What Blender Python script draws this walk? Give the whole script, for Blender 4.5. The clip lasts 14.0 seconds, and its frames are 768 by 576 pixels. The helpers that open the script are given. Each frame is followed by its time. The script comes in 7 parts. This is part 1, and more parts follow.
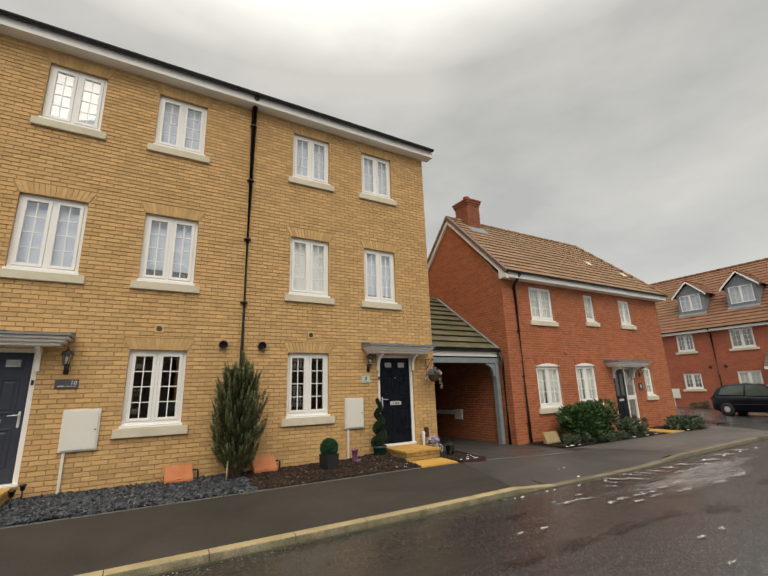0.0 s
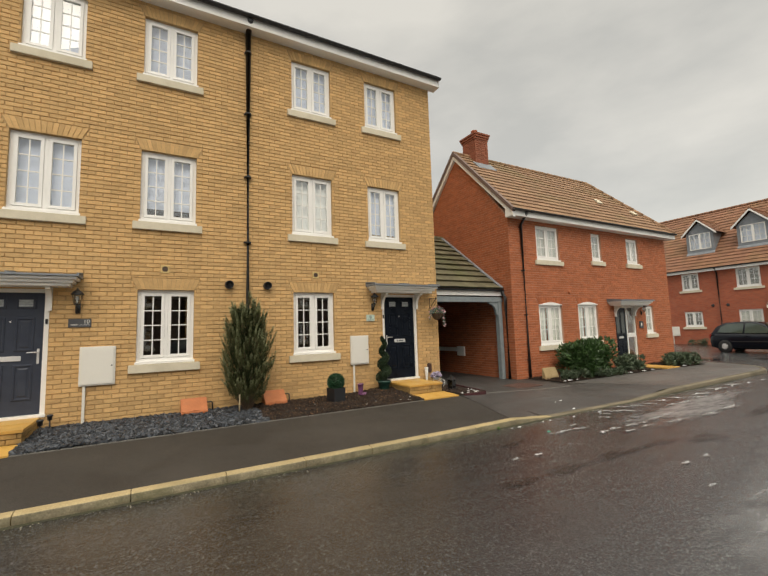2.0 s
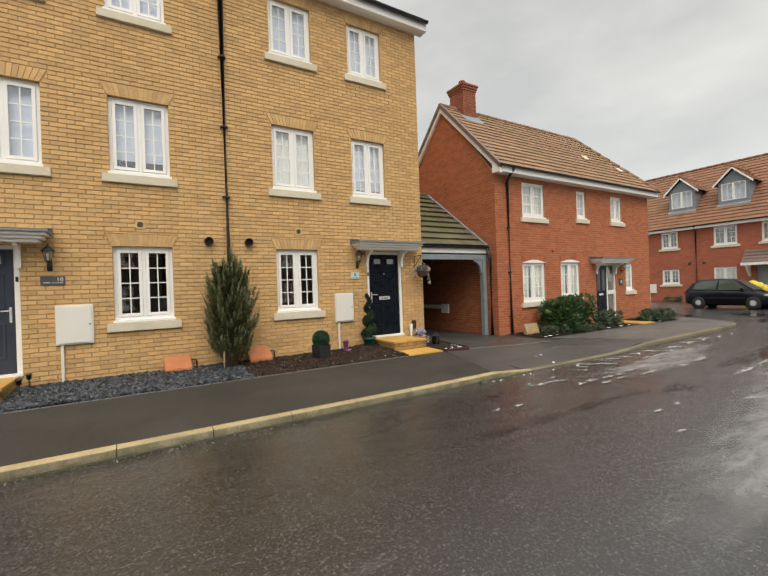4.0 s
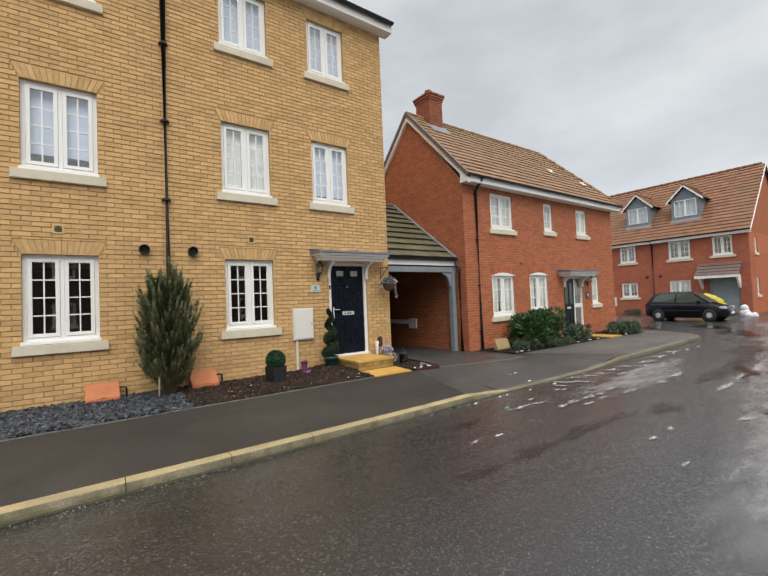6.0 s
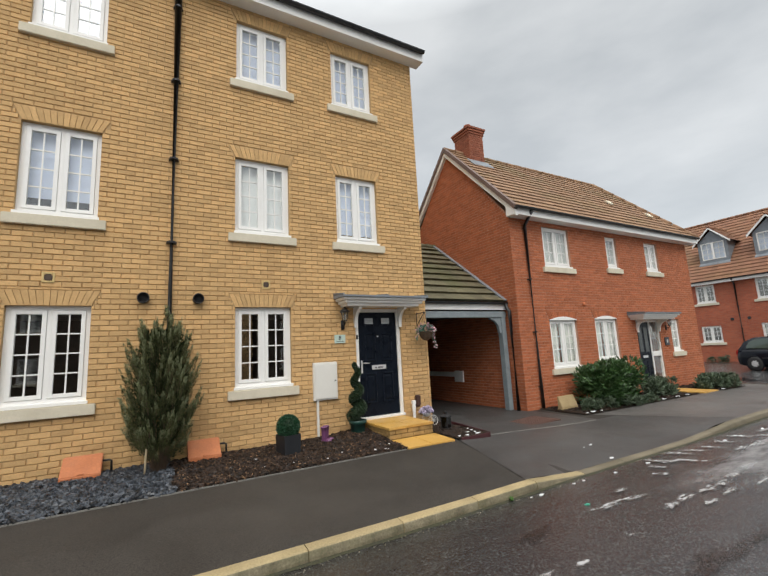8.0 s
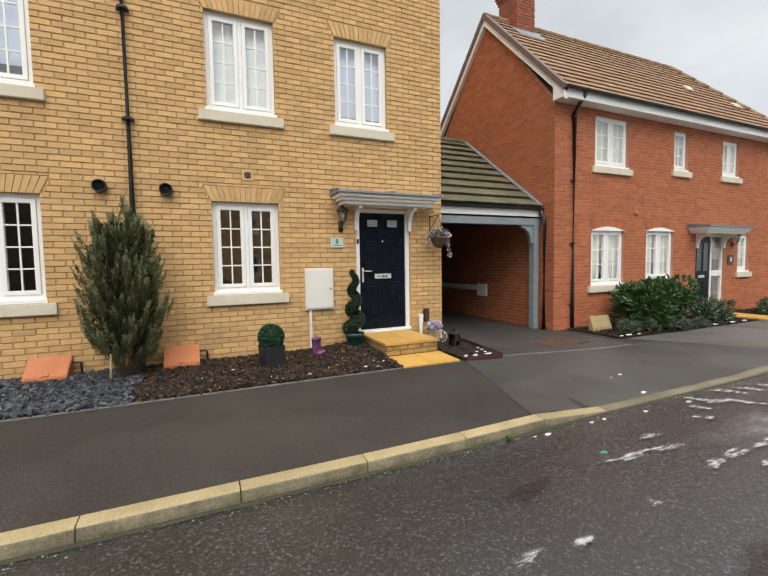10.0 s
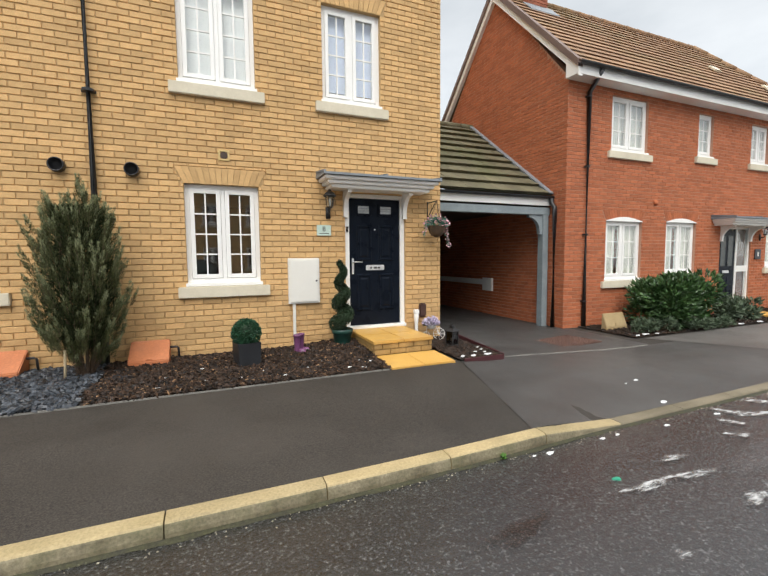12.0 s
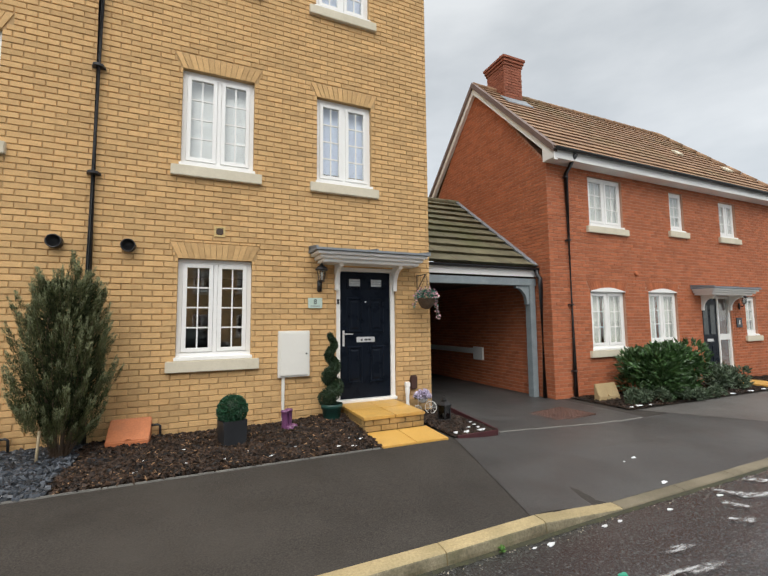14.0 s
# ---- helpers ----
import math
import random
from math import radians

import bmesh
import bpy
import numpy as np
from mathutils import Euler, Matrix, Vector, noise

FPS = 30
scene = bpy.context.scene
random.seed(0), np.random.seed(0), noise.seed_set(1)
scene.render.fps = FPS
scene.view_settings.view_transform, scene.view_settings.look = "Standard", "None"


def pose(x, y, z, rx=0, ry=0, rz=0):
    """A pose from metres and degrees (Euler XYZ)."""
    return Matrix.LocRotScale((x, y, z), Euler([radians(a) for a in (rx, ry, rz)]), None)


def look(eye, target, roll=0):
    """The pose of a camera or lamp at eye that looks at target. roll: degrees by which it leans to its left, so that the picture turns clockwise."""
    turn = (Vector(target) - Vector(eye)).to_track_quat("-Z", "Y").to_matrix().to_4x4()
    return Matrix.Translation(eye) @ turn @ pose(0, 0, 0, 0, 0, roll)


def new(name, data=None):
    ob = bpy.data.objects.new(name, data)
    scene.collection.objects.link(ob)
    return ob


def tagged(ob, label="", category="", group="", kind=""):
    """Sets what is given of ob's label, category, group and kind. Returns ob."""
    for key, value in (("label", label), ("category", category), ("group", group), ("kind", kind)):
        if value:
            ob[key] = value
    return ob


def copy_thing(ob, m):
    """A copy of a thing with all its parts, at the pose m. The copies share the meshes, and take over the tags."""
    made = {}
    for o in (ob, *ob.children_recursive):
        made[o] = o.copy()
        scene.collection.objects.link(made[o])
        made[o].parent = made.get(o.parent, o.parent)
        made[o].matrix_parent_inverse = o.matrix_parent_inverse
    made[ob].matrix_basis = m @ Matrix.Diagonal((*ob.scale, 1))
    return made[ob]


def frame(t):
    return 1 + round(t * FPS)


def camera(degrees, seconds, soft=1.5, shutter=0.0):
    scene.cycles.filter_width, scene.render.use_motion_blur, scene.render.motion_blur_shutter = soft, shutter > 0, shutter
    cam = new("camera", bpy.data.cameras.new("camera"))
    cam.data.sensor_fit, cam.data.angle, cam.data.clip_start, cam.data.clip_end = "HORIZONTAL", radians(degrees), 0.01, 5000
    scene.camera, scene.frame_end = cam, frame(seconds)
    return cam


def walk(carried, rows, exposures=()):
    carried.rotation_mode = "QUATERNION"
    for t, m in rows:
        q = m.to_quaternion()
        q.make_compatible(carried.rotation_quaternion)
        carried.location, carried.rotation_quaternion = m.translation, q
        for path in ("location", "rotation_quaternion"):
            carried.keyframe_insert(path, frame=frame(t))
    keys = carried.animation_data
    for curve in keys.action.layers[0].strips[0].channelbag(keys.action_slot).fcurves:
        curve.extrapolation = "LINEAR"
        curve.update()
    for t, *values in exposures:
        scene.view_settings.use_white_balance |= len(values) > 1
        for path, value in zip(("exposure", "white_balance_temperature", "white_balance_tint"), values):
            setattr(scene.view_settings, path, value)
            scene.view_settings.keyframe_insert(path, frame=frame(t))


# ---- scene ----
SKY, SUN = 0.78, 1.9
cam = camera(86.2, 14.0)
PATH = [
    (0, (0.213, 0.546, 1.464), (1.195, 2.219, 1.951), -1.8),
    (0.5, (0.198, 0.549, 1.46), (1.187, 2.225, 1.921), -1.8),
    (1, (0.209, 0.544, 1.464), (1.198, 2.236, 1.859), -1.7),
    (1.5, (0.219, 0.558, 1.474), (1.206, 2.271, 1.775), -1.7),
    (2, (0.235, 0.555, 1.466), (1.214, 2.288, 1.666), -1.8),
    (2.5, (0.241, 0.569, 1.454), (1.214, 2.313, 1.567), -1.9),
    (5, (0.381, 0.796, 1.422), (1.486, 2.463, 1.403), -2.2),
    (5.5, (0.563, 0.968, 1.425), (1.703, 2.611, 1.427), -2.3),
    (6, (0.722, 1.212, 1.416), (1.899, 2.827, 1.48), -2.3),
    (6.5, (0.914, 1.441, 1.421), (2.106, 3.038, 1.598), -2.8),
    (7, (1.153, 1.641, 1.476), (2.269, 3.277, 1.757), -3.4),
    (7.2, (1.256, 1.728, 1.48), (2.332, 3.382, 1.81), -3.6),
    (9.3, (2.261, 2.531, 1.459), (3.172, 4.311, 1.514), -1.9),
    (9.5, (2.357, 2.59, 1.449), (3.256, 4.377, 1.442), -1.7),
    (10, (2.621, 2.746, 1.412), (3.435, 4.569, 1.288), -0.9),
    (10.5, (2.834, 2.872, 1.382), (3.603, 4.702, 1.139), -0.7),
    (11, (2.967, 3.057, 1.364), (3.744, 4.877, 1.073), -0.7),
    (11.5, (3.057, 3.157, 1.355), (3.834, 4.985, 1.125), -0.5),
    (12, (3.111, 3.138, 1.342), (3.875, 4.98, 1.193), -0.5),
    (12.5, (3.11, 3.135, 1.376), (3.875, 4.981, 1.31), -0.6),
    (13, (3.117, 3.113, 1.393), (3.882, 4.961, 1.429), -0.8),
    (13.5, (3.108, 3.106, 1.413), (3.885, 4.945, 1.533), -0.7),
    (14, (3.094, 3.104, 1.448), (3.903, 4.925, 1.614), -0.6),
]
EXPOSURES = [(0, -0.30, 7150, 10), (2.5, -0.11, 7350, 10), (5, 0.0, 6650, 10), (7, -0.10, 6450, 10), (9.3, 0.04, 6500, 10), (10.3, 0.20, 6550, 10), (11, 0.34, 6600, 10), (12, 0.30, 6450, 10), (13, 0.15, 6450, 10), (14, 0.05, 6400, 10)]
walk(cam, [(t, look(eye, target, roll)) for t, eye, target, roll in PATH], EXPOSURES)


# ---- world and sun ----
world = bpy.data.worlds.new("overcast_sky")
scene.world = world
world.use_nodes = True
wn, wl = world.node_tree.nodes, world.node_tree.links
wn.clear()
w_out = wn.new("ShaderNodeOutputWorld")
w_add = wn.new("ShaderNodeAddShader")
w_sky = wn.new("ShaderNodeTexSky")
w_sky.sky_type, w_sky.sun_disc = "NISHITA", False
w_sky.sun_elevation, w_sky.sun_rotation = radians(50), radians(200)
w_bg1 = wn.new("ShaderNodeBackground")
w_bg1.inputs[1].default_value = 0.03
w_bg2 = wn.new("ShaderNodeBackground")
w_bg2.inputs[1].default_value = SKY
w_tc = wn.new("ShaderNodeTexCoord")
w_sep = wn.new("ShaderNodeSeparateXYZ")
w_map = wn.new("ShaderNodeMapping")
w_map.inputs["Scale"].default_value = (1.0, 1.0, 2.6)
w_noise = wn.new("ShaderNodeTexNoise")
w_noise.inputs["Scale"].default_value, w_noise.inputs["Detail"].default_value = 2.3, 7.0
w_noise.inputs["Roughness"].default_value = 0.52
w_ramp = wn.new("ShaderNodeValToRGB")
w_ramp.color_ramp.elements[0].position, w_ramp.color_ramp.elements[0].color = 0.34, (0.69, 0.71, 0.70, 1)
w_ramp.color_ramp.elements[1].position, w_ramp.color_ramp.elements[1].color = 0.64, (0.94, 0.95, 0.925, 1)
# an overcast sky is about three times brighter overhead than at the horizon
w_el = wn.new("ShaderNodeMapRange")
for i, v in enumerate((0.66, 1.0, 1.0, 4.4)):
    w_el.inputs[1 + i].default_value = v
w_mul = wn.new("ShaderNodeVectorMath")
w_mul.operation = "SCALE"
wl.new(w_tc.outputs["Generated"], w_map.inputs[0])
wl.new(w_tc.outputs["Generated"], w_sep.inputs[0])
wl.new(w_map.outputs[0], w_noise.inputs["Vector"])
wl.new(w_noise.outputs[0], w_ramp.inputs[0])
wl.new(w_sep.outputs[2], w_el.inputs[0])
wl.new(w_ramp.outputs[0], w_mul.inputs[0])
wl.new(w_el.outputs[0], w_mul.inputs["Scale"])
wl.new(w_mul.outputs[0], w_bg2.inputs[0])
wl.new(w_sky.outputs[0], w_bg1.inputs[0])
wl.new(w_bg1.outputs[0], w_add.inputs[0])
wl.new(w_bg2.outputs[0], w_add.inputs[1])
wl.new(w_add.outputs[0], w_out.inputs[0])
sun = new("sun", bpy.data.lights.new("sun", "SUN"))
sun.data.energy, sun.data.angle, sun.data.color = SUN, radians(45), (1.0, 0.96, 0.90)
sun.matrix_world = look((-7, -16, 21), (0, 0, 0))


# ---- materials ----
def nodes(name):
    m = bpy.data.materials.new(name)
    m.use_nodes = True
    nt = m.node_tree
    return m, nt.nodes, nt.links, nt.nodes["Principled BSDF"]


def noise_node(n, l, scale, detail=4, rough=0.55, stretch=None):
    tc = n.new("ShaderNodeTexCoord")
    t = n.new("ShaderNodeTexNoise")
    t.inputs["Scale"].default_value, t.inputs["Detail"].default_value, t.inputs["Roughness"].default_value = scale, detail, rough
    if stretch:
        mp = n.new("ShaderNodeMapping")
        mp.inputs["Scale"].default_value = stretch
        l.new(tc.outputs["Object"], mp.inputs[0])
        l.new(mp.outputs[0], t.inputs["Vector"])
    else:
        l.new(tc.outputs["Object"], t.inputs["Vector"])
    return t


def ramp(n, l, src, *stops):
    r = n.new("ShaderNodeValToRGB")
    els = r.color_ramp.elements
    while len(els) < len(stops):
        els.new(0.5)
    for e, (p, c) in zip(els, stops):
        e.position, e.color = p, (*c, 1)
    l.new(src, r.inputs[0])
    return r


def mix(n, l, mode, fac, a, b):
    m = n.new("ShaderNodeMix")
    m.data_type, m.blend_type = "RGBA", mode
    for sock, v in ((m.inputs["Factor"], fac), (m.inputs[6], a), (m.inputs[7], b)):
        if isinstance(v, (int, float)):
            sock.default_value = v
        elif isinstance(v, tuple):
            sock.default_value = (*v, 1)
        else:
            l.new(v, sock)
    return m.outputs[2]


def surface(name, a, b, scale=6.0, fine=60.0, rough=(0.5, 0.8), bump=0.15, dist=0.004, metal=0.0, stretch=None, dirt=None, spec=0.5, rnd=0.0, coat=0.0, grain=0.15):
    """A procedural surface: two tones over a broad noise, a fine grain, optional stains, relief and uneven gloss."""
    m, n, l, p = nodes(name)
    big = noise_node(n, l, scale, 5, 0.6, stretch)
    small = noise_node(n, l, fine, 3, 0.6, stretch)
    col = ramp(n, l, big.outputs[0], (0.3, a), (0.7, b)).outputs[0]
    tone = ramp(n, l, small.outputs[0], (0.3, (1 - grain,) * 3), (0.7, (1 + grain * 0.8,) * 3)).outputs[0]
    col = mix(n, l, "MULTIPLY", 1.0, col, tone)
    if rnd:
        ri = n.new("ShaderNodeObjectInfo")
        gi = n.new("ShaderNodeNewGeometry")
        ad = n.new("ShaderNodeMath")
        l.new(ri.outputs["Random"], ad.inputs[0])
        l.new(gi.outputs["Random Per Island"], ad.inputs[1])
        fr = n.new("ShaderNodeMath")
        fr.operation = "FRACT"
        l.new(ad.outputs[0], fr.inputs[0])
        var = ramp(n, l, fr.outputs[0], (0.0, (1 - rnd,) * 3), (0.5, (1.0, 1.0, 1.0)), (1.0, (1 + rnd, 1 + rnd * 0.9, 1 + rnd * 0.8))).outputs[0]
        col = mix(n, l, "MULTIPLY", 1.0, col, var)
    if dirt:
        dn = noise_node(n, l, scale * 0.35, 6, 0.65)
        df = ramp(n, l, dn.outputs[0], (0.48, (0, 0, 0)), (0.68, (0.75, 0.75, 0.75))).outputs[0]
        col = mix(n, l, "MIX", df, col, dirt)
    l.new(col, p.inputs["Base Color"])
    rr = n.new("ShaderNodeMapRange")
    rr.inputs[1].default_value, rr.inputs[2].default_value, rr.inputs[3].default_value, rr.inputs[4].default_value = 0.3, 0.7, *rough
    l.new(big.outputs[0], rr.inputs[0])
    l.new(rr.outputs[0], p.inputs["Roughness"])
    p.inputs["Metallic"].default_value, p.inputs["Specular IOR Level"].default_value = metal, spec
    p.inputs["Coat Weight"].default_value = coat
    if bump:
        bp = n.new("ShaderNodeBump")
        bp.inputs["Strength"].default_value, bp.inputs["Distance"].default_value = bump, dist
        l.new(small.outputs[0], bp.inputs["Height"])
        l.new(bp.outputs[0], p.inputs["Normal"])
    return m


def glass_material(name, tint):
    m, n, l, p = nodes(name)
    p.inputs["Base Color"].default_value = (*tint, 1)
    p.inputs["Roughness"].default_value, p.inputs["IOR"].default_value = 0.01, 2.0
    p.inputs["Transmission Weight"].default_value = 1.0
    return m


YBRICK = surface("buff_brick", (0.56, 0.352, 0.158), (0.66, 0.430, 0.202), 9, 90, (0.75, 0.92), 0.5, 0.004, rnd=0.13, spec=0.25)
CHIMBRICK = surface("weathered_red_brick", (0.25, 0.085, 0.05), (0.32, 0.115, 0.068), 7, 80, (0.75, 0.92), 0.5, 0.004, rnd=0.16, spec=0.25)
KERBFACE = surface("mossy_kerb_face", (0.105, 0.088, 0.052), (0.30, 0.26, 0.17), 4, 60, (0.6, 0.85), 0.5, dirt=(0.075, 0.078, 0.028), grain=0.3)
WETKERB = surface("wet_grey_kerb", (0.14, 0.118, 0.080), (0.21, 0.178, 0.125), 3, 80, (0.6, 0.8), 0.4, dirt=(0.09, 0.078, 0.05), spec=0.25)
YMORTAR = surface("buff_mortar", (0.44, 0.295, 0.145), (0.52, 0.355, 0.18), 5, 120, (0.85, 0.95), 0.4, spec=0.2)
RBRICK = surface("red_brick", (0.36, 0.112, 0.052), (0.47, 0.158, 0.072), 7, 80, (0.75, 0.92), 0.5, 0.004, rnd=0.16, spec=0.25)
RMORTAR = surface("red_mortar", (0.43, 0.235, 0.160), (0.50, 0.285, 0.200), 5, 120, (0.85, 0.95), 0.4, spec=0.2)
UPVC = surface("white_upvc", (0.85, 0.84, 0.81), (0.88, 0.87, 0.84), 2, 30, (0.3, 0.42), 0.0, grain=0.01)
STONE = surface("cast_stone", (0.62, 0.56, 0.43), (0.70, 0.635, 0.50), 4, 70, (0.75, 0.9), 0.15, dirt=(0.55, 0.49, 0.37), grain=0.06)
GLASS = glass_material("window_glass", (0.95, 0.98, 0.97))
LEAD = surface("grey_lead_roofing", (0.17, 0.19, 0.21), (0.24, 0.265, 0.29), 5, 40, (0.45, 0.65), 0.1, grain=0.03)
BLACKP = surface("black_plastic", (0.016, 0.016, 0.018), (0.026, 0.026, 0.028), 4, 60, (0.3, 0.5), 0.05, grain=0.03)
PALEWALL = surface("pale_plaster", (0.48, 0.46, 0.42), (0.55, 0.53, 0.49), 3, 30, (0.8, 0.9), 0.05, grain=0.03)
# dark lining whose colour carries the dimness of rooms behind the panes
DIMROOM = surface("dim_room_lining", (0.10, 0.08, 0.06), (0.15, 0.12, 0.09), 3, 30, (0.6, 0.8), 0.05)
CURTAIN = surface("pale_curtain", (0.70, 0.70, 0.64), (0.78, 0.78, 0.72), 6, 90, (0.85, 0.95), 0.1, grain=0.03)
# pale blind, tinted blue to paint in the sky mirrored by the panes
SKYBLIND = surface("sky_tinted_blind", (0.66, 0.72, 0.88), (0.72, 0.78, 0.93), 6, 90, (0.7, 0.85), 0.05, grain=0.03)
WHITEBLIND = surface("bright_white_blind", (0.84, 0.85, 0.84), (0.89, 0.90, 0.89), 6, 90, (0.7, 0.85), 0.05, grain=0.02)
BLUEDOOR = surface("dark_navy_door", (0.005, 0.0075, 0.013), (0.008, 0.0115, 0.019), 5, 50, (0.24, 0.34), 0.04, spec=0.12, grain=0.03)
GREYDOOR = surface("slate_grey_door", (0.035, 0.042, 0.062), (0.046, 0.055, 0.078), 5, 50, (0.38, 0.52), 0.04, spec=0.3, grain=0.03)
CHROME = surface("brushed_chrome", (0.72, 0.72, 0.72), (0.80, 0.80, 0.80), 5, 50, (0.4, 0.55), 0.02, metal=0.6, grain=0.03)
VERGE = surface("brown_verge_plastic", (0.13, 0.085, 0.070), (0.18, 0.12, 0.10), 4, 60, (0.5, 0.7), 0.1, grain=0.08)
TILE = surface("brown_roof_tile", (0.22, 0.125, 0.07), (0.32, 0.195, 0.115), 2.5, 45, (0.7, 0.9), 0.3, dirt=(0.21, 0.15, 0.075), rnd=0.12, spec=0.3)
GTILE = surface("mossy_roof_tile", (0.095, 0.085, 0.052), (0.165, 0.148, 0.09), 2.5, 45, (0.7, 0.9), 0.3, dirt=(0.10, 0.105, 0.045), rnd=0.15, spec=0.3)
FTILE = surface("russet_roof_tile", (0.19, 0.09, 0.055), (0.27, 0.135, 0.08), 1.5, 25, (0.7, 0.9), 0.3, dirt=(0.20, 0.12, 0.06), rnd=0.12, spec=0.3)
DTILE = surface("dark_roof_tile", (0.06, 0.055, 0.05), (0.10, 0.09, 0.08), 2.5, 45, (0.7, 0.9), 0.3)
GREYPAINT = surface("grey_painted_timber", (0.20, 0.235, 0.25), (0.27, 0.31, 0.325), 5, 60, (0.5, 0.7), 0.15)
DARKWOOD = surface("dark_stained_boards", (0.05, 0.032, 0.022), (0.09, 0.06, 0.04), 4, 40, (0.6, 0.8), 0.2, stretch=(6, 6, 0.6))
PAVE = surface("pavement_asphalt", (0.030, 0.0256, 0.0213), (0.046, 0.0394, 0.0328), 1.4, 95, (0.6, 0.8), 0.55, 0.004, dirt=(0.050, 0.043, 0.036), grain=0.8, spec=0.35)
DRIVE = surface("drive_asphalt", (0.040, 0.0375, 0.0350), (0.058, 0.0550, 0.0520), 1.3, 95, (0.42, 0.62), 0.5, 0.004, dirt=(0.066, 0.062, 0.058), grain=0.55, spec=0.6)
KERB = surface("kerb_concrete", (0.31, 0.24, 0.12), (0.40, 0.315, 0.17), 3, 60, (0.6, 0.85), 0.5, dirt=(0.22, 0.18, 0.09), rnd=0.12, grain=0.22)
BUFFSLAB = surface("wet_buff_slab", (0.55, 0.31, 0.07), (0.66, 0.40, 0.11), 3, 70, (0.3, 0.5), 0.2, dirt=(0.42, 0.24, 0.07))
STEPBRICK = surface("damp_step_brick", (0.30, 0.19, 0.07), (0.46, 0.30, 0.12), 8, 70, (0.5, 0.75), 0.4, dirt=(0.17, 0.115, 0.05), rnd=0.25, spec=0.3)
STEPMORTAR = surface("damp_step_mortar", (0.22, 0.15, 0.07), (0.32, 0.22, 0.11), 8, 90, (0.7, 0.9), 0.4, spec=0.2)
BARK = surface("bark_chippings", (0.008, 0.005, 0.0034), (0.046, 0.026, 0.0155), 16, 90, (0.4, 0.75), 0.5, rnd=0.95, spec=0.3)
SLATE = surface("slate_chippings", (0.010, 0.0125, 0.0165), (0.060, 0.071, 0.088), 12, 90, (0.28, 0.55), 0.4, rnd=0.9)
SOIL = surface("dark_soil", (0.012, 0.008, 0.006), (0.026, 0.018, 0.012), 9, 80, (0.7, 0.9), 0.8, 0.02, spec=0.15)


def road_material():
    m, n, l, p = nodes("wet_road_asphalt")
    agg = noise_node(n, l, 52, 4, 0.75)
    big = noise_node(n, l, 0.55, 6, 0.62, (0.5, 1.6, 1))
    red = noise_node(n, l, 0.42, 6, 0.7, (0.6, 2.4, 1))
    pale = noise_node(n, l, 1.9, 7, 0.72, (0.5, 2.2, 1))
    col = ramp(n, l, agg.outputs[0], (0.36, (0.002, 0.0021, 0.0022)), (0.55, (0.010, 0.0102, 0.0106)), (0.70, (0.15, 0.151, 0.153))).outputs[0]
    col = mix(n, l, "MIX", ramp(n, l, red.outputs[0], (0.64, (0, 0, 0)), (0.74, (0.35, 0.35, 0.35))).outputs[0], col, (0.055, 0.036, 0.030))
    col = mix(n, l, "MIX", ramp(n, l, pale.outputs[0], (0.60, (0, 0, 0)), (0.76, (0.4, 0.4, 0.4))).outputs[0], col, (0.10, 0.10, 0.10))
    l.new(col, p.inputs["Base Color"])
    r = ramp(n, l, big.outputs[0], (0.36, (0.45, 0.45, 0.45)), (0.64, (0.65, 0.65, 0.65)))
    l.new(r.outputs[0], p.inputs["Roughness"])
    p.inputs["Specular IOR Level"].default_value = 0.25
    p.inputs["Coat Weight"].default_value, p.inputs["Coat Roughness"].default_value, p.inputs["Coat IOR"].default_value = 1.0, 0.26, 1.75
    bp = n.new("ShaderNodeBump")
    bp.inputs["Strength"].default_value, bp.inputs["Distance"].default_value = 0.8, 0.008
    l.new(agg.outputs[0], bp.inputs["Height"])
    l.new(bp.outputs[0], p.inputs["Normal"])
    wet = n.new("ShaderNodeBump")
    wet.inputs["Strength"].default_value, wet.inputs["Distance"].default_value = 0.42, 0.006
    l.new(agg.outputs[0], wet.inputs["Height"])
    l.new(wet.outputs[0], p.inputs["Coat Normal"])
    return m


def far_brick_material():
    m, n, l, p = nodes("distant_red_brick")
    tc = n.new("ShaderNodeTexCoord")
    mp = n.new("ShaderNodeMapping")
    mp.inputs["Rotation"].default_value = (radians(90), 0, 0)
    br = n.new("ShaderNodeTexBrick")
    br.inputs["Scale"].default_value = 1.0
    br.inputs["Brick Width"].default_value, br.inputs["Row Height"].default_value, br.inputs["Mortar Size"].default_value = 0.225, 0.075, 0.008
    br.inputs["Color1"].default_value, br.inputs["Color2"].default_value = (0.34, 0.082, 0.042, 1), (0.43, 0.115, 0.056, 1)
    br.inputs["Mortar"].default_value = (0.29, 0.13, 0.085, 1)
    l.new(tc.outputs["Object"], mp.inputs[0])
    l.new(mp.outputs[0], br.inputs["Vector"])
    big = noise_node(n, l, 0.8, 4)
    tone = ramp(n, l, big.outputs[0], (0.3, (0.88, 0.88, 0.88)), (0.7, (1.1, 1.1, 1.1))).outputs[0]
    l.new(mix(n, l, "MULTIPLY", 1.0, br.outputs[0], tone), p.inputs["Base Color"])
    p.inputs["Roughness"].default_value = 0.85
    return m


ROAD = road_material()
FBRICK = far_brick_material()


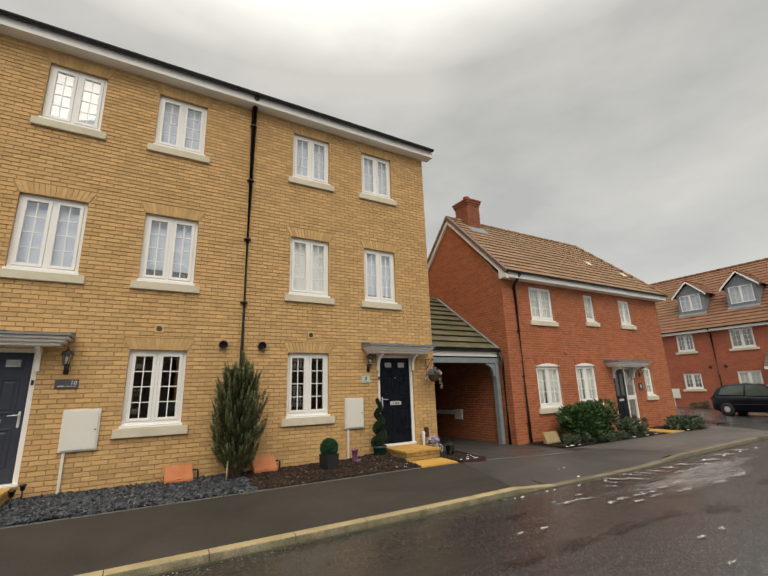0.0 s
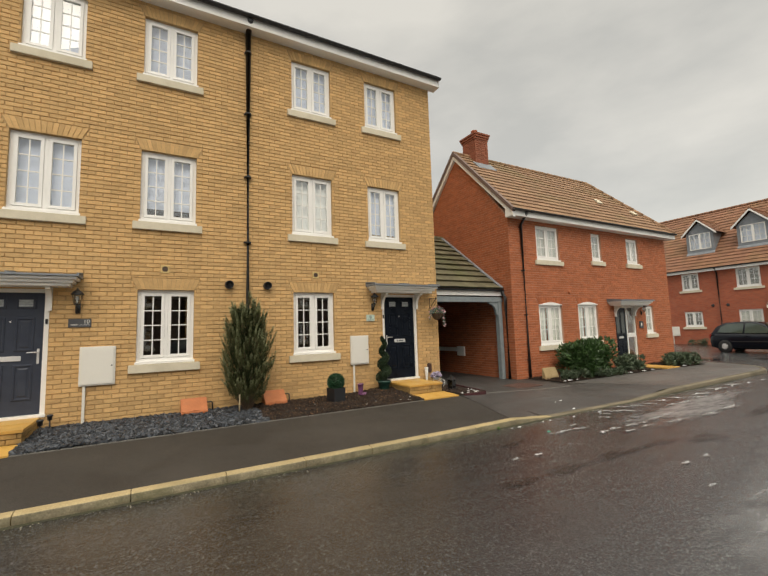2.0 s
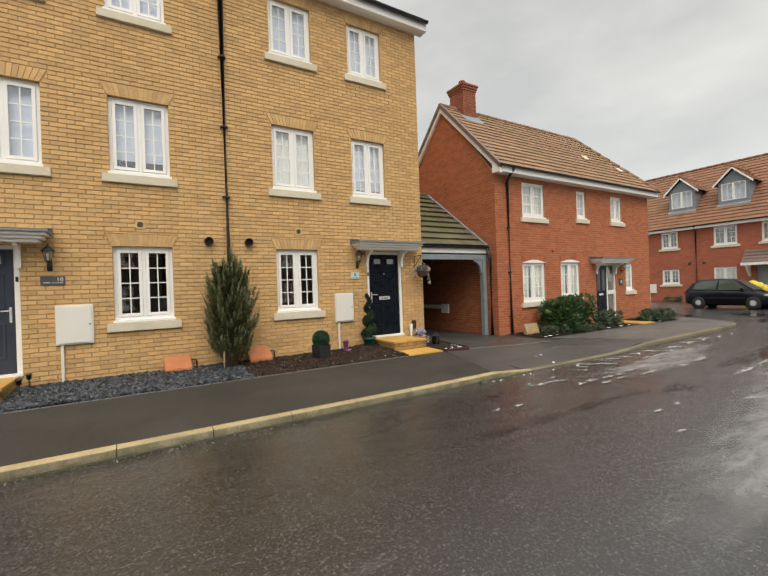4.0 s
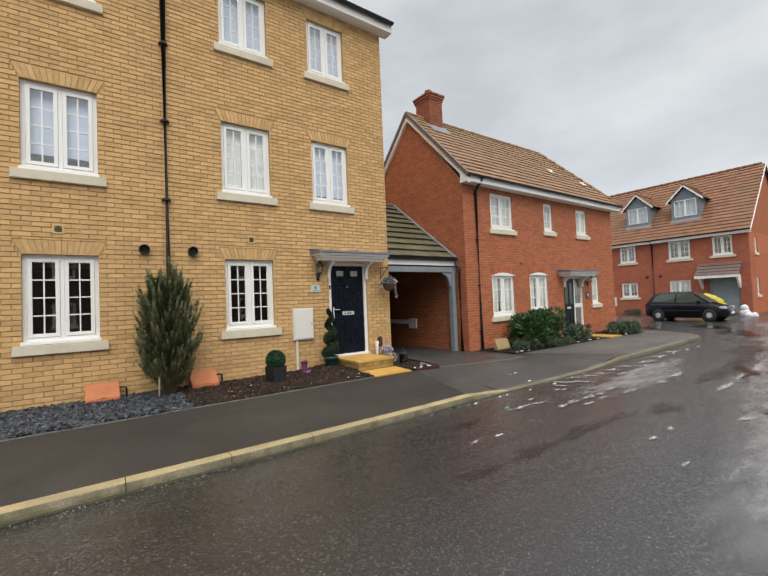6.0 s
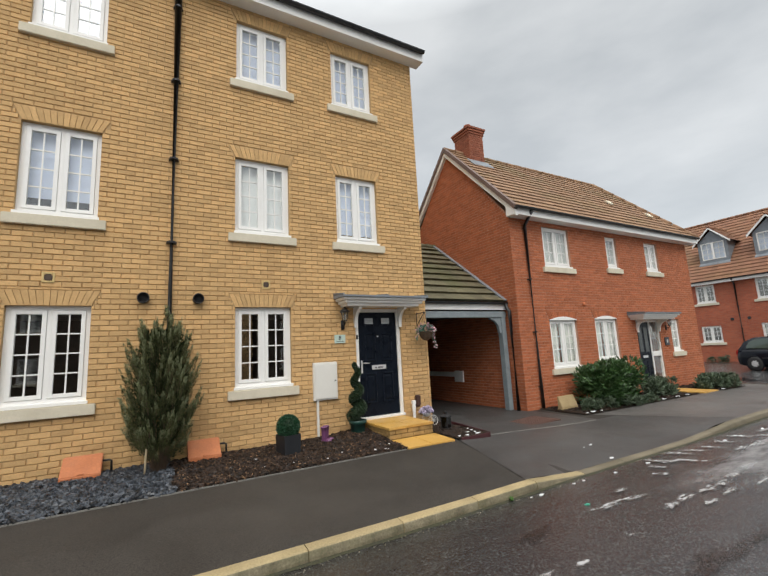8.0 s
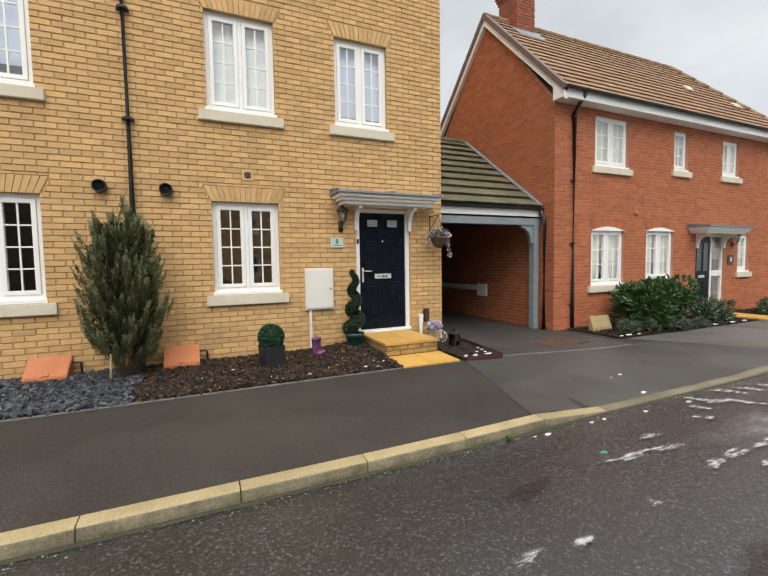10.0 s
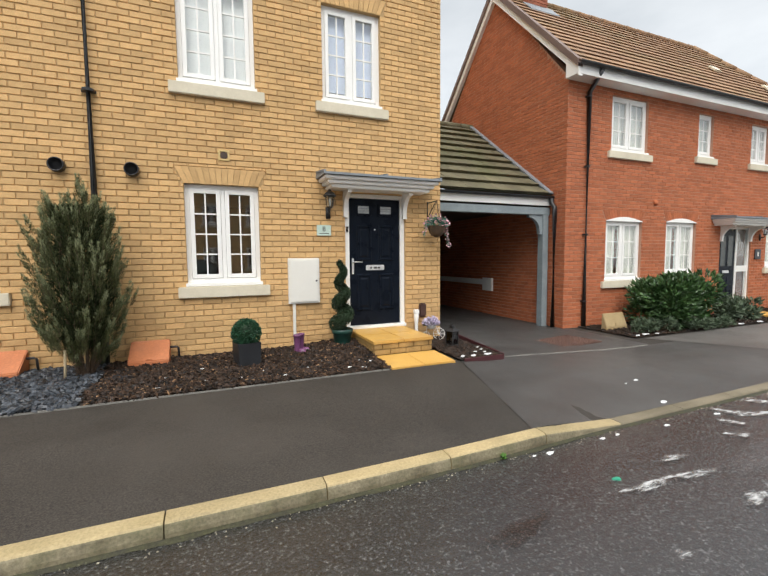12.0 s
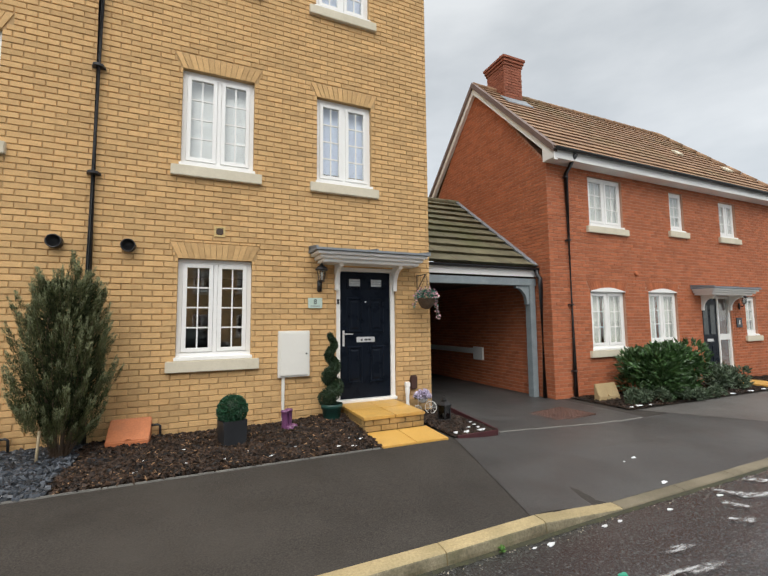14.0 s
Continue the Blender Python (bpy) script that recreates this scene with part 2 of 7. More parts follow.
# ---- builders ----
def box(bm, x0, y0, z0, x1, y1, z1, bevel=0.0, m=None):
    vs = [bm.verts.new((x, y, z)) for x in (x0, x1) for y in (y0, y1) for z in (z0, z1)]
    fs = [bm.faces.new([vs[i] for i in q]) for q in ((0, 1, 3, 2), (4, 6, 7, 5), (0, 4, 5, 1), (2, 3, 7, 6), (0, 2, 6, 4), (1, 5, 7, 3))]
    if bevel:
        out = bmesh.ops.bevel(bm, geom=list({e for f in fs for e in f.edges}), offset=bevel, segments=2, affect="EDGES")
        vs = list({v for f in out["faces"] for v in f.verts} | {v for v in vs if v.is_valid})
    if m is not None:
        bmesh.ops.transform(bm, matrix=m, verts=vs)
    return vs


def prism(bm, pts, axis, a, b):
    """A polygon in the plane across axis, drawn out from a to b."""
    def at(p, c):
        return {"x": (c, p[0], p[1]), "y": (p[0], c, p[1]), "z": (p[0], p[1], c)}[axis]
    lo, hi = [bm.verts.new(at(p, a)) for p in pts], [bm.verts.new(at(p, b)) for p in pts]
    bm.faces.new(lo), bm.faces.new(hi[::-1])
    for i in range(len(pts)):
        j = (i + 1) % len(pts)
        bm.faces.new((lo[i], hi[i], hi[j], lo[j]))
    return lo + hi


def tube(bm, pts, r, seg=10, r1=None):
    """A round bar along the points."""
    rings = []
    for i, p in enumerate(pts):
        p = Vector(p)
        d = (Vector(pts[min(i + 1, len(pts) - 1)]) - Vector(pts[max(i - 1, 0)])).normalized()
        q = d.to_track_quat("Z", "Y")
        rad = r if r1 is None else r + (r1 - r) * i / (len(pts) - 1)
        rings.append([bm.verts.new(p + q @ Vector((rad * math.cos(k * math.tau / seg), rad * math.sin(k * math.tau / seg), 0))) for k in range(seg)])
    for a, b in zip(rings, rings[1:]):
        for k in range(seg):
            bm.faces.new((a[k], a[(k + 1) % seg], b[(k + 1) % seg], b[k]))
    bm.faces.new(rings[0][::-1]), bm.faces.new(rings[-1])


def lathe(bm, prof, cx=0, cy=0, cz=0, seg=20):
    """A turned shape from (radius, height) pairs, closed at both ends."""
    rings = [[bm.verts.new((cx + r * math.cos(k * math.tau / seg), cy + r * math.sin(k * math.tau / seg), cz + z)) for k in range(seg)] for r, z in prof]
    for a, b in zip(rings, rings[1:]):
        for k in range(seg):
            bm.faces.new((a[k], a[(k + 1) % seg], b[(k + 1) % seg], b[k]))
    bm.faces.new(rings[0][::-1]), bm.faces.new(rings[-1])


def finish(name, bm, material, smooth=False, fix=True):
    if fix:
        bmesh.ops.recalc_face_normals(bm, faces=bm.faces)
    me = bpy.data.meshes.new(name)
    bm.to_mesh(me)
    bm.free()
    me.materials.append(material)
    if smooth:
        me.polygons.foreach_set("use_smooth", [True] * len(me.polygons))
    return me


def part(name, bm, material, parent, label="", smooth=False, fix=True):
    ob = new(name, finish(name, bm, material, smooth, fix))
    ob.parent = parent
    if label:
        ob["label"] = label
    return ob


def box_part(name, dims, material, parent, label="", bevel=0.0):
    bm = bmesh.new()
    box(bm, *dims, bevel)
    return part(name, bm, material, parent, label)


def raw_part(name, verts, faces, material, parent, label="", kind=""):
    me = bpy.data.meshes.new(name)
    me.from_pydata(verts, [], faces)
    me.materials.append(material)
    ob = new(name, me)
    ob.parent = parent
    return tagged(ob, label, "", "", kind)


def thing(name, m, label, category, group="", kind=""):
    ob = new(name)
    ob.matrix_basis = m
    ob.empty_display_size = 0.2
    return tagged(ob, label, category, group, kind)


FRONT = Matrix.Identity(4)
SIDE = Matrix(((0, 1, 0, 0), (1, 0, 0, 0), (0, 0, 1, 0), (0, 0, 0, 1)))  # along y, looking to -x


def wall_shell(name, parent, m, u0, u1, z0, z1, openings, thick, material, label=""):
    """A wall with thickness and openings (ua, ub, za, zb) that go through it."""
    us = sorted({u0, u1, *(v for o in openings for v in o[:2] if u0 < v < u1)})
    zs = sorted({z0, z1, *(v for o in openings for v in o[2:] if z0 < v < z1)})
    verts, faces = [], []

    def solid(i, j):
        if not (0 <= i < len(us) - 1 and 0 <= j < len(zs) - 1):
            return False
        u, z = (us[i] + us[i + 1]) / 2, (zs[j] + zs[j + 1]) / 2
        return not any(o[0] < u < o[1] and o[2] < z < o[3] for o in openings)

    def quad(*ps):
        k = len(verts)
        verts.extend(tuple(m @ Vector(p)) for p in ps)
        faces.append((k, k + 1, k + 2, k + 3))
    for i in range(len(us) - 1):
        for j in range(len(zs) - 1):
            if not solid(i, j):
                continue
            a, b, c, d = us[i], us[i + 1], zs[j], zs[j + 1]
            quad((a, 0, c), (b, 0, c), (b, 0, d), (a, 0, d))
            quad((b, thick, c), (a, thick, c), (a, thick, d), (b, thick, d))
            if not solid(i - 1, j):
                quad((a, thick, c), (a, 0, c), (a, 0, d), (a, thick, d))
            if not solid(i + 1, j):
                quad((b, 0, c), (b, thick, c), (b, thick, d), (b, 0, d))
            if not solid(i, j - 1):
                quad((a, thick, c), (b, thick, c), (b, 0, c), (a, 0, c))
            if not solid(i, j + 1):
                quad((a, 0, d), (b, 0, d), (b, thick, d), (a, thick, d))
    return raw_part(name, verts, faces, material, parent, label)


def cut(rects, o):
    out = []
    for a, b, c, d in rects:
        if o[1] <= a or o[0] >= b or o[3] <= c or o[2] >= d:
            out.append((a, b, c, d))
            continue
        if o[0] > a:
            out.append((a, o[0], c, d))
        if o[1] < b:
            out.append((o[1], b, c, d))
        a2, b2 = max(a, o[0]), min(b, o[1])
        if o[2] > c:
            out.append((a2, b2, c, o[2]))
        if o[3] < d:
            out.append((a2, b2, o[3], d))
    return out


BRICK_MESH = {}


def brick_faces(parent, m, u0, u1, z0, z1, openings, material, clip=None, near=None, skin=0.012, arches=()):
    """Bricks in stretcher bond, proud of the mortar of the wall parent. Those inside near (ua, ub, za, zb) are pieces of their own."""
    verts, faces = [], []
    rng = random.Random(round(u1 * 100 + z1 * 10))
    nearest = 0

    def corners(a, b, c, d, push):
        e = 0.004
        return [(a, 0, c), (b, 0, c), (b, 0, d), (a, 0, d), (a + e, -push, c + e), (b - e, -push, c + e), (b - e, -push, d - e), (a + e, -push, d - e)]

    quads = ((4, 5, 6, 7), (0, 1, 5, 4), (1, 2, 6, 5), (2, 3, 7, 6), (3, 0, 4, 7))
    blocked = list(openings) + [(o[0] - 0.035 - 0.033 * i, o[1] + 0.035 + 0.033 * i, o[3] + 0.0717 * i, o[3] + 0.0717 * (i + 1)) for o in arches for i in range(3)]
    for k in range(int((z1 - z0) / 0.075)):
        c = z0 + k * 0.075 + 0.005
        d = c + 0.065
        lo, hi = clip((c + d) / 2) if clip else (u0, u1)
        u = u0 - (0.1125 if k % 2 else 0.0)
        while u < u1:
            a, b = max(u + 0.005, lo), min(u + 0.22, hi)
            u += 0.225
            if b - a < 0.03:
                continue
            rects = [(a, b, c, d)]
            for o in blocked:
                rects = cut(rects, o)
            for r in rects:
                if r[1] - r[0] < 0.025 or r[3] - r[2] < 0.02:
                    continue
                if near and near[0] < r[0] and r[1] < near[1] and near[2] < r[2] and r[3] < near[3] and nearest < 300:
                    nearest += 1
                    key = (material.name, round(r[1] - r[0], 3), round(r[3] - r[2], 3))
                    if key not in BRICK_MESH:
                        me = bpy.data.meshes.new("brick")
                        me.from_pydata([tuple(m @ Vector(v)) for v in corners(0, r[1] - r[0], 0, r[3] - r[2], skin)], [], quads)
                        me.materials.append(material)
                        BRICK_MESH[key] = me
                    ob = new("brick", BRICK_MESH[key])
                    ob.parent = parent
                    ob.location = m @ Vector((r[0], 0, r[2]))
                    continue
                n = len(verts)
                verts.extend(tuple(m @ Vector(v)) for v in corners(*r, skin + rng.uniform(-0.0025, 0.002)))
                faces.extend(tuple(n + i for i in q) for q in quads)
    for o in arches:
        w, num = o[1] - o[0], max(8, round((o[1] - o[0] + 0.12) / 0.075))
        for i in range(num):
            f0, f1 = i / num, (i + 1) / num
            bot = (o[0] + w * f0 + 0.004, o[0] + w * f1 - 0.004)
            top = (o[0] - 0.1 + (w + 0.2) * f0 + 0.004, o[0] - 0.1 + (w + 0.2) * f1 - 0.004)
            c, d = o[3] + 0.004, o[3] + 0.21
            n = len(verts)
            ps = [(bot[0], 0, c), (bot[1], 0, c), (top[1], 0, d), (top[0], 0, d)]
            ps += [(x, -skin - 0.001, z) for x, _, z in ps]
            verts.extend(tuple(m @ Vector(v)) for v in ps)
            faces.extend(tuple(n + i for i in q) for q in quads)
    return raw_part("brickwork", verts, faces, material, parent, "", "stuff")


def window(parent, m, a, b, c, d, rows=4, sashes=2, inside=None, sill=0.11, recess=0.06, bars=True, stone=STONE, cols=2):
    """A white casement window in an opening: the outer frame with its sashes, panes, bars, sill and what hangs behind it."""
    f = 0.055
    bm = bmesh.new()
    c2 = c + 0.045
    for q in ((a, recess, c2, a + f, recess + 0.07, d), (b - f, recess, c2, b, recess + 0.07, d), (a + f, recess, d - f, b - f, recess + 0.07, d), (a + f, recess, c2, b - f, recess + 0.07, c2 + f)):
        box(bm, *q)
    bmesh.ops.transform(bm, matrix=m, verts=bm.verts)
    win = part("window", bm, UPVC, parent, "white framed casement window with small panes")
    bm = bmesh.new()
    box(bm, a - 0.02, -0.03, c, b + 0.02, recess + 0.07, c2, 0.006, m)
    part("window_board", bm, UPVC, win)
    mull = 0.05
    iw = (b - a - 2 * f - mull * (sashes - 1)) / sashes
    for s in range(sashes - 1):
        bm = bmesh.new()
        x = a + f + (s + 1) * iw + s * mull
        box(bm, x, recess, c2 + f, x + mull, recess + 0.07, d - f, 0, m)
        part("mullion", bm, UPVC, win)
    for s in range(sashes):
        x0, x1 = a + f + s * (iw + mull) + 0.003, a + f + s * (iw + mull) + iw - 0.003
        z0, z1 = c2 + f + 0.003, d - f - 0.003
        bm, t = bmesh.new(), 0.052
        for q in ((x0, z0, x0 + t, z1), (x1 - t, z0, x1, z1), (x0 + t, z0, x1 - t, z0 + t), (x0 + t, z1 - t, x1 - t, z1)):
            box(bm, q[0], recess - 0.014, q[1], q[2], recess + 0.05, q[3], 0.004, m)
        part("sash", bm, UPVC, win)
        x0, x1, z0, z1 = x0 + t, x1 - t, z0 + t, z1 - t
        bm = bmesh.new()
        box(bm, x0, recess + 0.012, z0, x1, recess + 0.02, z1, 0, m)
        part("pane", bm, GLASS, win, "clear glass").visible_shadow = False
        if bars:
            for k in range(1, rows):
                z = z0 + (z1 - z0) * k / rows
                bm = bmesh.new()
                box(bm, x0, recess + 0.004, z - 0.009, x1, recess + 0.028, z + 0.009, 0, m)
                part("glazing_bar", bm, UPVC, win)
            for k in range(1, cols):
                x = x0 + (x1 - x0) * k / cols
                bm = bmesh.new()
                box(bm, x - 0.009, recess + 0.003, z0, x + 0.009, recess + 0.029, z1, 0, m)
                part("glazing_bar", bm, UPVC, win)
    if sill:
        bm = bmesh.new()
        box(bm, a - sill, -0.065, c - 0.145, b + sill, recess + 0.1, c - 0.003, 0.008, m)
        part("sill", bm, stone, win, "cast stone sill")
    if inside:
        mat, fro, to = inside
        nseg = 48
        verts, faces = [], []
        for i in range(nseg + 1):
            u = a + (b - a) * i / nseg
            if fro and abs((i / nseg) - 0.5) < fro / 2:
                continue
            w = 0.025 * math.sin(i * 1.9) if mat is CURTAIN else 0.0
            verts += [tuple(m @ Vector((u, 0.17 + w, c + (d - c) * to))), tuple(m @ Vector((u, 0.17 + w, d)))]
        cnt = len(verts) // 2
        for i in range(cnt - 1):
            if fro and i == cnt // 2 - 1:
                continue
            faces.append((2 * i, 2 * i + 2, 2 * i + 3, 2 * i + 1))
        cl = raw_part("curtain" if mat is CURTAIN else "blind", verts, faces, mat, win, "pale hanging curtain" if mat is CURTAIN else "pale blind")
        sol = cl.modifiers.new("thickness", "SOLIDIFY")
        sol.thickness = 0.006
    return win


def tiled_roof(parent, name, eave0, eave1, top0, top1, rows, material, thick=0.022, label="", width=0.33):
    """A plane of interlocking tiles laid in overlapping courses between two eave points and two ridge points; each course is broken into tiles."""
    verts, faces = [], []
    e0, e1, t0, t1 = map(Vector, (eave0, eave1, top0, top1))
    nrm = (e1 - e0).cross(t0 - e0 if (t0 - e0).length else t1 - e0).normalized()
    if nrm.z < 0:
        nrm = -nrm
    for r in range(rows):
        f0, f1 = r / rows, min(1.0, (r + 1.25) / rows)
        a0, a1, b0, b1 = e0.lerp(t0, f0), e1.lerp(t1, f0), e0.lerp(t0, f1), e1.lerp(t1, f1)
        num = max(1, round((a1 - a0).length / width))
        for k in range(num):
            g0, g1 = k / num, (k + 1) / num - 0.012 / num
            lift = nrm * thick * (1.0 + 0.12 * random.random())
            p = [a0.lerp(a1, g0), a0.lerp(a1, g1), b0.lerp(b1, g1), b0.lerp(b1, g0)]
            q = [p[0] + lift, p[1] + lift, p[2] + nrm * 0.002, p[3] + nrm * 0.002]
            back = (b0 - a0).normalized() * min(0.026, thick * 0.8)
            p[0], p[1] = p[0] + back, p[1] + back
            n = len(verts)
            verts += [tuple(v) for v in (*p, *q)]
            faces += [(n + 4, n + 5, n + 6, n + 7), (n, n + 1, n + 5, n + 4), (n + 1, n + 2, n + 6, n + 5), (n + 3, n, n + 4, n + 7)]
    return raw_part(name, verts, faces, material, parent, label, "stuff")


def downpipe(parent, x, y, z0, z1, top=None, r=0.046):
    bm = bmesh.new()
    pts = [(x, y, z0), (x, y, z1)]
    if top:
        pts = [(x, y, z0), (x, y, z1 - 0.25), top]
    tube(bm, pts, r, 10)
    dp = part("downpipe", bm, BLACKP, parent, "black plastic downpipe", True)
    z = z0 + 0.5
    while z < z1 - 0.3:
        bm = bmesh.new()
        tube(bm, [(x, y, z + 0.012), (x, y, z + 0.042)], r + 0.004, 10)
        box(bm, x - r - 0.012, y + 0.02, z + 0.014, x + r + 0.012, y + 0.05, z + 0.04)
        part("pipe_clip", bm, BLACKP, dp)
        z += 1.35
    return dp


def gutter(parent, x0, x1, y, z, r=0.055):
    bm = bmesh.new()
    prof = [(y + r * math.cos(a), z - r * math.sin(a)) for a in [math.pi * k / 8 for k in range(9)]]
    prof += [(y + (r - 0.008) * math.cos(a), z - (r - 0.008) * math.sin(a)) for a in [math.pi * (8 - k) / 8 for k in range(9)]]
    prism(bm, prof, "x", x0, x1)
    return part("gutter", bm, BLACKP, parent, "black plastic gutter")


def canopy(parent, m, a, b, z, deep):
    """A flat lead-look door canopy with stepped white mouldings on two curved brackets."""
    bm = bmesh.new()
    prism(bm, [(0.0, z + 0.11), (-deep - 0.04, z + 0.055), (-deep - 0.04, z + 0.025), (0.0, z + 0.025)], "x", a - 0.03, b + 0.03)
    for x in (a - 0.03, (a + b) / 2, b + 0.0):
        prism(bm, [(-0.002, z + 0.135), (-deep - 0.03, z + 0.08), (-deep - 0.03, z + 0.05), (-0.002, z + 0.09)], "x", x, x + 0.03)
    bmesh.ops.transform(bm, matrix=m, verts=bm.verts)
    top = part("canopy", bm, LEAD, parent, "grey lead-look door canopy")
    bm = bmesh.new()
    for i, (dz, k) in enumerate(((0.0, 0.0), (-0.05, 0.05), (-0.10, 0.10))):
        box(bm, a + k, -deep + k, z + dz - 0.025, b - k, 0, z + dz + 0.024, 0.012, m)
    part("moulding", bm, UPVC, top, "white stepped moulding")
    for x in (a + 0.36, b - 0.42):
        bm = bmesh.new()
        pts = [(0, z - 0.13), (-deep * 0.62, z - 0.13), (-deep * 0.62, z - 0.17)]
        pts += [(-deep * 0.62 + (deep * 0.62 - 0.05) * math.sin(t), z - 0.17 - 0.27 * (1 - math.cos(t))) for t in [math.pi / 2 * k / 6 for k in range(1, 7)]]
        pts += [(-0.05, z - 0.5), (0, z - 0.5)]
        prism(bm, pts, "x", x, x + 0.06)
        bmesh.ops.transform(bm, matrix=m, verts=bm.verts)
        part("bracket", bm, UPVC, top, "white curved bracket")
    return top


# ---- ground ----
def fall(x):
    """The street falls a little towards the red house."""
    t = min(1.0, max(0.0, (x - 5.6) / 4.0))
    return -0.13 * t * t * (3 - 2 * t)


def ease(x, a, b):
    t = min(1.0, max(0.0, (x - a) / (b - a)))
    return t * t * (3 - 2 * t)


def dip(x):
    """The dropped kerb in front of the car port."""
    return 0.074 * (ease(x, 5.55, 6.4) - ease(x, 9.7, 10.6))


def ky(x):
    """The kerb's foot: it drifts gently away from the camera's side of the street."""
    return 5.555 + 0.033 * max(0.0, x - 4.3)


def road_z(x, y):
    return -0.186 - 0.04 * ease(x, 5.6, 9.6)


def kerb_top(x):
    return road_z(x, 0) + 0.098 - dip(x)


def grid_mesh(name, xs, ys, height, material, label, category="ground", skirt=0.0):
    verts = [(x, y, height(x, y)) for y in ys for x in xs]
    n = len(xs)
    faces = [(j * n + i, j * n + i + 1, (j + 1) * n + i + 1, (j + 1) * n + i) for j in range(len(ys) - 1) for i in range(n - 1)]
    me = bpy.data.meshes.new(name)
    me.from_pydata(verts, [], faces)
    me.materials.append(material)
    return tagged(new(name, me), label, category, "", "structure")


def steps(a, b, n):
    return [a + (b - a) * i / n for i in range(n + 1)]


road_xs = sorted({-400.0, -120.0, -40.0, *steps(-20, 40, 120), 60.0, 150.0, 400.0})
road_ys = sorted({-400.0, -100.0, -30.0, *steps(-14, 30, 60), 60.0, 150.0, 400.0})
grid_mesh("ground", road_xs, road_ys, road_z, ROAD, "wet dark asphalt road with rusty stains and salt marks", "road")


def pave_z(x, y):
    back = fall(x) + 0.03 * (1 - ease(x, 5.7, 6.5))
    run = y - ky(x) - 0.12
    f = min(1.0, max(0.0, run / 1.75))
    return (road_z(x, y) + 0.098) * (1 - f) + back * f - dip(x) * max(0.0, 1 - max(0.0, run) / 0.9)


CX_, CR_ = 16.3, 2.0
CORNER = (CX_, ky(CX_) + CR_, CR_)  # centre and radius of the pavement's rounded corner


def pavement_outline(off=0.0):
    cx, cy, r = CORNER
    pts = [(x, ky(x) + off) for x in steps(-20, cx, 100)]
    pts += [(cx + (r - off) * math.sin(a), cy - (r - off) * math.cos(a)) for a in [math.pi / 2 * k / 14 for k in range(1, 15)]]
    pts += [(cx + r - off, y) for y in (12.0, 16.0, 22.0, 30.0)]
    return pts


inner = pavement_outline(0.118)
verts, faces = [], []
LANES = 9
for x, y in inner:
    for k in range(LANES + 1):
        f = k / LANES
        bx = x if x <= CORNER[0] else CORNER[0] + (x - CORNER[0]) * (1 - f)
        by = y + (9.6 - y) * f if y < 9.6 else y
        verts.append((bx, by, pave_z(bx, by)))
n = LANES + 1
for i in range(len(inner) - 1):
    for k in range(LANES):
        faces.append((i * n + k, (i + 1) * n + k, (i + 1) * n + k + 1, i * n + k + 1))
me = bpy.data.meshes.new("pavement")
me.from_pydata(verts, [], faces)
me.materials.append(PAVE)
pavement = tagged(new("pavement", me), "damp dark asphalt footway beside the road", "pavement", "", "structure")

DULLEDGE = surface("dull_concrete", (0.13, 0.125, 0.115), (0.20, 0.19, 0.17), 4, 80, (0.6, 0.8), 0.3)
# car port drive, laid over the footway's back edge
drive_xs, drive_ys = steps(6.0, 9.7, 16), steps(7.62, 16.2, 20)
grid_mesh("driveway", drive_xs, drive_ys, lambda x, y: pave_z(x, y) + 0.006 - 0.03 * (1 if y > 9 and x < 6.1 else 0), DRIVE, "grey asphalt drive running under the car port", "driveway")
bm = bmesh.new()
for x0, x1 in zip(steps(6.15, 9.6, 6), steps(6.15, 9.6, 6)[1:]):
    prism(bm, [(x0, 7.565), (x1, 7.565 + 0.02), (x1, 7.60 + 0.02), (x0, 7.60)], "z", 0, 0.012)
    for v in bm.verts:
        if v.co.z < 0.02:
            v.co.z += 1 + pave_z(v.co.x, v.co.y)
for v in bm.verts:
    v.co.z -= 1
tagged(new("drive_edging", finish("drive_edging", bm, DULLEDGE)), "flush pale concrete edging strip across the drive", "edging", "", "structure")

# kerb stones
kerb = thing("kerb", pose(0, 0, 0), "buff concrete kerb with rounded edge and dirty face", "kerb", "", "structure")
outer = pavement_outline(0.0)


def kerb_piece(p, q):
    (x0, y0), (x1, y1) = p, q
    d = Vector((x1 - x0, y1 - y0, 0))
    length = d.length
    d.normalize()
    nrm = Vector((-d.y, d.x, 0))
    prof = [(0, -0.2), (0.002, -0.06), (0.010, -0.020), (0.014, -0.010), (0.022, -0.002), (0.036, 0.002), (0.125, 0.006), (0.125, -0.2)]
    bm = bmesh.new()
    ends = []
    for s in (0.004, length - 0.004):
        c = Vector((x0, y0, 0)) + d * s
        ends.append([bm.verts.new((*(c + nrm * a).xy, kerb_top(c.x) + b)) for a, b in prof])
    a, b = ends
    bm.faces.new(a), bm.faces.new(b[::-1])
    for i in range(len(prof)):
        j = (i + 1) % len(prof)
        bm.faces.new((a[i], b[i], b[j], a[j]))
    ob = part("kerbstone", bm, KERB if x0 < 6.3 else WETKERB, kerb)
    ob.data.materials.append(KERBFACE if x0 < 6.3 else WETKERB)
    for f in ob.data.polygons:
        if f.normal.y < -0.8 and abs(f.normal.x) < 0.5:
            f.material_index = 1


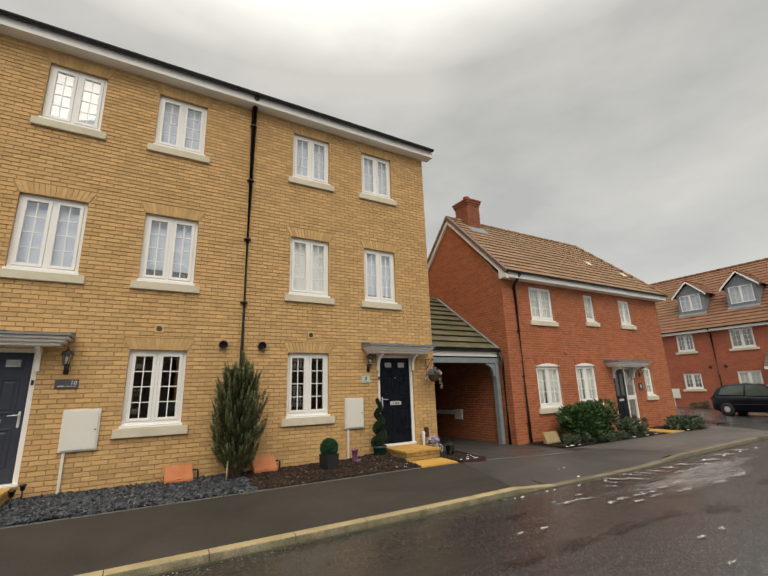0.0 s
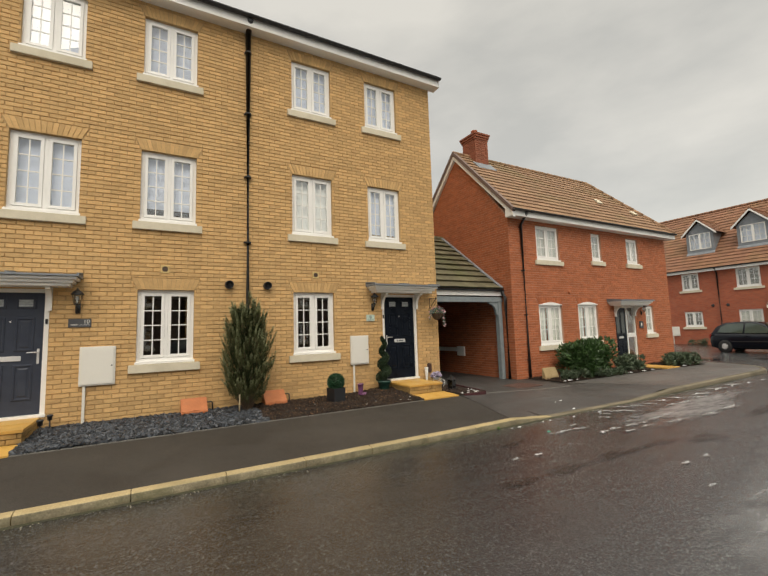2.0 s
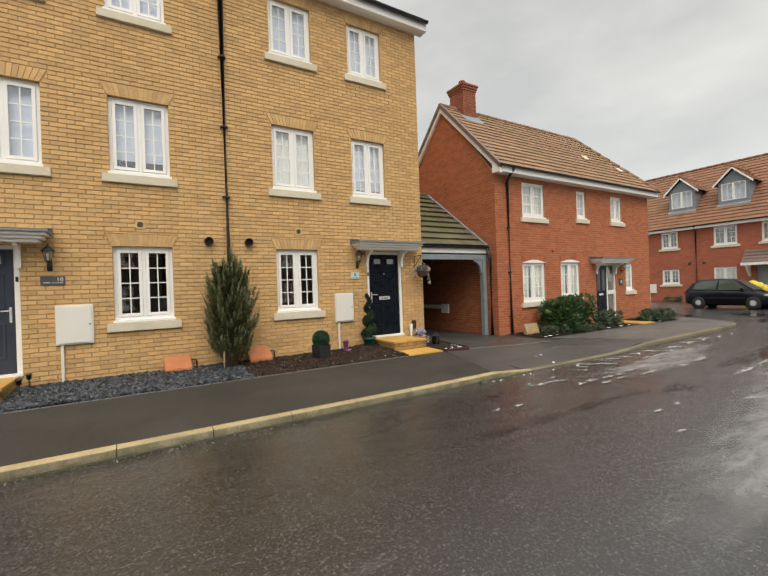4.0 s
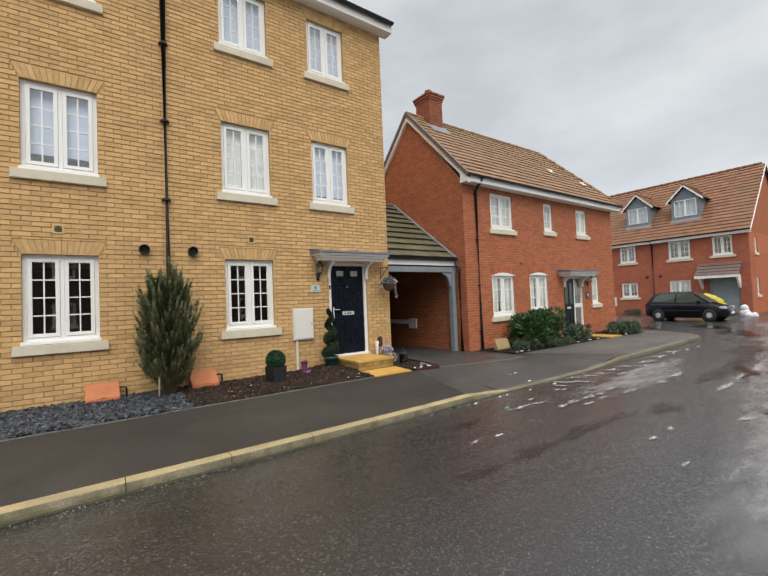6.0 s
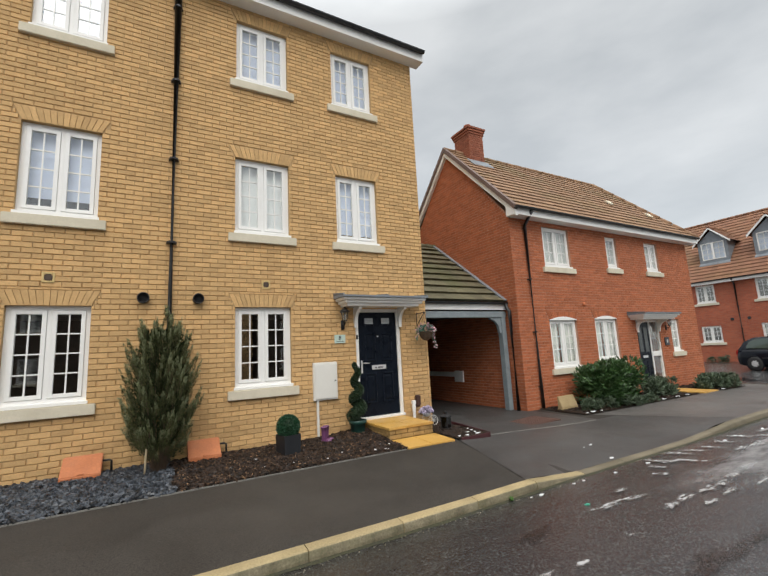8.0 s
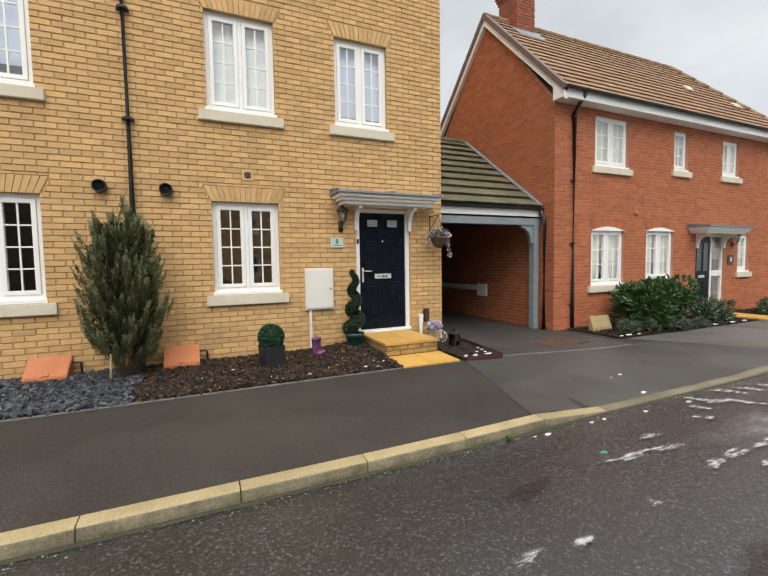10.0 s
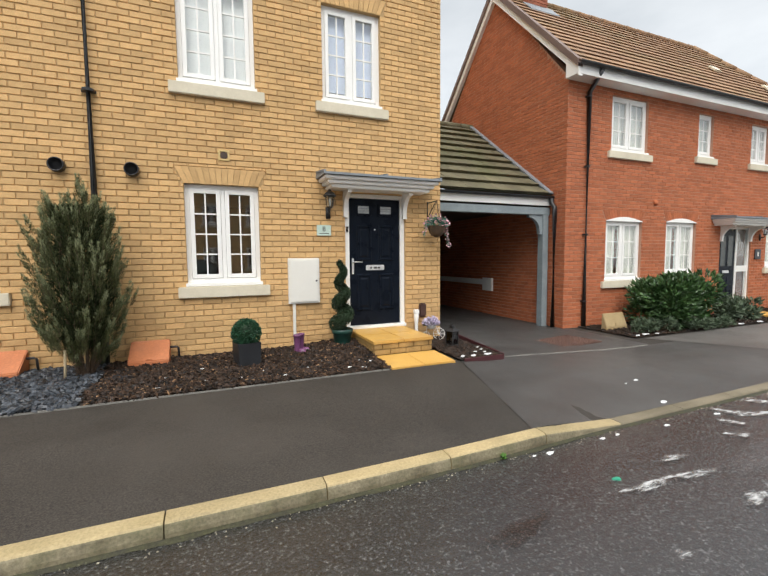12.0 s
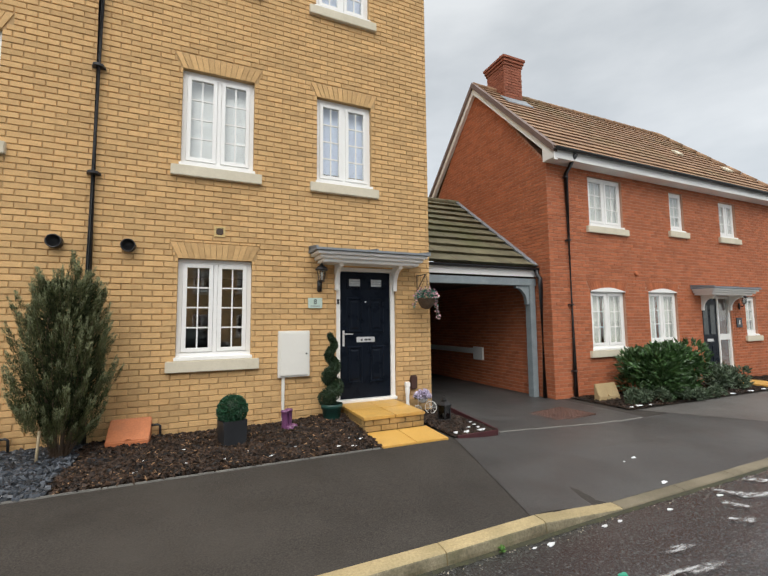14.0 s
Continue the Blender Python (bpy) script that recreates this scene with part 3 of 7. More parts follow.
x = 2.81 - 16 * 0.91
while x < CORNER[0] - 1.0:
    kerb_piece((x, ky(x)), (x + 0.91, ky(x + 0.91)))
    x += 0.91
arc = [(CORNER[0] + CORNER[2] * math.sin(a), CORNER[1] - CORNER[2] * math.cos(a)) for a in [math.pi / 2 * k / 9 for k in range(10)]]
kerb_piece((x, ky(x)), arc[0])
for p, q in zip(arc, arc[1:]):
    kerb_piece(p, q)
for k in range(14):
    kerb_piece((CORNER[0] + CORNER[2], CORNER[1] + k * 0.95), (CORNER[0] + CORNER[2], CORNER[1] + (k + 1) * 0.95))

# ---- terraced houses ----
FY, W = 8.972, 4.67


def terraced(x0, mirrored, name, label, door_mat):
    h = thing(name, pose(x0, FY, 0), label, "house", "terraced houses")

    def sp(a, b):
        return (W - b, W - a) if mirrored else (a, b)
    ground = (*sp(0.95, 1.86), 0.985, 2.30)
    door = (*sp(3.07, 4.04), 0.262, 2.285)
    f1 = [(*sp(0.94, 1.86), 3.53, 4.875), (2.77, 3.65, 3.53, 4.875) if not mirrored else (0.97, 1.92, 3.53, 4.885)]
    f2 = [(*sp(0.95, 1.86), 6.315, 7.505), (*sp(2.75, 3.63), 6.315, 7.505)]
    ops = [ground, door, *f1, *f2]
    wall = wall_shell("wall", h, FRONT, 0, W, -0.3, 7.86, ops, 0.30, YMORTAR, "buff brick front wall in stretcher bond")
    near = None if mirrored else (0.0, W, 0.62, 1.5)
    brick_faces(wall, FRONT, 0.0, W, -0.3, 7.86, ops, YBRICK, None, near, arches=[ground, *f1, *f2])
    window(h, FRONT, *ground)
    for k, o in enumerate(f1):
        window(h, FRONT, *o, inside=(WHITEBLIND if not mirrored and k == 0 else SKYBLIND, 0, (0.22, 0.12)[k] if mirrored else (0.0, 0.16)[k]))
    for o in f2:
        window(h, FRONT, *o, inside=(SKYBLIND, 0, 0.0))
    for nm, dims in (("side_wall", (0, 0.30, -0.3, 0.25, 8.5, 7.86)), ("side_wall", (W - 0.25, 0.30, -0.3, W, 8.5, 7.86)), ("back_wall", (0.25, 8.2, -0.3, W - 0.25, 8.5, 7.86))):
        box_part(nm, dims, YBRICK, h)
    for z in (0.2, 2.62, 5.22, 7.7):
        box_part("floor_slab", (0.25, 0.30, z - 0.22, W - 0.25, 8.2, z), PALEWALL, h)
    box_part("partition", (0.25, 3.4, 0.2, W - 0.25, 3.5, 7.4), DIMROOM, h)
    # gable triangles, roof, fascia
    for x in (0.0, W - 0.25):
        bm = bmesh.new()
        prism(bm, [(0.0, 7.86), (8.5, 7.86), (4.25, 10.3)], "x", x, x + 0.25)
        part("gable", bm, YBRICK, h)
    over = 0.0 if mirrored else 0.16
    left = -0.16 if mirrored else 0.0
    tiled_roof(h, "roof", (left, -0.3, 7.98), (W + over, -0.3, 7.98), (left, 4.25, 10.55), (W + over, 4.25, 10.55), 16, DTILE, label="dark tiled roof")
    tiled_roof(h, "roof", (left, 8.8, 7.98), (W + over, 8.8, 7.98), (left, 4.25, 10.55), (W + over, 4.25, 10.55), 16, DTILE, label="dark tiled roof")
    box_part("fascia", (left, -0.27, 7.78, W + over, -0.245, 7.96), UPVC, h, "white fascia board")
    box_part("soffit", (left, -0.245, 7.78, W + over, 0.0, 7.80), UPVC, h)
    bm = bmesh.new()
    end = W + over if not mirrored else left
    prism(bm, [(-0.27, 7.775), (0.0, 7.775), (0.0, 8.16), (-0.27, 7.99)], "x", end, end + (0.025 if not mirrored else -0.025))
    part("box_end", bm, UPVC, h)
    gutter(h, left - 0.02, W + over + 0.02, -0.33, 7.985)
    # door
    a, b, c, d = door
    bm = bmesh.new()
    for q in ((a, c, a + 0.07, d), (b - 0.07, c, b, d), (a + 0.07, d - 0.06, b - 0.07, d)):
        box(bm, q[0], 0.02, q[1], q[2], 0.10, q[3], 0.005)
    box(bm, a - 0.01, -0.03, c, b + 0.01, 0.10, c + 0.045, 0.006)
    frame_ob = part("door_frame", bm, UPVC, h, "white door frame with threshold")
    la, lb, lc, ld = a + 0.072, b - 0.072, c + 0.05, d - 0.064
    bm = bmesh.new()
    box(bm, la, 0.05, lc, lb, 0.095, ld, 0.003)
    leaf = part("door", bm, door_mat, h, "closed six-panel front door with two small lights")
    w = lb - la
    cols = ((la + 0.11 * w / 0.83, la + 0.36 * w / 0.83), (lb - 0.36 * w / 0.83, lb - 0.11 * w / 0.83))
    for p, q in cols:
        for z0, z1 in ((lc + 0.22, lc + 0.78), (lc + 0.98, lc + 1.52)):
            bm = bmesh.new()
            vs = []
            for inset, y in ((0, 0.051), (0.012, 0.038), (0.03, 0.038), (0.04, 0.052), (0.055, 0.052), (0.08, 0.040)):
                vs.append([bm.verts.new((x, y, z)) for x, z in ((p + inset, z0 + inset), (q - inset, z0 + inset), (q - inset, z1 - inset), (p + inset, z1 - inset))])
            for r0, r1 in zip(vs, vs[1:]):
                for i in range(4):
                    bm.faces.new((r0[i], r0[(i + 1) % 4], r1[(i + 1) % 4], r1[i]))
            bm.faces.new(vs[-1])
            part("door_panel", bm, door_mat, leaf)
        z0, z1 = lc + 1.66, lc + 1.83
        bm = bmesh.new()
        for x0, zz0, x1, zz1 in ((p, z0, p + 0.035, z1), (q - 0.035, z0, q, z1), (p + 0.035, z0, q - 0.035, z0 + 0.03), (p + 0.035, z1 - 0.03, q - 0.035, z1)):
            box(bm, x0, 0.033, zz0, x1, 0.052, zz1, 0.004)
        part("light_bead", bm, door_mat, leaf)
        bm = bmesh.new()
        box(bm, p + 0.035, 0.044, z0 + 0.03, q - 0.035, 0.049, z1 - 0.03)
        part("door_light", bm, FROST, leaf, "small frosted glass light")
        for k in (1, 2):
            zb = z0 + 0.03 + (z1 - z0 - 0.06) * k / 3
            box_part("lead_strip", (p + 0.036, 0.0415, zb - 0.004, q - 0.036, 0.0445, zb + 0.004), LEAD, leaf)
    mid = (la + lb) / 2
    box_part("letter_plate", (mid - 0.15, 0.036, lc + 0.835, mid + 0.15, 0.052, lc + 0.915), CHROME, leaf, "satin chrome letter plate", 0.006)
    if not mirrored:
        for i, wd in enumerate((0.03, 0.05, 0.04)):
            box_part("letter_bar", (mid - 0.085 + i * 0.062, 0.0345, lc + 0.86, mid - 0.085 + i * 0.062 + wd, 0.0365, lc + 0.885), BLACKP, leaf)
    hx = la + 0.055 if not mirrored else lb - 0.055
    sgn = 1 if not mirrored else -1
    box_part("handle_plate", (hx - 0.016, 0.036, lc + 0.78, hx + 0.016, 0.052, lc + 1.02), CHROME, leaf, "", 0.006)
    bm = bmesh.new()
    tube(bm, [(hx, 0.04, lc + 0.965), (hx, 0.0, lc + 0.965), (hx + sgn * 0.03, -0.005, lc + 0.965), (hx + sgn * 0.135, -0.002, lc + 0.962)], 0.009, 10)
    part("door_handle", bm, CHROME, leaf, "chrome lever handle", True)
    bm = bmesh.new()
    lathe(bm, [(0.012, 0), (0.012, 0.012), (0.004, 0.014)], 0, 0, 0, 12)
    bmesh.ops.transform(bm, matrix=pose(mid, 0.05, lc + 1.45, 90), verts=bm.verts)
    part("spyhole", bm, CHROME, leaf)
    bx = a + 0.035 if not mirrored else b - 0.035
    box_part("doorbell", (bx - 0.017, 0.002, 1.72, bx + 0.017, 0.022, 1.80), BLACKP, frame_ob, "small black doorbell", 0.005)
    ca, cb = sp(2.68, 4.41)
    canopy(h, FRONT, ca, cb, 2.43, 0.42)
    # vents
    vx = 0.40 if not mirrored else W - 0.335
    bm = bmesh.new()
    lathe(bm, [(0.08, 0.0), (0.08, 0.085), (0.076, 0.095), (0.066, 0.09), (0.064, 0.01), (0.0, 0.01)], 0, 0, 0, 24)
    bmesh.ops.transform(bm, matrix=pose(vx, -0.008, 2.42, 90), verts=bm.verts)
    part("flue_vent", bm, BLACKP, h, "round black wall vent", True)
    vx = sp(1.44, 1.44)[0]
    bm = bmesh.new()
    for q in ((-0.07, -0.07, -0.045, 0.07), (0.045, -0.07, 0.07, 0.07), (-0.045, -0.07, 0.045, -0.045), (-0.045, 0.045, 0.045, 0.07)):
        box(bm, vx + q[0], -0.026, 2.68 + q[1], vx + q[2], 0.0, 2.68 + q[3], 0.004)
    ev = part("extract_vent", bm, BUFFPLASTIC, h, "square buff plastic vent")
    bm = bmesh.new()
    lathe(bm, [(0.048, 0), (0.048, 0.008), (0.038, 0.01), (0.0, 0.01)], 0, 0, 0, 16)
    bmesh.ops.transform(bm, matrix=pose(vx, -0.012, 2.68, 90), verts=bm.verts)
    part("vent_flap", bm, DARKWOOD, ev)
    return h


DARKLIGHT = surface("dark_door_glass", (0.05, 0.06, 0.06), (0.09, 0.10, 0.10), 25, 90, (0.08, 0.15), 0.1, 0.01)
FROST = surface("frosted_glass", (0.36, 0.38, 0.38), (0.55, 0.57, 0.57), 25, 90, (0.15, 0.3), 0.3, 0.01)
BUFFPLASTIC = surface("buff_plastic", (0.60, 0.45, 0.19), (0.66, 0.50, 0.23), 5, 60, (0.45, 0.6), 0.05)
house_a = terraced(1.85, False, "terraced_house", "three-storey buff brick end-terrace house with white windows and navy door", BLUEDOOR)
house_b = terraced(1.85 - W, True, "terraced_house", "three-storey buff brick mid-terrace house with white windows and grey door", GREYDOOR)
party = thing("rainwater_pipe", pose(1.86, FY - 0.012, 0), "tall black plastic downpipe fixed between two buff brick houses", "downpipe")
downpipe(party, 0, -0.05, 0.05, 7.98, (0, -0.28, 7.93), 0.06)

# ---- red house ----
RX, RY, RZ = 9.585, 9.332, -0.13
RL, RD = 8.815, 4.6
red = thing("detached_house", pose(RX, RY, RZ), "two-storey red brick house with brown tiled roof and chimney", "house")


def rw(a, b, c, d):
    return (a - RX, b - RX, c - RZ, d - RZ)


r_up = [rw(10.78, 11.88, 3.49, 4.62), rw(13.6, 14.16, 3.6, 4.60), rw(15.70, 16.48, 3.6, 4.58)]
r_lo = [rw(10.70, 11.80, 0.80, 2.08), rw(12.60, 13.67, 0.86, 2.10), rw(16.60, 17.15, 0.98, 2.05)]
r_door = rw(14.62, 15.92, 0.05, 2.03)
r_ops = [*r_up, *r_lo, r_door]
EZ = 4.79 - RZ
r_wall = wall_shell("wall", red, FRONT, 0, RL, -0.3, EZ, r_ops, 0.3, RMORTAR, "red brick front wall in stretcher bond")
brick_faces(r_wall, FRONT, 0, RL, -0.3, EZ, r_ops, RBRICK, None, (0.0, 3.4, 0.1, 1.4), skin=0.007, arches=r_lo[:2])
g_wall = wall_shell("wall", red, SIDE, 0.3, RD, -0.3, EZ, [], 0.3, RMORTAR, "red brick gable wall")
g_wall.location = (0, 0, 0)
RIDGE_Y, RIDGE_Z = 2.27, 7.66 - RZ
bm = bmesh.new()
prism(bm, [(0.0, EZ), (RD, EZ), (RIDGE_Y, RIDGE_Z - 0.12)], "x", 0.0, 0.3)
gable = part("gable", bm, RMORTAR, red)


def g_clip(z):
    if z < EZ:
        return (0.0, RD)
    f = (z - EZ) / (RIDGE_Z - EZ)
    return (RIDGE_Y * f + 0.06, RD - (RD - RIDGE_Y) * f - 0.06)


brick_faces(g_wall, SIDE, 0.0, RD, -0.3, RIDGE_Z - 0.2, [], RBRICK, g_clip, skin=0.007)
box_part("side_wall", (RL - 0.3, 0.3, -0.3, RL, RD, EZ), RBRICK, red)
box_part("back_wall", (0.3, RD - 0.3, -0.3, RL - 0.3, RD, EZ), RBRICK, red)
for z in (0.1, 2.6, 4.9):
    box_part("floor_slab", (0.3, 0.3, z - 0.2, RL - 0.3, RD - 0.3, z), PALEWALL, red)
for k, o in enumerate(r_up):
    window(red, FRONT, *o, rows=3, sashes=2 if k != 1 else 1, inside=(CURTAIN, 0.0, 0.0))
for k, o in enumerate(r_lo):
    win = window(red, FRONT, *o, rows=3, sashes=2 if k < 2 else 1, inside=(CURTAIN, 0.12 if k < 2 else 0, 0.0))
    if k < 2:
        bm = bmesh.new()
        a, b, c, d = o
        arc_pts = [(a + (b - a) * i / 10, d - 0.01 + 0.085 * math.sin(math.pi * i / 10)) for i in range(11)]
        prism(bm, [(a, d - 0.02)] + arc_pts + [(b, d - 0.02)], "y", -0.016, 0.06)
        part("arch_head", bm, UPVC, win, "white segmental arch panel")
# door with glazed side screen
a, b, c, d = r_door
bm = bmesh.new()
split = a + 0.76
for q in ((a, c, a + 0.06, d), (split - 0.03, c, split + 0.03, d), (b - 0.06, c, b, d), (a + 0.06, d - 0.06, split - 0.03, d), (split + 0.03, d - 0.06, b - 0.06, d), (split + 0.03, c, b - 0.06, c + 0.08), (split + 0.03, c + 0.85, b - 0.06, c + 1.0), (a + 0.06, c, split - 0.03, c + 0.04)):
    box(bm, q[0], 0.03, q[1], q[2], 0.10, q[3], 0.004)
rdf = part("door_frame", bm, UPVC, red, "white door frame with glazed side screen")
for z0, z1 in ((c + 0.08, c + 0.85), (c + 1.0, d - 0.06)):
    bm = bmesh.new()
    box(bm, split + 0.03, 0.06, z0, b - 0.06, 0.068, z1)
    part("pane", bm, GLASS, rdf, "clear glass").visible_shadow = False
bm = bmesh.new()
box(bm, a + 0.06, 0.05, c + 0.04, split - 0.03, 0.095, d - 0.06, 0.003)
rd = part("door", bm, BLUEDOOR, red, "closed dark grey front door with two tall lights")
for p in (a + 0.13, a + 0.43):
    box_part("door_light", (p, 0.042, c + 1.0, p + 0.2, 0.052, c + 1.75), DARKLIGHT, rd, "tall narrow glass light", 0.004)
    box_part("door_panel", (p, 0.040, c + 0.2, p + 0.2, 0.052, c + 0.72), BLUEDOOR, rd, "", 0.01)
box_part("letter_plate", (a + 0.24, 0.036, c + 0.82, a + 0.5, 0.052, c + 0.89), CHROME, rd, "chrome letter plate", 0.004)
canopy(red, FRONT, 14.25 - RX, 16.25 - RX, 2.16 - RZ, 0.5)
# roof: two slopes, hipped at the far end
E0, E1, EY0, EY1 = -0.095, RL + 0.28, -0.32, RD + 0.32
HX = 16.95 - RX
ez = EZ + 0.14
roof = tiled_roof(red, "roof", (E0, EY0, ez), (E1, EY0, ez), (E0, RIDGE_Y, RIDGE_Z), (HX, RIDGE_Y, RIDGE_Z), 15, TILE, 0.032, "brown concrete tiled roof", 0.34)
tiled_roof(red, "roof", (E0, EY1, ez), (E1, EY1, ez), (E0, RIDGE_Y, RIDGE_Z), (HX, RIDGE_Y, RIDGE_Z), 15, TILE, 0.032)
tiled_roof(red, "roof", (E1, EY0, ez), (E1, EY1, ez), (HX, RIDGE_Y, RIDGE_Z), (HX, RIDGE_Y + 0.01, RIDGE_Z), 15, TILE, 0.032)
bm = bmesh.new()
x = E0
while x < HX:
    tube(bm, [(x, RIDGE_Y, RIDGE_Z + 0.0), (x + 0.44, RIDGE_Y, RIDGE_Z + 0.0)], 0.08, 10, 0.072)
    x += 0.45
part("ridge_tiles", bm, TILE, red, "rounded ridge tiles", True)
for y1 in (EY0, EY1):
    bm = bmesh.new()
    v0, v1 = Vector((HX, RIDGE_Y, RIDGE_Z)), Vector((E1, y1, ez))
    for k in range(9):
        tube(bm, [v0.lerp(v1, k / 9), v0.lerp(v1, (k + 0.97) / 9)], 0.09, 8, 0.1)
    part("hip_tiles", bm, TILE, red, "", True)
for y0, z0, y1, z1 in ((EY0, ez, RIDGE_Y, RIDGE_Z), (EY1, ez, RIDGE_Y, RIDGE_Z)):
    bm = bmesh.new()
    prism(bm, [(y0, z0 - 0.02), (y1, z1 - 0.02), (y1, z1 - 0.25), (y0, z0 - 0.25)], "x", E0, E0 + 0.03)
    part("bargeboard", bm, UPVC, red, "white bargeboard")
    bm = bmesh.new()
    prism(bm, [(y0, z0 + 0.05), (y1, z1 + 0.065), (y1, z1 - 0.09), (y0, z0 - 0.09)], "x", E0 - 0.035, E0 + 0.09)
    part("verge_capping", bm, VERGE, red, "brown verge capping")
    bm = bmesh.new()
    prism(bm, [(y0, z0 - 0.23), (y1, z1 - 0.23), (y1, z1 - 0.25), (y0, z0 - 0.25)], "x", E0 + 0.03, 0.0)
    part("soffit", bm, UPVC, red)
bm = bmesh.new()
slope = (RIDGE_Z - ez) / (RIDGE_Y - EY0)
prism(bm, [(EY0 + 0.005, ez - 0.205), (-0.02, ez - 0.205), (-0.02, ez - 0.05 - slope * (EY0 + 0.02)), (EY0 + 0.005, ez - 0.05)], "x", E0 - 0.006, E0 - 0.002)
part("box_end", bm, UPVC, red, "white eaves box end")
box_part("fascia", (E0, EY0 + 0.02, ez - 0.20, E1, EY0 + 0.045, ez - 0.01), UPVC, red, "white fascia board")
box_part("soffit", (E0, EY0 + 0.045, ez - 0.20, E1, -0.013, ez - 0.18), UPVC, red)
gutter(red, E0 - 0.02, E1, EY0 - 0.04, ez + 0.0)
downpipe(red, 0.49, -0.06, 0.02, EZ, (0.49, EY0 - 0.02, EZ + 0.08))
for vx, vy in ((15.6 - RX, 0.9), (17.35 - RX, 0.55)):
    f = (vy - EY0) / (RIDGE_Y - EY0)
    z = ez + (RIDGE_Z - ez) * f
    s = math.atan2(RIDGE_Z - ez, RIDGE_Y - EY0)
    bm = bmesh.new()
    box(bm, -0.14, -0.13, 0.03, 0.14, 0.13, 0.085, 0.015, pose(vx, vy, z, math.degrees(s)))
    part("roof_vent", bm, STONE, red, "pale roof vent tile")
# chimney
bm = bmesh.new()
box(bm, 0.66, 1.9, RIDGE_Z - 0.75, 1.24, 2.6, RIDGE_Z + 0.80)
chim = part("chimney", bm, RMORTAR, red, "red brick chimney stack with pot")
for m, a0, a1, off in ((FRONT, 0.66, 1.24, 1.9), (SIDE, 1.9, 2.6, 0.66)):
    mm = m.copy()
    mm.translation = (0, off, 0) if m is FRONT else (off, 0, 0)
    brick_faces(chim, mm, a0, a1, RIDGE_Z - 0.72, RIDGE_Z + 0.70, [], CHIMBRICK)
for i in range(3):
    o = 0.03 + 0.025 * i
    box_part("corbel", (0.66 - o, 1.9 - o, RIDGE_Z + 0.56 + 0.08 * i, 1.24 + o, 2.6 + o, RIDGE_Z + 0.63 + 0.08 * i), CHIMBRICK, chim, "", 0.006)
bm = bmesh.new()
lathe(bm, [(0.13, 0), (0.12, 0.1), (0.10, 0.2), (0.12, 0.22), (0.12, 0.26), (0.08, 0.26), (0.08, 0.05), (0.0, 0.05)], 0.95, 2.25, RIDGE_Z + 0.79, 16)
part("chimney_pot", bm, CHIMBRICK, chim, "clay chimney pot", True)
bm = bmesh.new()
box(bm, 0.5, 1.62, -0.02, 1.36, 1.9, 0.03)
for v in bm.verts:
    v.co.z += ez + (RIDGE_Z - ez) * (v.co.y - EY0) / (RIDGE_Y - EY0) + 0.03
part("flashing", bm, LEAD, chim, "grey lead flashing")
bm = bmesh.new()
lathe(bm, [(0.06, 0), (0.065, 0.015), (0.03, 0.04), (0.0, 0.04)], 0, 0, 0, 14)
bmesh.ops.transform(bm, matrix=pose(12.2 - RX, -0.01, 2.5 - RZ, 90), verts=bm.verts)
part("flue_vent", bm, RBRICK, red, "small round brown vent", True)

# ---- car port ----
CX0, CX1, CY = 6.525, 9.572, 10.02
port = thing("car_port", pose(0, 0, 0), "timber-framed car port with mossy tiled roof between the houses", "car port")
PR_Y, PR_Z, PE_Y, PE_Z = 12.55, 4.72, 9.68, 2.56
tiled_roof(port, "roof", (CX0, PE_Y, PE_Z), (CX1, PE_Y, PE_Z), (CX0, PR_Y, PR_Z), (CX1, PR_Y, PR_Z), 10, GTILE, 0.07, "mossy green-brown tiled roof", 0.34)
tiled_roof(port, "roof", (CX0, 15.5, PE_Z), (CX1, 15.5, PE_Z), (CX0, PR_Y, PR_Z), (CX1, PR_Y, PR_Z), 10, GTILE, 0.07)
bm = bmesh.new()
for k in range(7):
    tube(bm, [(CX0 + 0.449 * k, PR_Y, PR_Z), (CX0 + 0.449 * k + 0.44, PR_Y, PR_Z)], 0.1, 10, 0.09)
part("ridge_tiles", bm, GTILE, port, "", True)
bm = bmesh.new()
for k in range(20):
    f = k / 20
    y, z = PE_Y + (PR_Y - PE_Y) * f, PE_Z + (PR_Z - PE_Z) * f
    box(bm, -0.12, 0, 0.04, 0.0, 0.2, 0.075, 0.0, pose(CX1, y, z, 37))
part("step_flashing", bm, LEAD, port, "stepped lead flashing against the gable")
box_part("fascia", (CX0, PE_Y + 0.03, PE_Z - 0.19, CX1 + 0.0, PE_Y + 0.055, PE_Z - 0.01), UPVC, port, "white fascia board")
gutter(port, CX0, CX1 + 0.02, PE_Y - 0.02, PE_Z - 0.01, 0.05)
box_part("ceiling", (CX0, PE_Y + 0.06, 2.36, CX1 - 0.01, 15.4, 2.40), DARKWOOD, port)
box_part("beam", (CX0, CY - 0.3, 2.18, CX1 - 0.01, CY - 0.16, 2.33), GREYPAINT, port, "grey painted timber beam", 0.006)
box_part("post", (CX1 - 0.185, CY - 0.3, -0.2, CX1 - 0.04, CY - 0.15, 2.18), GREYPAINT, port, "grey painted timber post", 0.006)
bm = bmesh.new()
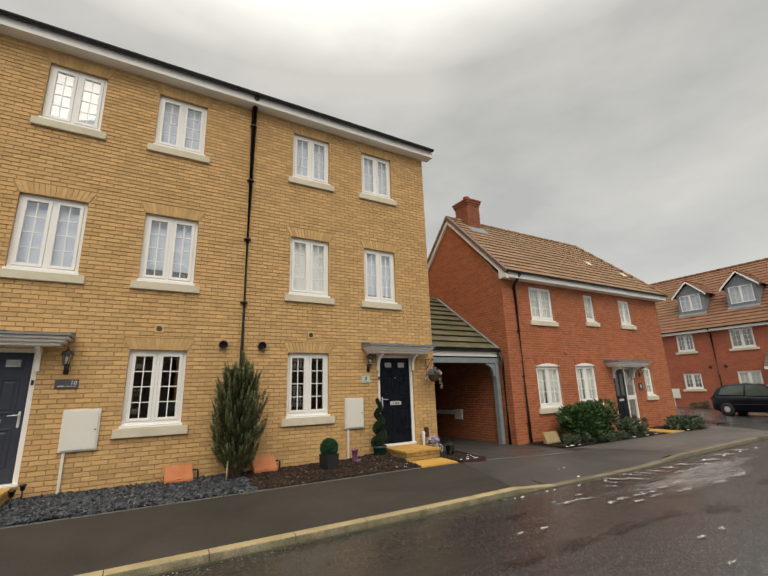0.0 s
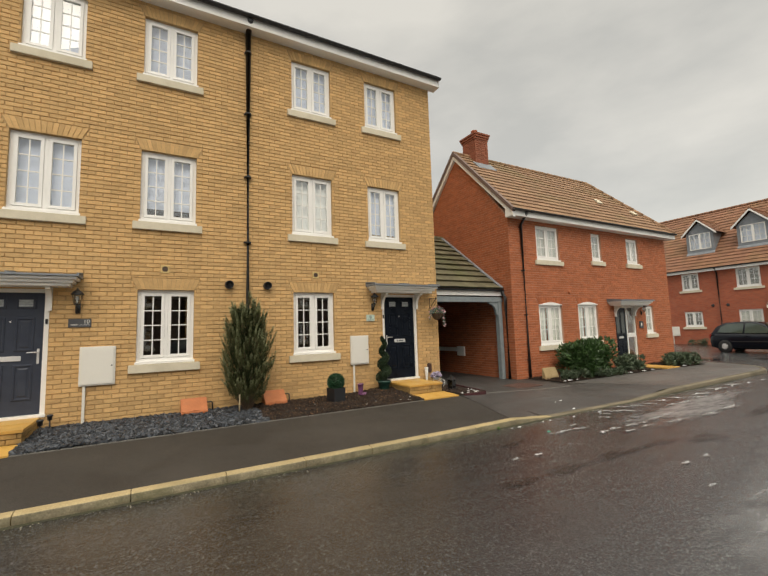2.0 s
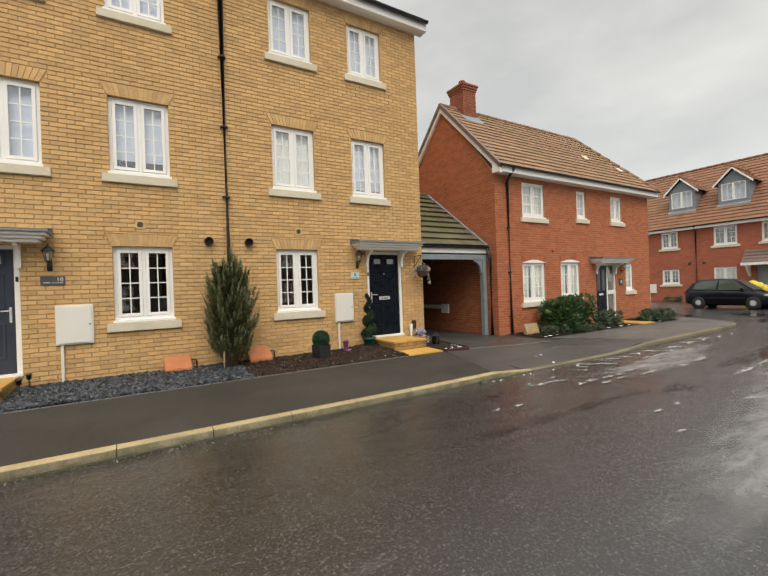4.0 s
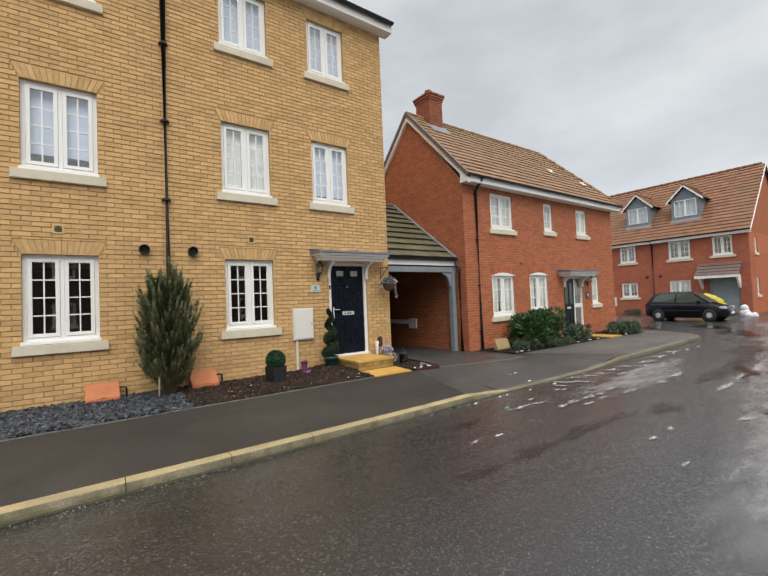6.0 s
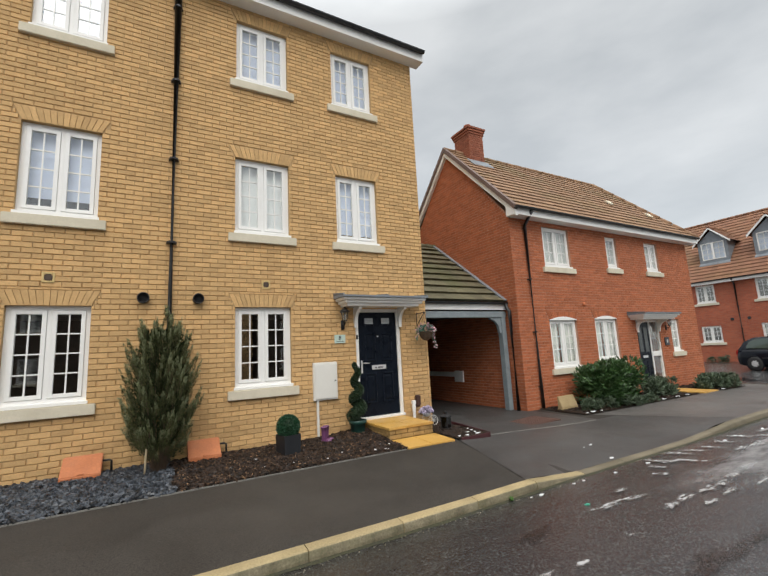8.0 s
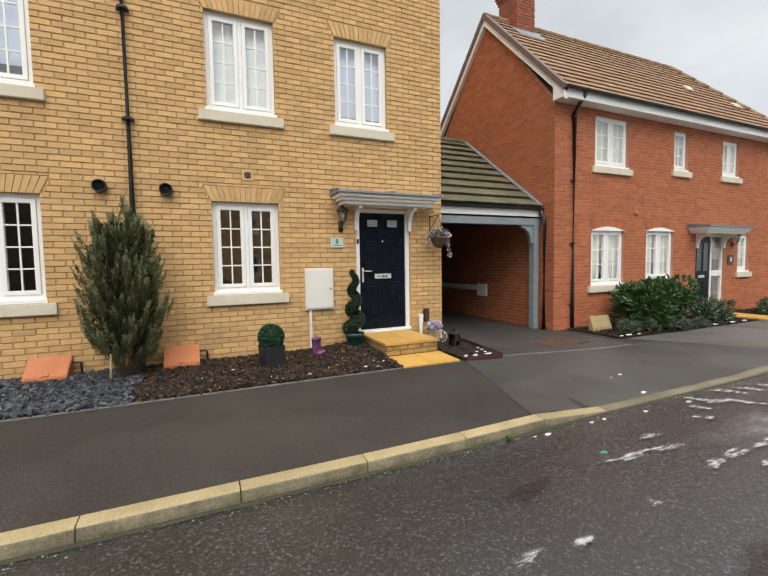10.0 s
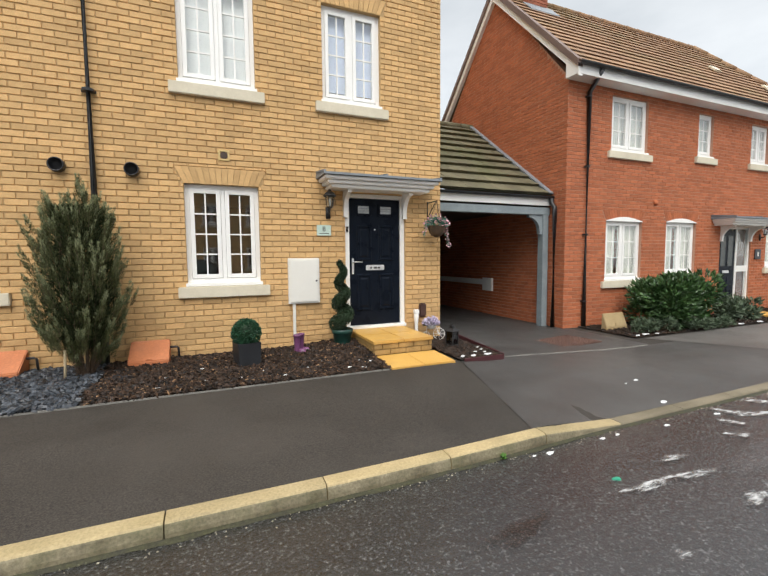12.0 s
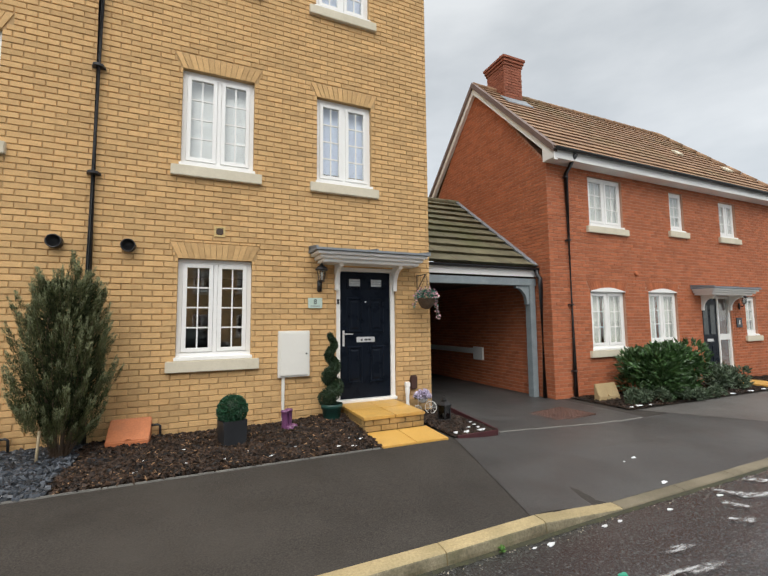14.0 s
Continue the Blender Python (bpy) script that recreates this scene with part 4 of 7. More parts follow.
pts = [(CX1 - 0.185, 2.18), (CX1 - 0.52, 2.18), (CX1 - 0.52, 2.13)] + [(CX1 - 0.52 + 0.275 * math.sin(t), 2.13 - 0.3 * (1 - math.cos(t))) for t in [math.pi / 2 * k / 6 for k in range(1, 7)]] + [(CX1 - 0.245, 1.79), (CX1 - 0.185, 1.79)]
prism(bm, pts, "y", CY - 0.27, CY - 0.19)
part("brace", bm, GREYPAINT, port, "curved timber brace")
bm = bmesh.new()
tube(bm, [(CX1 - 0.05, PE_Y - 0.03, PE_Z - 0.05), (CX1 - 0.05, PE_Y - 0.04, PE_Z - 0.15), (CX1 - 0.05, PE_Y - 0.12, PE_Z - 0.24), (CX1 - 0.05, PE_Y - 0.125, PE_Z - 0.40), (CX1 - 0.05, PE_Y - 0.125, -0.12)], 0.044, 10)
part("downpipe", bm, BLACKP, port, "black plastic downpipe", True)
for k in range(21):
    x = CX0 + 0.149 * k
    box_part("gate_board", (x, 15.3, -0.08, x + 0.143, 15.33, 2.6), DARKWOOD, port)
# dark boards added on the unseen side, to cut bounced light in the port
for k in range(38):
    y = 9.45 + 0.152 * k
    box_part("side_board", (CX0 + 0.004, y, -0.08, CX0 + 0.026, y + 0.146, 2.36), DARKWOOD, port)
bm = bmesh.new()
box(bm, CX1 - 0.05, 11.95, 0.62, CX1 - 0.014, 14.4, 0.76, 0.004)
part("cable_duct", bm, UPVC, port, "pale horizontal wall duct")
box_part("junction_box", (CX1 - 0.07, 11.55, 0.48, CX1 - 0.014, 11.93, 0.80), UPVC, port, "pale square junction box", 0.006)
fl = wall_shell("flank_wall", port, SIDE, RY + RD, 16.4, -0.3, 2.7, [], 0.22, RMORTAR, "red brick flank wall")
fl.location = (RX, 0, 0)
brick_faces(fl, SIDE, RY + RD, 16.4, -0.3, 2.7, [], RBRICK)
# ---- far terrace ----
FX, FYL, FZ = 32.6, 15.3, -0.13
far = thing("terraced_house", pose(FX, FYL, FZ, 0, 0, -90), "red brick terrace with russet tiled roof and grey dormers", "house")


def fz(a, b, c, d):
    return (a, b, c - FZ, d - FZ)


f_ops = [fz(0, 1.05, 3.45, 4.62), fz(3.1, 4.33, 3.4, 4.64), fz(5.5, 6.5, 3.42, 4.62), fz(0, 1.08, 0.95, 2.0), fz(3.05, 4.25, 0.95, 2.0), fz(5.2, 6.75, -0.1, 2.05)]
wall_shell("wall", far, FRONT, -7, 7.27, -0.3, 4.72 - FZ, f_ops, 0.3, FBRICK, "red brick front wall")
for k, o in enumerate(f_ops[:5]):
    window(far, FRONT, *o, rows=3, sill=0.15, inside=(CURTAIN, 0, 0.0) if k in (2, 4) else None)
FR_Z, FD = 9.52 - FZ, 9.0
box_part("back_wall", (-7, FD - 0.3, -0.3, 7.27, FD, 4.72 - FZ), FBRICK, far)
box_part("floor_slab", (-6.9, 0.3, 2.45, 6.95, FD - 0.3, 2.6), DIMROOM, far)
box_part("floor_slab", (-6.9, 0.3, 4.8, 6.95, FD - 0.3, 4.9), DIMROOM, far)
box_part("partition", (-6.9, 3.5, 0, 6.9, 3.6, 4.8), DIMROOM, far)
s_ops = [(1.2, 1.8, 1.0, 2.1), (1.2, 1.8, 3.6, 4.6)]
mm = Matrix(((0, -1, 0, 7.27), (1, 0, 0, 0), (0, 0, 1, 0), (0, 0, 0, 1)))
wall_shell("side_wall", far, mm, 0.3, FD - 0.3, -0.3, 4.72 - FZ, s_ops, 0.3, RBRICK, "red brick gable wall")
for o in s_ops:
    window(far, mm, *o, rows=3, sashes=1)
bm = bmesh.new()
prism(bm, [(0, 4.72 - FZ), (FD, 4.72 - FZ), (FD / 2, FR_Z - 0.1)], "x", 6.97, 7.27)
part("gable", bm, RBRICK, far)
tiled_roof(far, "roof", (-7, -0.3, 4.84 - FZ), (7.43, -0.3, 4.84 - FZ), (-7, FD / 2, FR_Z), (7.43, FD / 2, FR_Z), 20, FTILE, 0.05, "russet tiled roof", 0.34)
tiled_roof(far, "roof", (-7, FD + 0.3, 4.84 - FZ), (7.43, FD + 0.3, 4.84 - FZ), (-7, FD / 2, FR_Z), (7.43, FD / 2, FR_Z), 20, FTILE, 0.05)
bm = bmesh.new()
for k in range(31):
    tube(bm, [(-7 + 0.46 * k, FD / 2, FR_Z + 0.02), (-7 + 0.46 * k + 0.45, FD / 2, FR_Z + 0.02)], 0.11, 8, 0.1)
part("ridge_tiles", bm, FTILE, far, "", True)
box_part("fascia", (-7, -0.28, 4.64 - FZ, 7.43, -0.255, 4.83 - FZ), UPVC, far, "white fascia board")
box_part("soffit", (-7, -0.255, 4.64 - FZ, 7.43, 0, 4.66 - FZ), UPVC, far)
bm = bmesh.new()
prism(bm, [(-0.3, 4.82 - FZ), (FD / 2, FR_Z + 0.02), (FD / 2, FR_Z - 0.12), (-0.3, 4.7 - FZ)], "x", 7.43, 7.46)
prism(bm, [(FD + 0.3, 4.82 - FZ), (FD / 2, FR_Z + 0.02), (FD / 2, FR_Z - 0.12), (FD + 0.3, 4.7 - FZ)], "x", 7.43, 7.46)
part("bargeboard", bm, UPVC, far, "white bargeboard")
gutter(far, -7, 7.43, -0.34, 4.85 - FZ, 0.06)
downpipe(far, 2.12, -0.05, 0, 4.7 - FZ, (2.12, -0.3, 4.78 - FZ), 0.05)
for x in (1.72, 2.55):
    bm = bmesh.new()
    lathe(bm, [(0.09, 0), (0.09, 0.05), (0.05, 0.05), (0.0, 0.03)], 0, 0, 0, 14)
    bmesh.ops.transform(bm, matrix=pose(x, -0.0, 2.35 - FZ, 90), verts=bm.verts)
    part("flue_vent", bm, BLACKP, far, "round black vent", True)


def roof_z(y):
    return 4.84 - FZ + (FR_Z - 4.84 + FZ) * (y + 0.3) / (FD / 2 + 0.3)


def dormer(c):
    y0 = 0.95
    z0, z1, zt = 6.1 - FZ, 7.5 - FZ, 8.35 - FZ
    bm = bmesh.new()
    hw = 0.82
    # front panel round the window, cheeks and tympanum
    wa, wb, wc, wd = c - 0.64, c + 0.64, 6.33 - FZ, 7.45 - FZ
    for q in ((c - hw, z0, wa, z1), (wb, z0, c + hw, z1), (wa, z0, wb, wc), (wa, wd, wb, z1)):
        box(bm, q[0], y0, q[1], q[2], y0 + 0.08, q[3])
    prism(bm, [(c - hw, z1), (c + hw, z1), (c, zt - 0.1)], "y", y0 - 0.004, y0 + 0.08)
    dm = part("dormer", bm, LEAD, far, "grey clad dormer with white window")
    for x in (c - hw, c + hw - 0.06):
        bm = bmesh.new()
        prism(bm, [(y0 + 0.08, z0), (y0 + 0.08, z1), (3.2, z1), (1.75, z0 + 0.6)], "x", x, x + 0.06)
        part("cheek", bm, LEAD, dm)
    mm = Matrix.Translation((0, y0 + 0.0, 0))
    f = 0.05
    bm = bmesh.new()
    for q in ((wa, wc, wa + f, wd), (wb - f, wc, wb, wd), (wa + f, wc, wb - f, wc + f), (wa + f, wd - f, wb - f, wd), (c - 0.06, wc + f, c + 0.06, wd - f)):
        box(bm, q[0], y0 - 0.02, q[1], q[2], y0 + 0.05, q[3])
    part("window_frame", bm, UPVC, dm, "white window frame")
    for p, q in ((wa + f, c - 0.06), (c + 0.06, wb - f)):
        box_part("pane", (p, y0 + 0.02, wc + f, q, y0 + 0.028, wd - f), GLASS, dm).visible_shadow = False
        for k in (1, 2):
            z = wc + f + (wd - wc - 2 * f) * k / 3
            box_part("glazing_bar", (p, y0 + 0.012, z - 0.012, q, y0 + 0.036, z + 0.012), UPVC, dm)
        box_part("glazing_bar", ((p + q) / 2 - 0.012, y0 + 0.012, wc + f, (p + q) / 2 + 0.012, y0 + 0.036, wd - f), UPVC, dm)
    box_part("blind", (wa, y0 + 0.2, wc, wb, y0 + 0.21, wd), SKYBLIND, dm)
    for s in (-1, 1):
        bm = bmesh.new()
        prism(bm, [(c + s * (hw + 0.24), z1 - 0.10), (c, zt + 0.1), (c, zt - 0.02), (c + s * (hw + 0.24), z1 - 0.24)], "y", y0 - 0.22, y0 - 0.17)
        part("bargeboard", bm, UPVC, dm, "white bargeboard")
        e0, e1 = (c + s * (hw + 0.26), y0 - 0.2, z1 - 0.12), (c + s * (hw + 0.26), 3.1, z1 - 0.12)
        t0, t1 = (c, y0 - 0.2, zt + 0.1), (c, 3.6, zt + 0.1)
        rp = tiled_roof(dm, "dormer_roof", e0, e1, t0, t1, 5, FTILE, 0.04)
    bm = bmesh.new()
    tube(bm, [(c, y0 - 0.22, zt + 0.12), (c, 3.6, zt + 0.12)], 0.08, 8)
    part("ridge_tiles", bm, FTILE, dm, "", True)
    bm = bmesh.new()
    prism(bm, [(0.80, roof_z(0.80) + 0.07), (y0, roof_z(y0) + 0.08), (y0, roof_z(y0)), (0.80, roof_z(0.80))], "x", c - hw - 0.03, c + hw + 0.03)
    part("apron_flashing", bm, LEAD, dm, "grey lead apron")


dormer(0.98)
dormer(3.92)
# far porch and door
bm = bmesh.new()
box(bm, 5.2, 0.12, 0, 6.75, 0.2, 2.05 - FZ)
fd = part("door", bm, GREYPAINT, far, "wide grey entrance door")
for k in range(1, 5):
    box_part("door_panel", (5.75, 0.10, 0.1 + 0.4 * k, 6.65, 0.12, 0.4 + 0.4 * k), GREYPAINT, fd, "", 0.008)
tiled_roof(far, "porch_roof", (4.7, -0.75, 2.2 - FZ), (6.9, -0.75, 2.2 - FZ), (4.7, 0.0, 2.98 - FZ), (6.9, 0.0, 2.98 - FZ), 4, VERGE, 0.04, "small tiled porch roof")
box_part("porch_fascia", (4.68, -0.75, 2.02 - FZ, 6.92, -0.70, 2.2 - FZ), UPVC, far, "white porch fascia")
for x in (4.85, 6.7):
    bm = bmesh.new()
    prism(bm, [(0, 2.1 - FZ), (-0.65, 2.1 - FZ), (-0.65, 2.0 - FZ), (-0.1, 1.35 - FZ), (0, 1.35 - FZ)], "x", x, x + 0.1)
    part("porch_bracket", bm, UPVC, far, "white porch bracket")

# ---- footway patches, beds, steps ----
PAVE2 = surface("worn_footway", (0.085, 0.078, 0.072), (0.125, 0.115, 0.106), 0.9, 150, (0.35, 0.6), 0.45, 0.004, dirt=(0.06, 0.055, 0.05))
SNOW = surface("melting_slush", (0.50, 0.51, 0.52), (0.70, 0.71, 0.72), 14, 60, (0.5, 0.75), 0.4, 0.01, grain=0.04)
LEAF = surface("laurel_leaf", (0.022, 0.060, 0.016), (0.060, 0.125, 0.035), 6, 40, (0.3, 0.5), 0.1, rnd=0.45)
LOWLEAF = surface("grey_green_leaf", (0.045, 0.075, 0.040), (0.095, 0.13, 0.075), 6, 40, (0.45, 0.65), 0.1, rnd=0.4)
TIPNEEDLE = surface("juniper_tip", (0.17, 0.195, 0.095), (0.30, 0.325, 0.19), 7, 50, (0.5, 0.75), 0.1, rnd=0.5, spec=0.25)
NEEDLE = surface("juniper_needle", (0.055, 0.066, 0.022), (0.125, 0.135, 0.060), 7, 50, (0.5, 0.75), 0.1, rnd=0.55, spec=0.25)
SHADENEEDLE = surface("shade_coloured_juniper_needle", (0.018, 0.026, 0.010), (0.045, 0.056, 0.024), 7, 50, (0.6, 0.8), 0.1, rnd=0.5, spec=0.15)
BOXLEAF = surface("artificial_box_leaf", (0.012, 0.055, 0.026), (0.030, 0.11, 0.050), 15, 60, (0.35, 0.55), 0.1, rnd=0.4)
YEW = surface("dark_topiary_leaf", (0.012, 0.030, 0.012), (0.030, 0.060, 0.024), 15, 60, (0.45, 0.6), 0.1, rnd=0.4)
TWIG = surface("brown_twig", (0.085, 0.055, 0.035), (0.15, 0.10, 0.065), 9, 60, (0.7, 0.9), 0.4)
SPLINTER = surface("torn_bark_wood", (0.15, 0.085, 0.045), (0.30, 0.19, 0.11), 12, 60, (0.6, 0.85), 0.3, rnd=0.6, spec=0.2)
STAKE = surface("pale_stake", (0.42, 0.33, 0.20), (0.52, 0.42, 0.27), 9, 60, (0.7, 0.9), 0.2)
TERRA = surface("terracotta_plastic", (0.44, 0.15, 0.06), (0.54, 0.19, 0.078), 5, 50, (0.4, 0.6), 0.05, dirt=(0.36, 0.16, 0.085), grain=0.12)
BLACKPOT = surface("black_planter", (0.014, 0.015, 0.018), (0.022, 0.024, 0.028), 5, 60, (0.4, 0.55), 0.05, grain=0.04)
GREENPOT = surface("dark_green_pot", (0.010, 0.045, 0.036), (0.016, 0.062, 0.050), 5, 60, (0.3, 0.5), 0.05, grain=0.04)
PURPLE = surface("purple_glaze", (0.13, 0.045, 0.115), (0.19, 0.07, 0.16), 6, 60, (0.25, 0.4), 0.05, grain=0.04)
CREAM = surface("cream_meter_box", (0.75, 0.73, 0.67), (0.79, 0.77, 0.71), 2, 30, (0.4, 0.55), 0.0, grain=0.01)
IRON = surface("black_iron", (0.014, 0.014, 0.015), (0.024, 0.024, 0.025), 9, 70, (0.35, 0.55), 0.1)
LAMPGLASS = glass_material("lamp_glass", (0.93, 0.95, 0.93))
SMOKEGLASS = glass_material("smoked_lantern_glass", (0.10, 0.10, 0.105))
PLATEGLASS = surface("pale_green_plate", (0.50, 0.62, 0.55), (0.58, 0.70, 0.62), 5, 40, (0.15, 0.25), 0.02, grain=0.04)
SLATEPLATE = surface("slate_plate", (0.055, 0.058, 0.066), (0.085, 0.088, 0.096), 9, 60, (0.5, 0.7), 0.2)
PINK = surface("pink_petals", (0.55, 0.20, 0.28), (0.78, 0.52, 0.56), 20, 60, (0.5, 0.7), 0.05, rnd=0.4)
LILAC = surface("lilac_petals", (0.42, 0.36, 0.55), (0.66, 0.60, 0.72), 20, 60, (0.5, 0.7), 0.05, rnd=0.3)
TEALLEAF = surface("teal_leaf", (0.03, 0.14, 0.10), (0.08, 0.26, 0.19), 15, 60, (0.4, 0.6), 0.05, rnd=0.4)
BASKET = surface("brown_basket", (0.07, 0.045, 0.03), (0.12, 0.08, 0.05), 25, 90, (0.7, 0.9), 0.6, 0.01)
REDEDGE = surface("dark_red_edging", (0.050, 0.012, 0.015), (0.075, 0.019, 0.022), 9, 60, (0.5, 0.7), 0.2)
RUST = surface("rusty_cover", (0.062, 0.030, 0.022), (0.105, 0.050, 0.034), 9, 80, (0.5, 0.75), 0.5)
CARPAINT = surface("black_car_paint", (0.005, 0.006, 0.010), (0.007, 0.009, 0.014), 2, 20, (0.08, 0.12), 0.0, spec=0.2, grain=0.04)
CARGLASS = surface("dark_car_glass", (0.040, 0.058, 0.048), (0.055, 0.075, 0.062), 2, 20, (0.03, 0.06), 0.0, spec=1.0, grain=0.04)
RUBBER = surface("tyre_rubber", (0.014, 0.014, 0.014), (0.022, 0.022, 0.022), 9, 60, (0.7, 0.85), 0.2)
ALLOY = surface("silver_wheel", (0.50, 0.50, 0.50), (0.60, 0.60, 0.60), 5, 40, (0.3, 0.45), 0.05, metal=0.1)
LAMPLENS = surface("clear_lens", (0.55, 0.56, 0.57), (0.65, 0.66, 0.67), 9, 40, (0.08, 0.15), 0.0, grain=0.04)
REDLENS = surface("red_lens", (0.30, 0.012, 0.010), (0.38, 0.02, 0.016), 9, 40, (0.1, 0.2), 0.0)
YELLOW = surface("yellow_bags", (0.46, 0.37, 0.012), (0.58, 0.47, 0.03), 9, 40, (0.4, 0.6), 0.2, grain=0.04)
FENCE = surface("brown_fence", (0.16, 0.095, 0.05), (0.24, 0.15, 0.085), 4, 40, (0.7, 0.9), 0.3)


def sheet(name, left, right, back, rows, cols, height, material, label, category):
    """A laid surface from the back of the kerb to y = back, whose side edges are functions of y."""
    verts = []
    for f in steps(0, 1, rows):
        y = FOOT + (back - FOOT) * f
        for x in steps(left(y), right(y), cols):
            y_here = ky(x) + 0.128 + (back - ky(x) - 0.128) * f
            verts.append((x, y_here, height(x, y_here)))
    n = cols + 1
    faces = [(j * n + i, j * n + i + 1, (j + 1) * n + i + 1, (j + 1) * n + i) for j in range(rows) for i in range(cols)]
    me = bpy.data.meshes.new(name)
    me.from_pydata(verts, [], faces)
    me.materials.append(material)
    return tagged(new(name, me), label, category, "", "structure")


FOOT = 5.72
left_edge = lambda y: 5.50 + (y - FOOT) / (7.55 - FOOT) * 0.48
right_edge = lambda y: 11.5 - (y - FOOT) * 0.62


def corner_edge(y):
    cx, cy, r = CORNER
    return cx + (math.sqrt(max(0.0, (r - 0.13) ** 2 - (cy - y) ** 2)) if y < cy else r - 0.13) - 0.02


sheet("crossover", left_edge, right_edge, 7.61, 14, 40, lambda x, y: pave_z(x, y) + 0.0046, DRIVE, "grey asphalt vehicle crossover", "pavement")
sheet("footway_patch", right_edge, lambda y: CORNER[0], 8.0, 14, 20, lambda x, y: pave_z(x, y) + 0.006, PAVE2, "pale worn brownish footway surface", "pavement")
rows_ = [ky(CORNER[0]) + 0.15 + 2.0 * i / 12 for i in range(13)]
verts = [(x, y, pave_z(CORNER[0], y) + 0.0025) for y in rows_ for x in steps(CORNER[0], corner_edge(y), 10)]
faces = [(j * 11 + i, j * 11 + i + 1, (j + 1) * 11 + i + 1, (j + 1) * 11 + i) for j in range(12) for i in range(10)]
me = bpy.data.meshes.new("footway_corner")
me.from_pydata(verts, [], faces)
me.materials.append(PAVE2)
tagged(new("footway_corner", me), "pale worn brownish footway corner", "pavement", "", "structure")


def bed_z(x, y):
    back = min(1.0, max(0.0, (y - 7.5) / 1.2))
    mound = 0.06 * math.exp(-((x - 4.9) / 0.55) ** 2)
    return 0.035 + (0.035 + mound) * back + 0.012 * noise.noise(Vector((x * 3, y * 3, 0)))


BED0, BED1 = 7.50, 8.955


def bed(name, xa, xb, material, chip_mat, count, size, flat, label, category, height=bed_z, y0=BED0, y1=BED1, xa_f=None, slim=1.0):
    nx = max(2, int((xb - xa) / 0.1))
    verts = [(x, y, height(x, y)) for y in steps(y0, y1, 12) for x in steps(xa, xb, nx)]
    n = nx + 1
    faces = [(j * n + i, j * n + i + 1, (j + 1) * n + i + 1, (j + 1) * n + i) for j in range(12) for i in range(nx)]
    if not name.startswith("tan"):
        me = bpy.data.meshes.new(name)
        me.from_pydata(verts, [], faces)
        me.materials.append(SOIL)
        tagged(new(name, me), label, "flower bed", "", "structure")
    rng = random.Random(len(name) + count)
    verts, faces = [], []
    for _ in range(count):
        x, y = rng.uniform(xa, xb), rng.uniform(y0 + 0.01, y1 - 0.01)
        if xa_f and not xa_f(x, y, rng):
            continue
        l, w, t = size * rng.uniform(0.5, 1.6), size * slim * rng.uniform(0.18, 0.55), size * flat * rng.uniform(0.5, 1.4)
        m = pose(x, y, height(x, y) + size * 0.12 * rng.random(), rng.uniform(-32, 32), rng.uniform(-32, 32), rng.uniform(0, 360))
        k = len(verts)
        for px, py, pz in ((-l, -w, 0), (l * 0.8, -w * 0.9, 0), (l, w, 0), (-l * 0.7, w * 0.8, 0), (-l * 0.85, -w * 0.85, t), (l * 0.7, -w * 0.75, t), (l * 0.85, w * 0.8, t), (-l * 0.6, w * 0.65, t)):
            verts.append(tuple(m @ Vector((px / 2, py / 2, pz))))
        faces += [(k + 4, k + 5, k + 6, k + 7), (k, k + 1, k + 5, k + 4), (k + 1, k + 2, k + 6, k + 5), (k + 2, k + 3, k + 7, k + 6), (k + 3, k, k + 4, k + 7)]
    me = bpy.data.meshes.new(category)
    me.from_pydata(verts, [], faces)
    me.materials.append(chip_mat)
    return tagged(new(category, me), label, category.replace("_", " "), "", "stuff")


edge_mix = lambda sgn: (lambda x, y, r: sgn * (x - 1.93 - 0.10 * math.sin(y * 7) - 0.12 * (r.random() - 0.5)) > 0)
bed("bark_bed", 1.93, 4.98, SOIL, BARK, 16000, 0.088, 0.16, "dark bark chippings strewn over a narrow front bed", "bark_chippings", xa_f=edge_mix(1), slim=0.62)
bed("slate_bed", -1.28, 1.93, SOIL, SLATE, 9500, 0.092, 0.22, "blue-grey slate chippings filling the neighbouring front bed", "slate_chippings", xa_f=lambda x, y, r: x < 1.93 + 0.10 * math.sin(y * 7) + 0.12 * (r.random() - 0.5))
bed("side_bed", 5.97, 6.62, SOIL, BARK, 2600, 0.045, 0.28, "bark chippings in a small bed beside the drive", "bark_chippings", lambda x, y: 0.04 + 0.01 * noise.noise(Vector((x * 3, y * 3, 0))), 7.48, 8.95)
bed("tan_chips_bed", 1.98, 4.95, SOIL, SPLINTER, 850, 0.070, 0.12, "pale splinters among the dark bark", "pale_bark_splinters", lambda x, y: bed_z(x, y) + 0.010, slim=0.45)
x = -1.3
k = 0
bed_edge = thing("bed_edging", pose(0, 0, 0), "thin pale concrete edging along the front beds", "edging", "", "structure")
while x < 4.96:
    box_part("edging_stone", (x, 7.462, -0.05, min(x + 0.905, 4.97), 7.492, 0.042), DULLEDGE, bed_edge, "", 0.006)
    x += 0.91
bm = bmesh.new()
box(bm, 0, -0.012, -0.05, 1.45, 0.012, 0.062, 0.004, pose(6.62, 7.48, 0, 0, 0, 82))
box(bm, 0, -0.012, -0.05, 0.6, 0.012, 0.052, 0.004, pose(6.0, 7.47, 0, 0, 0, 1))
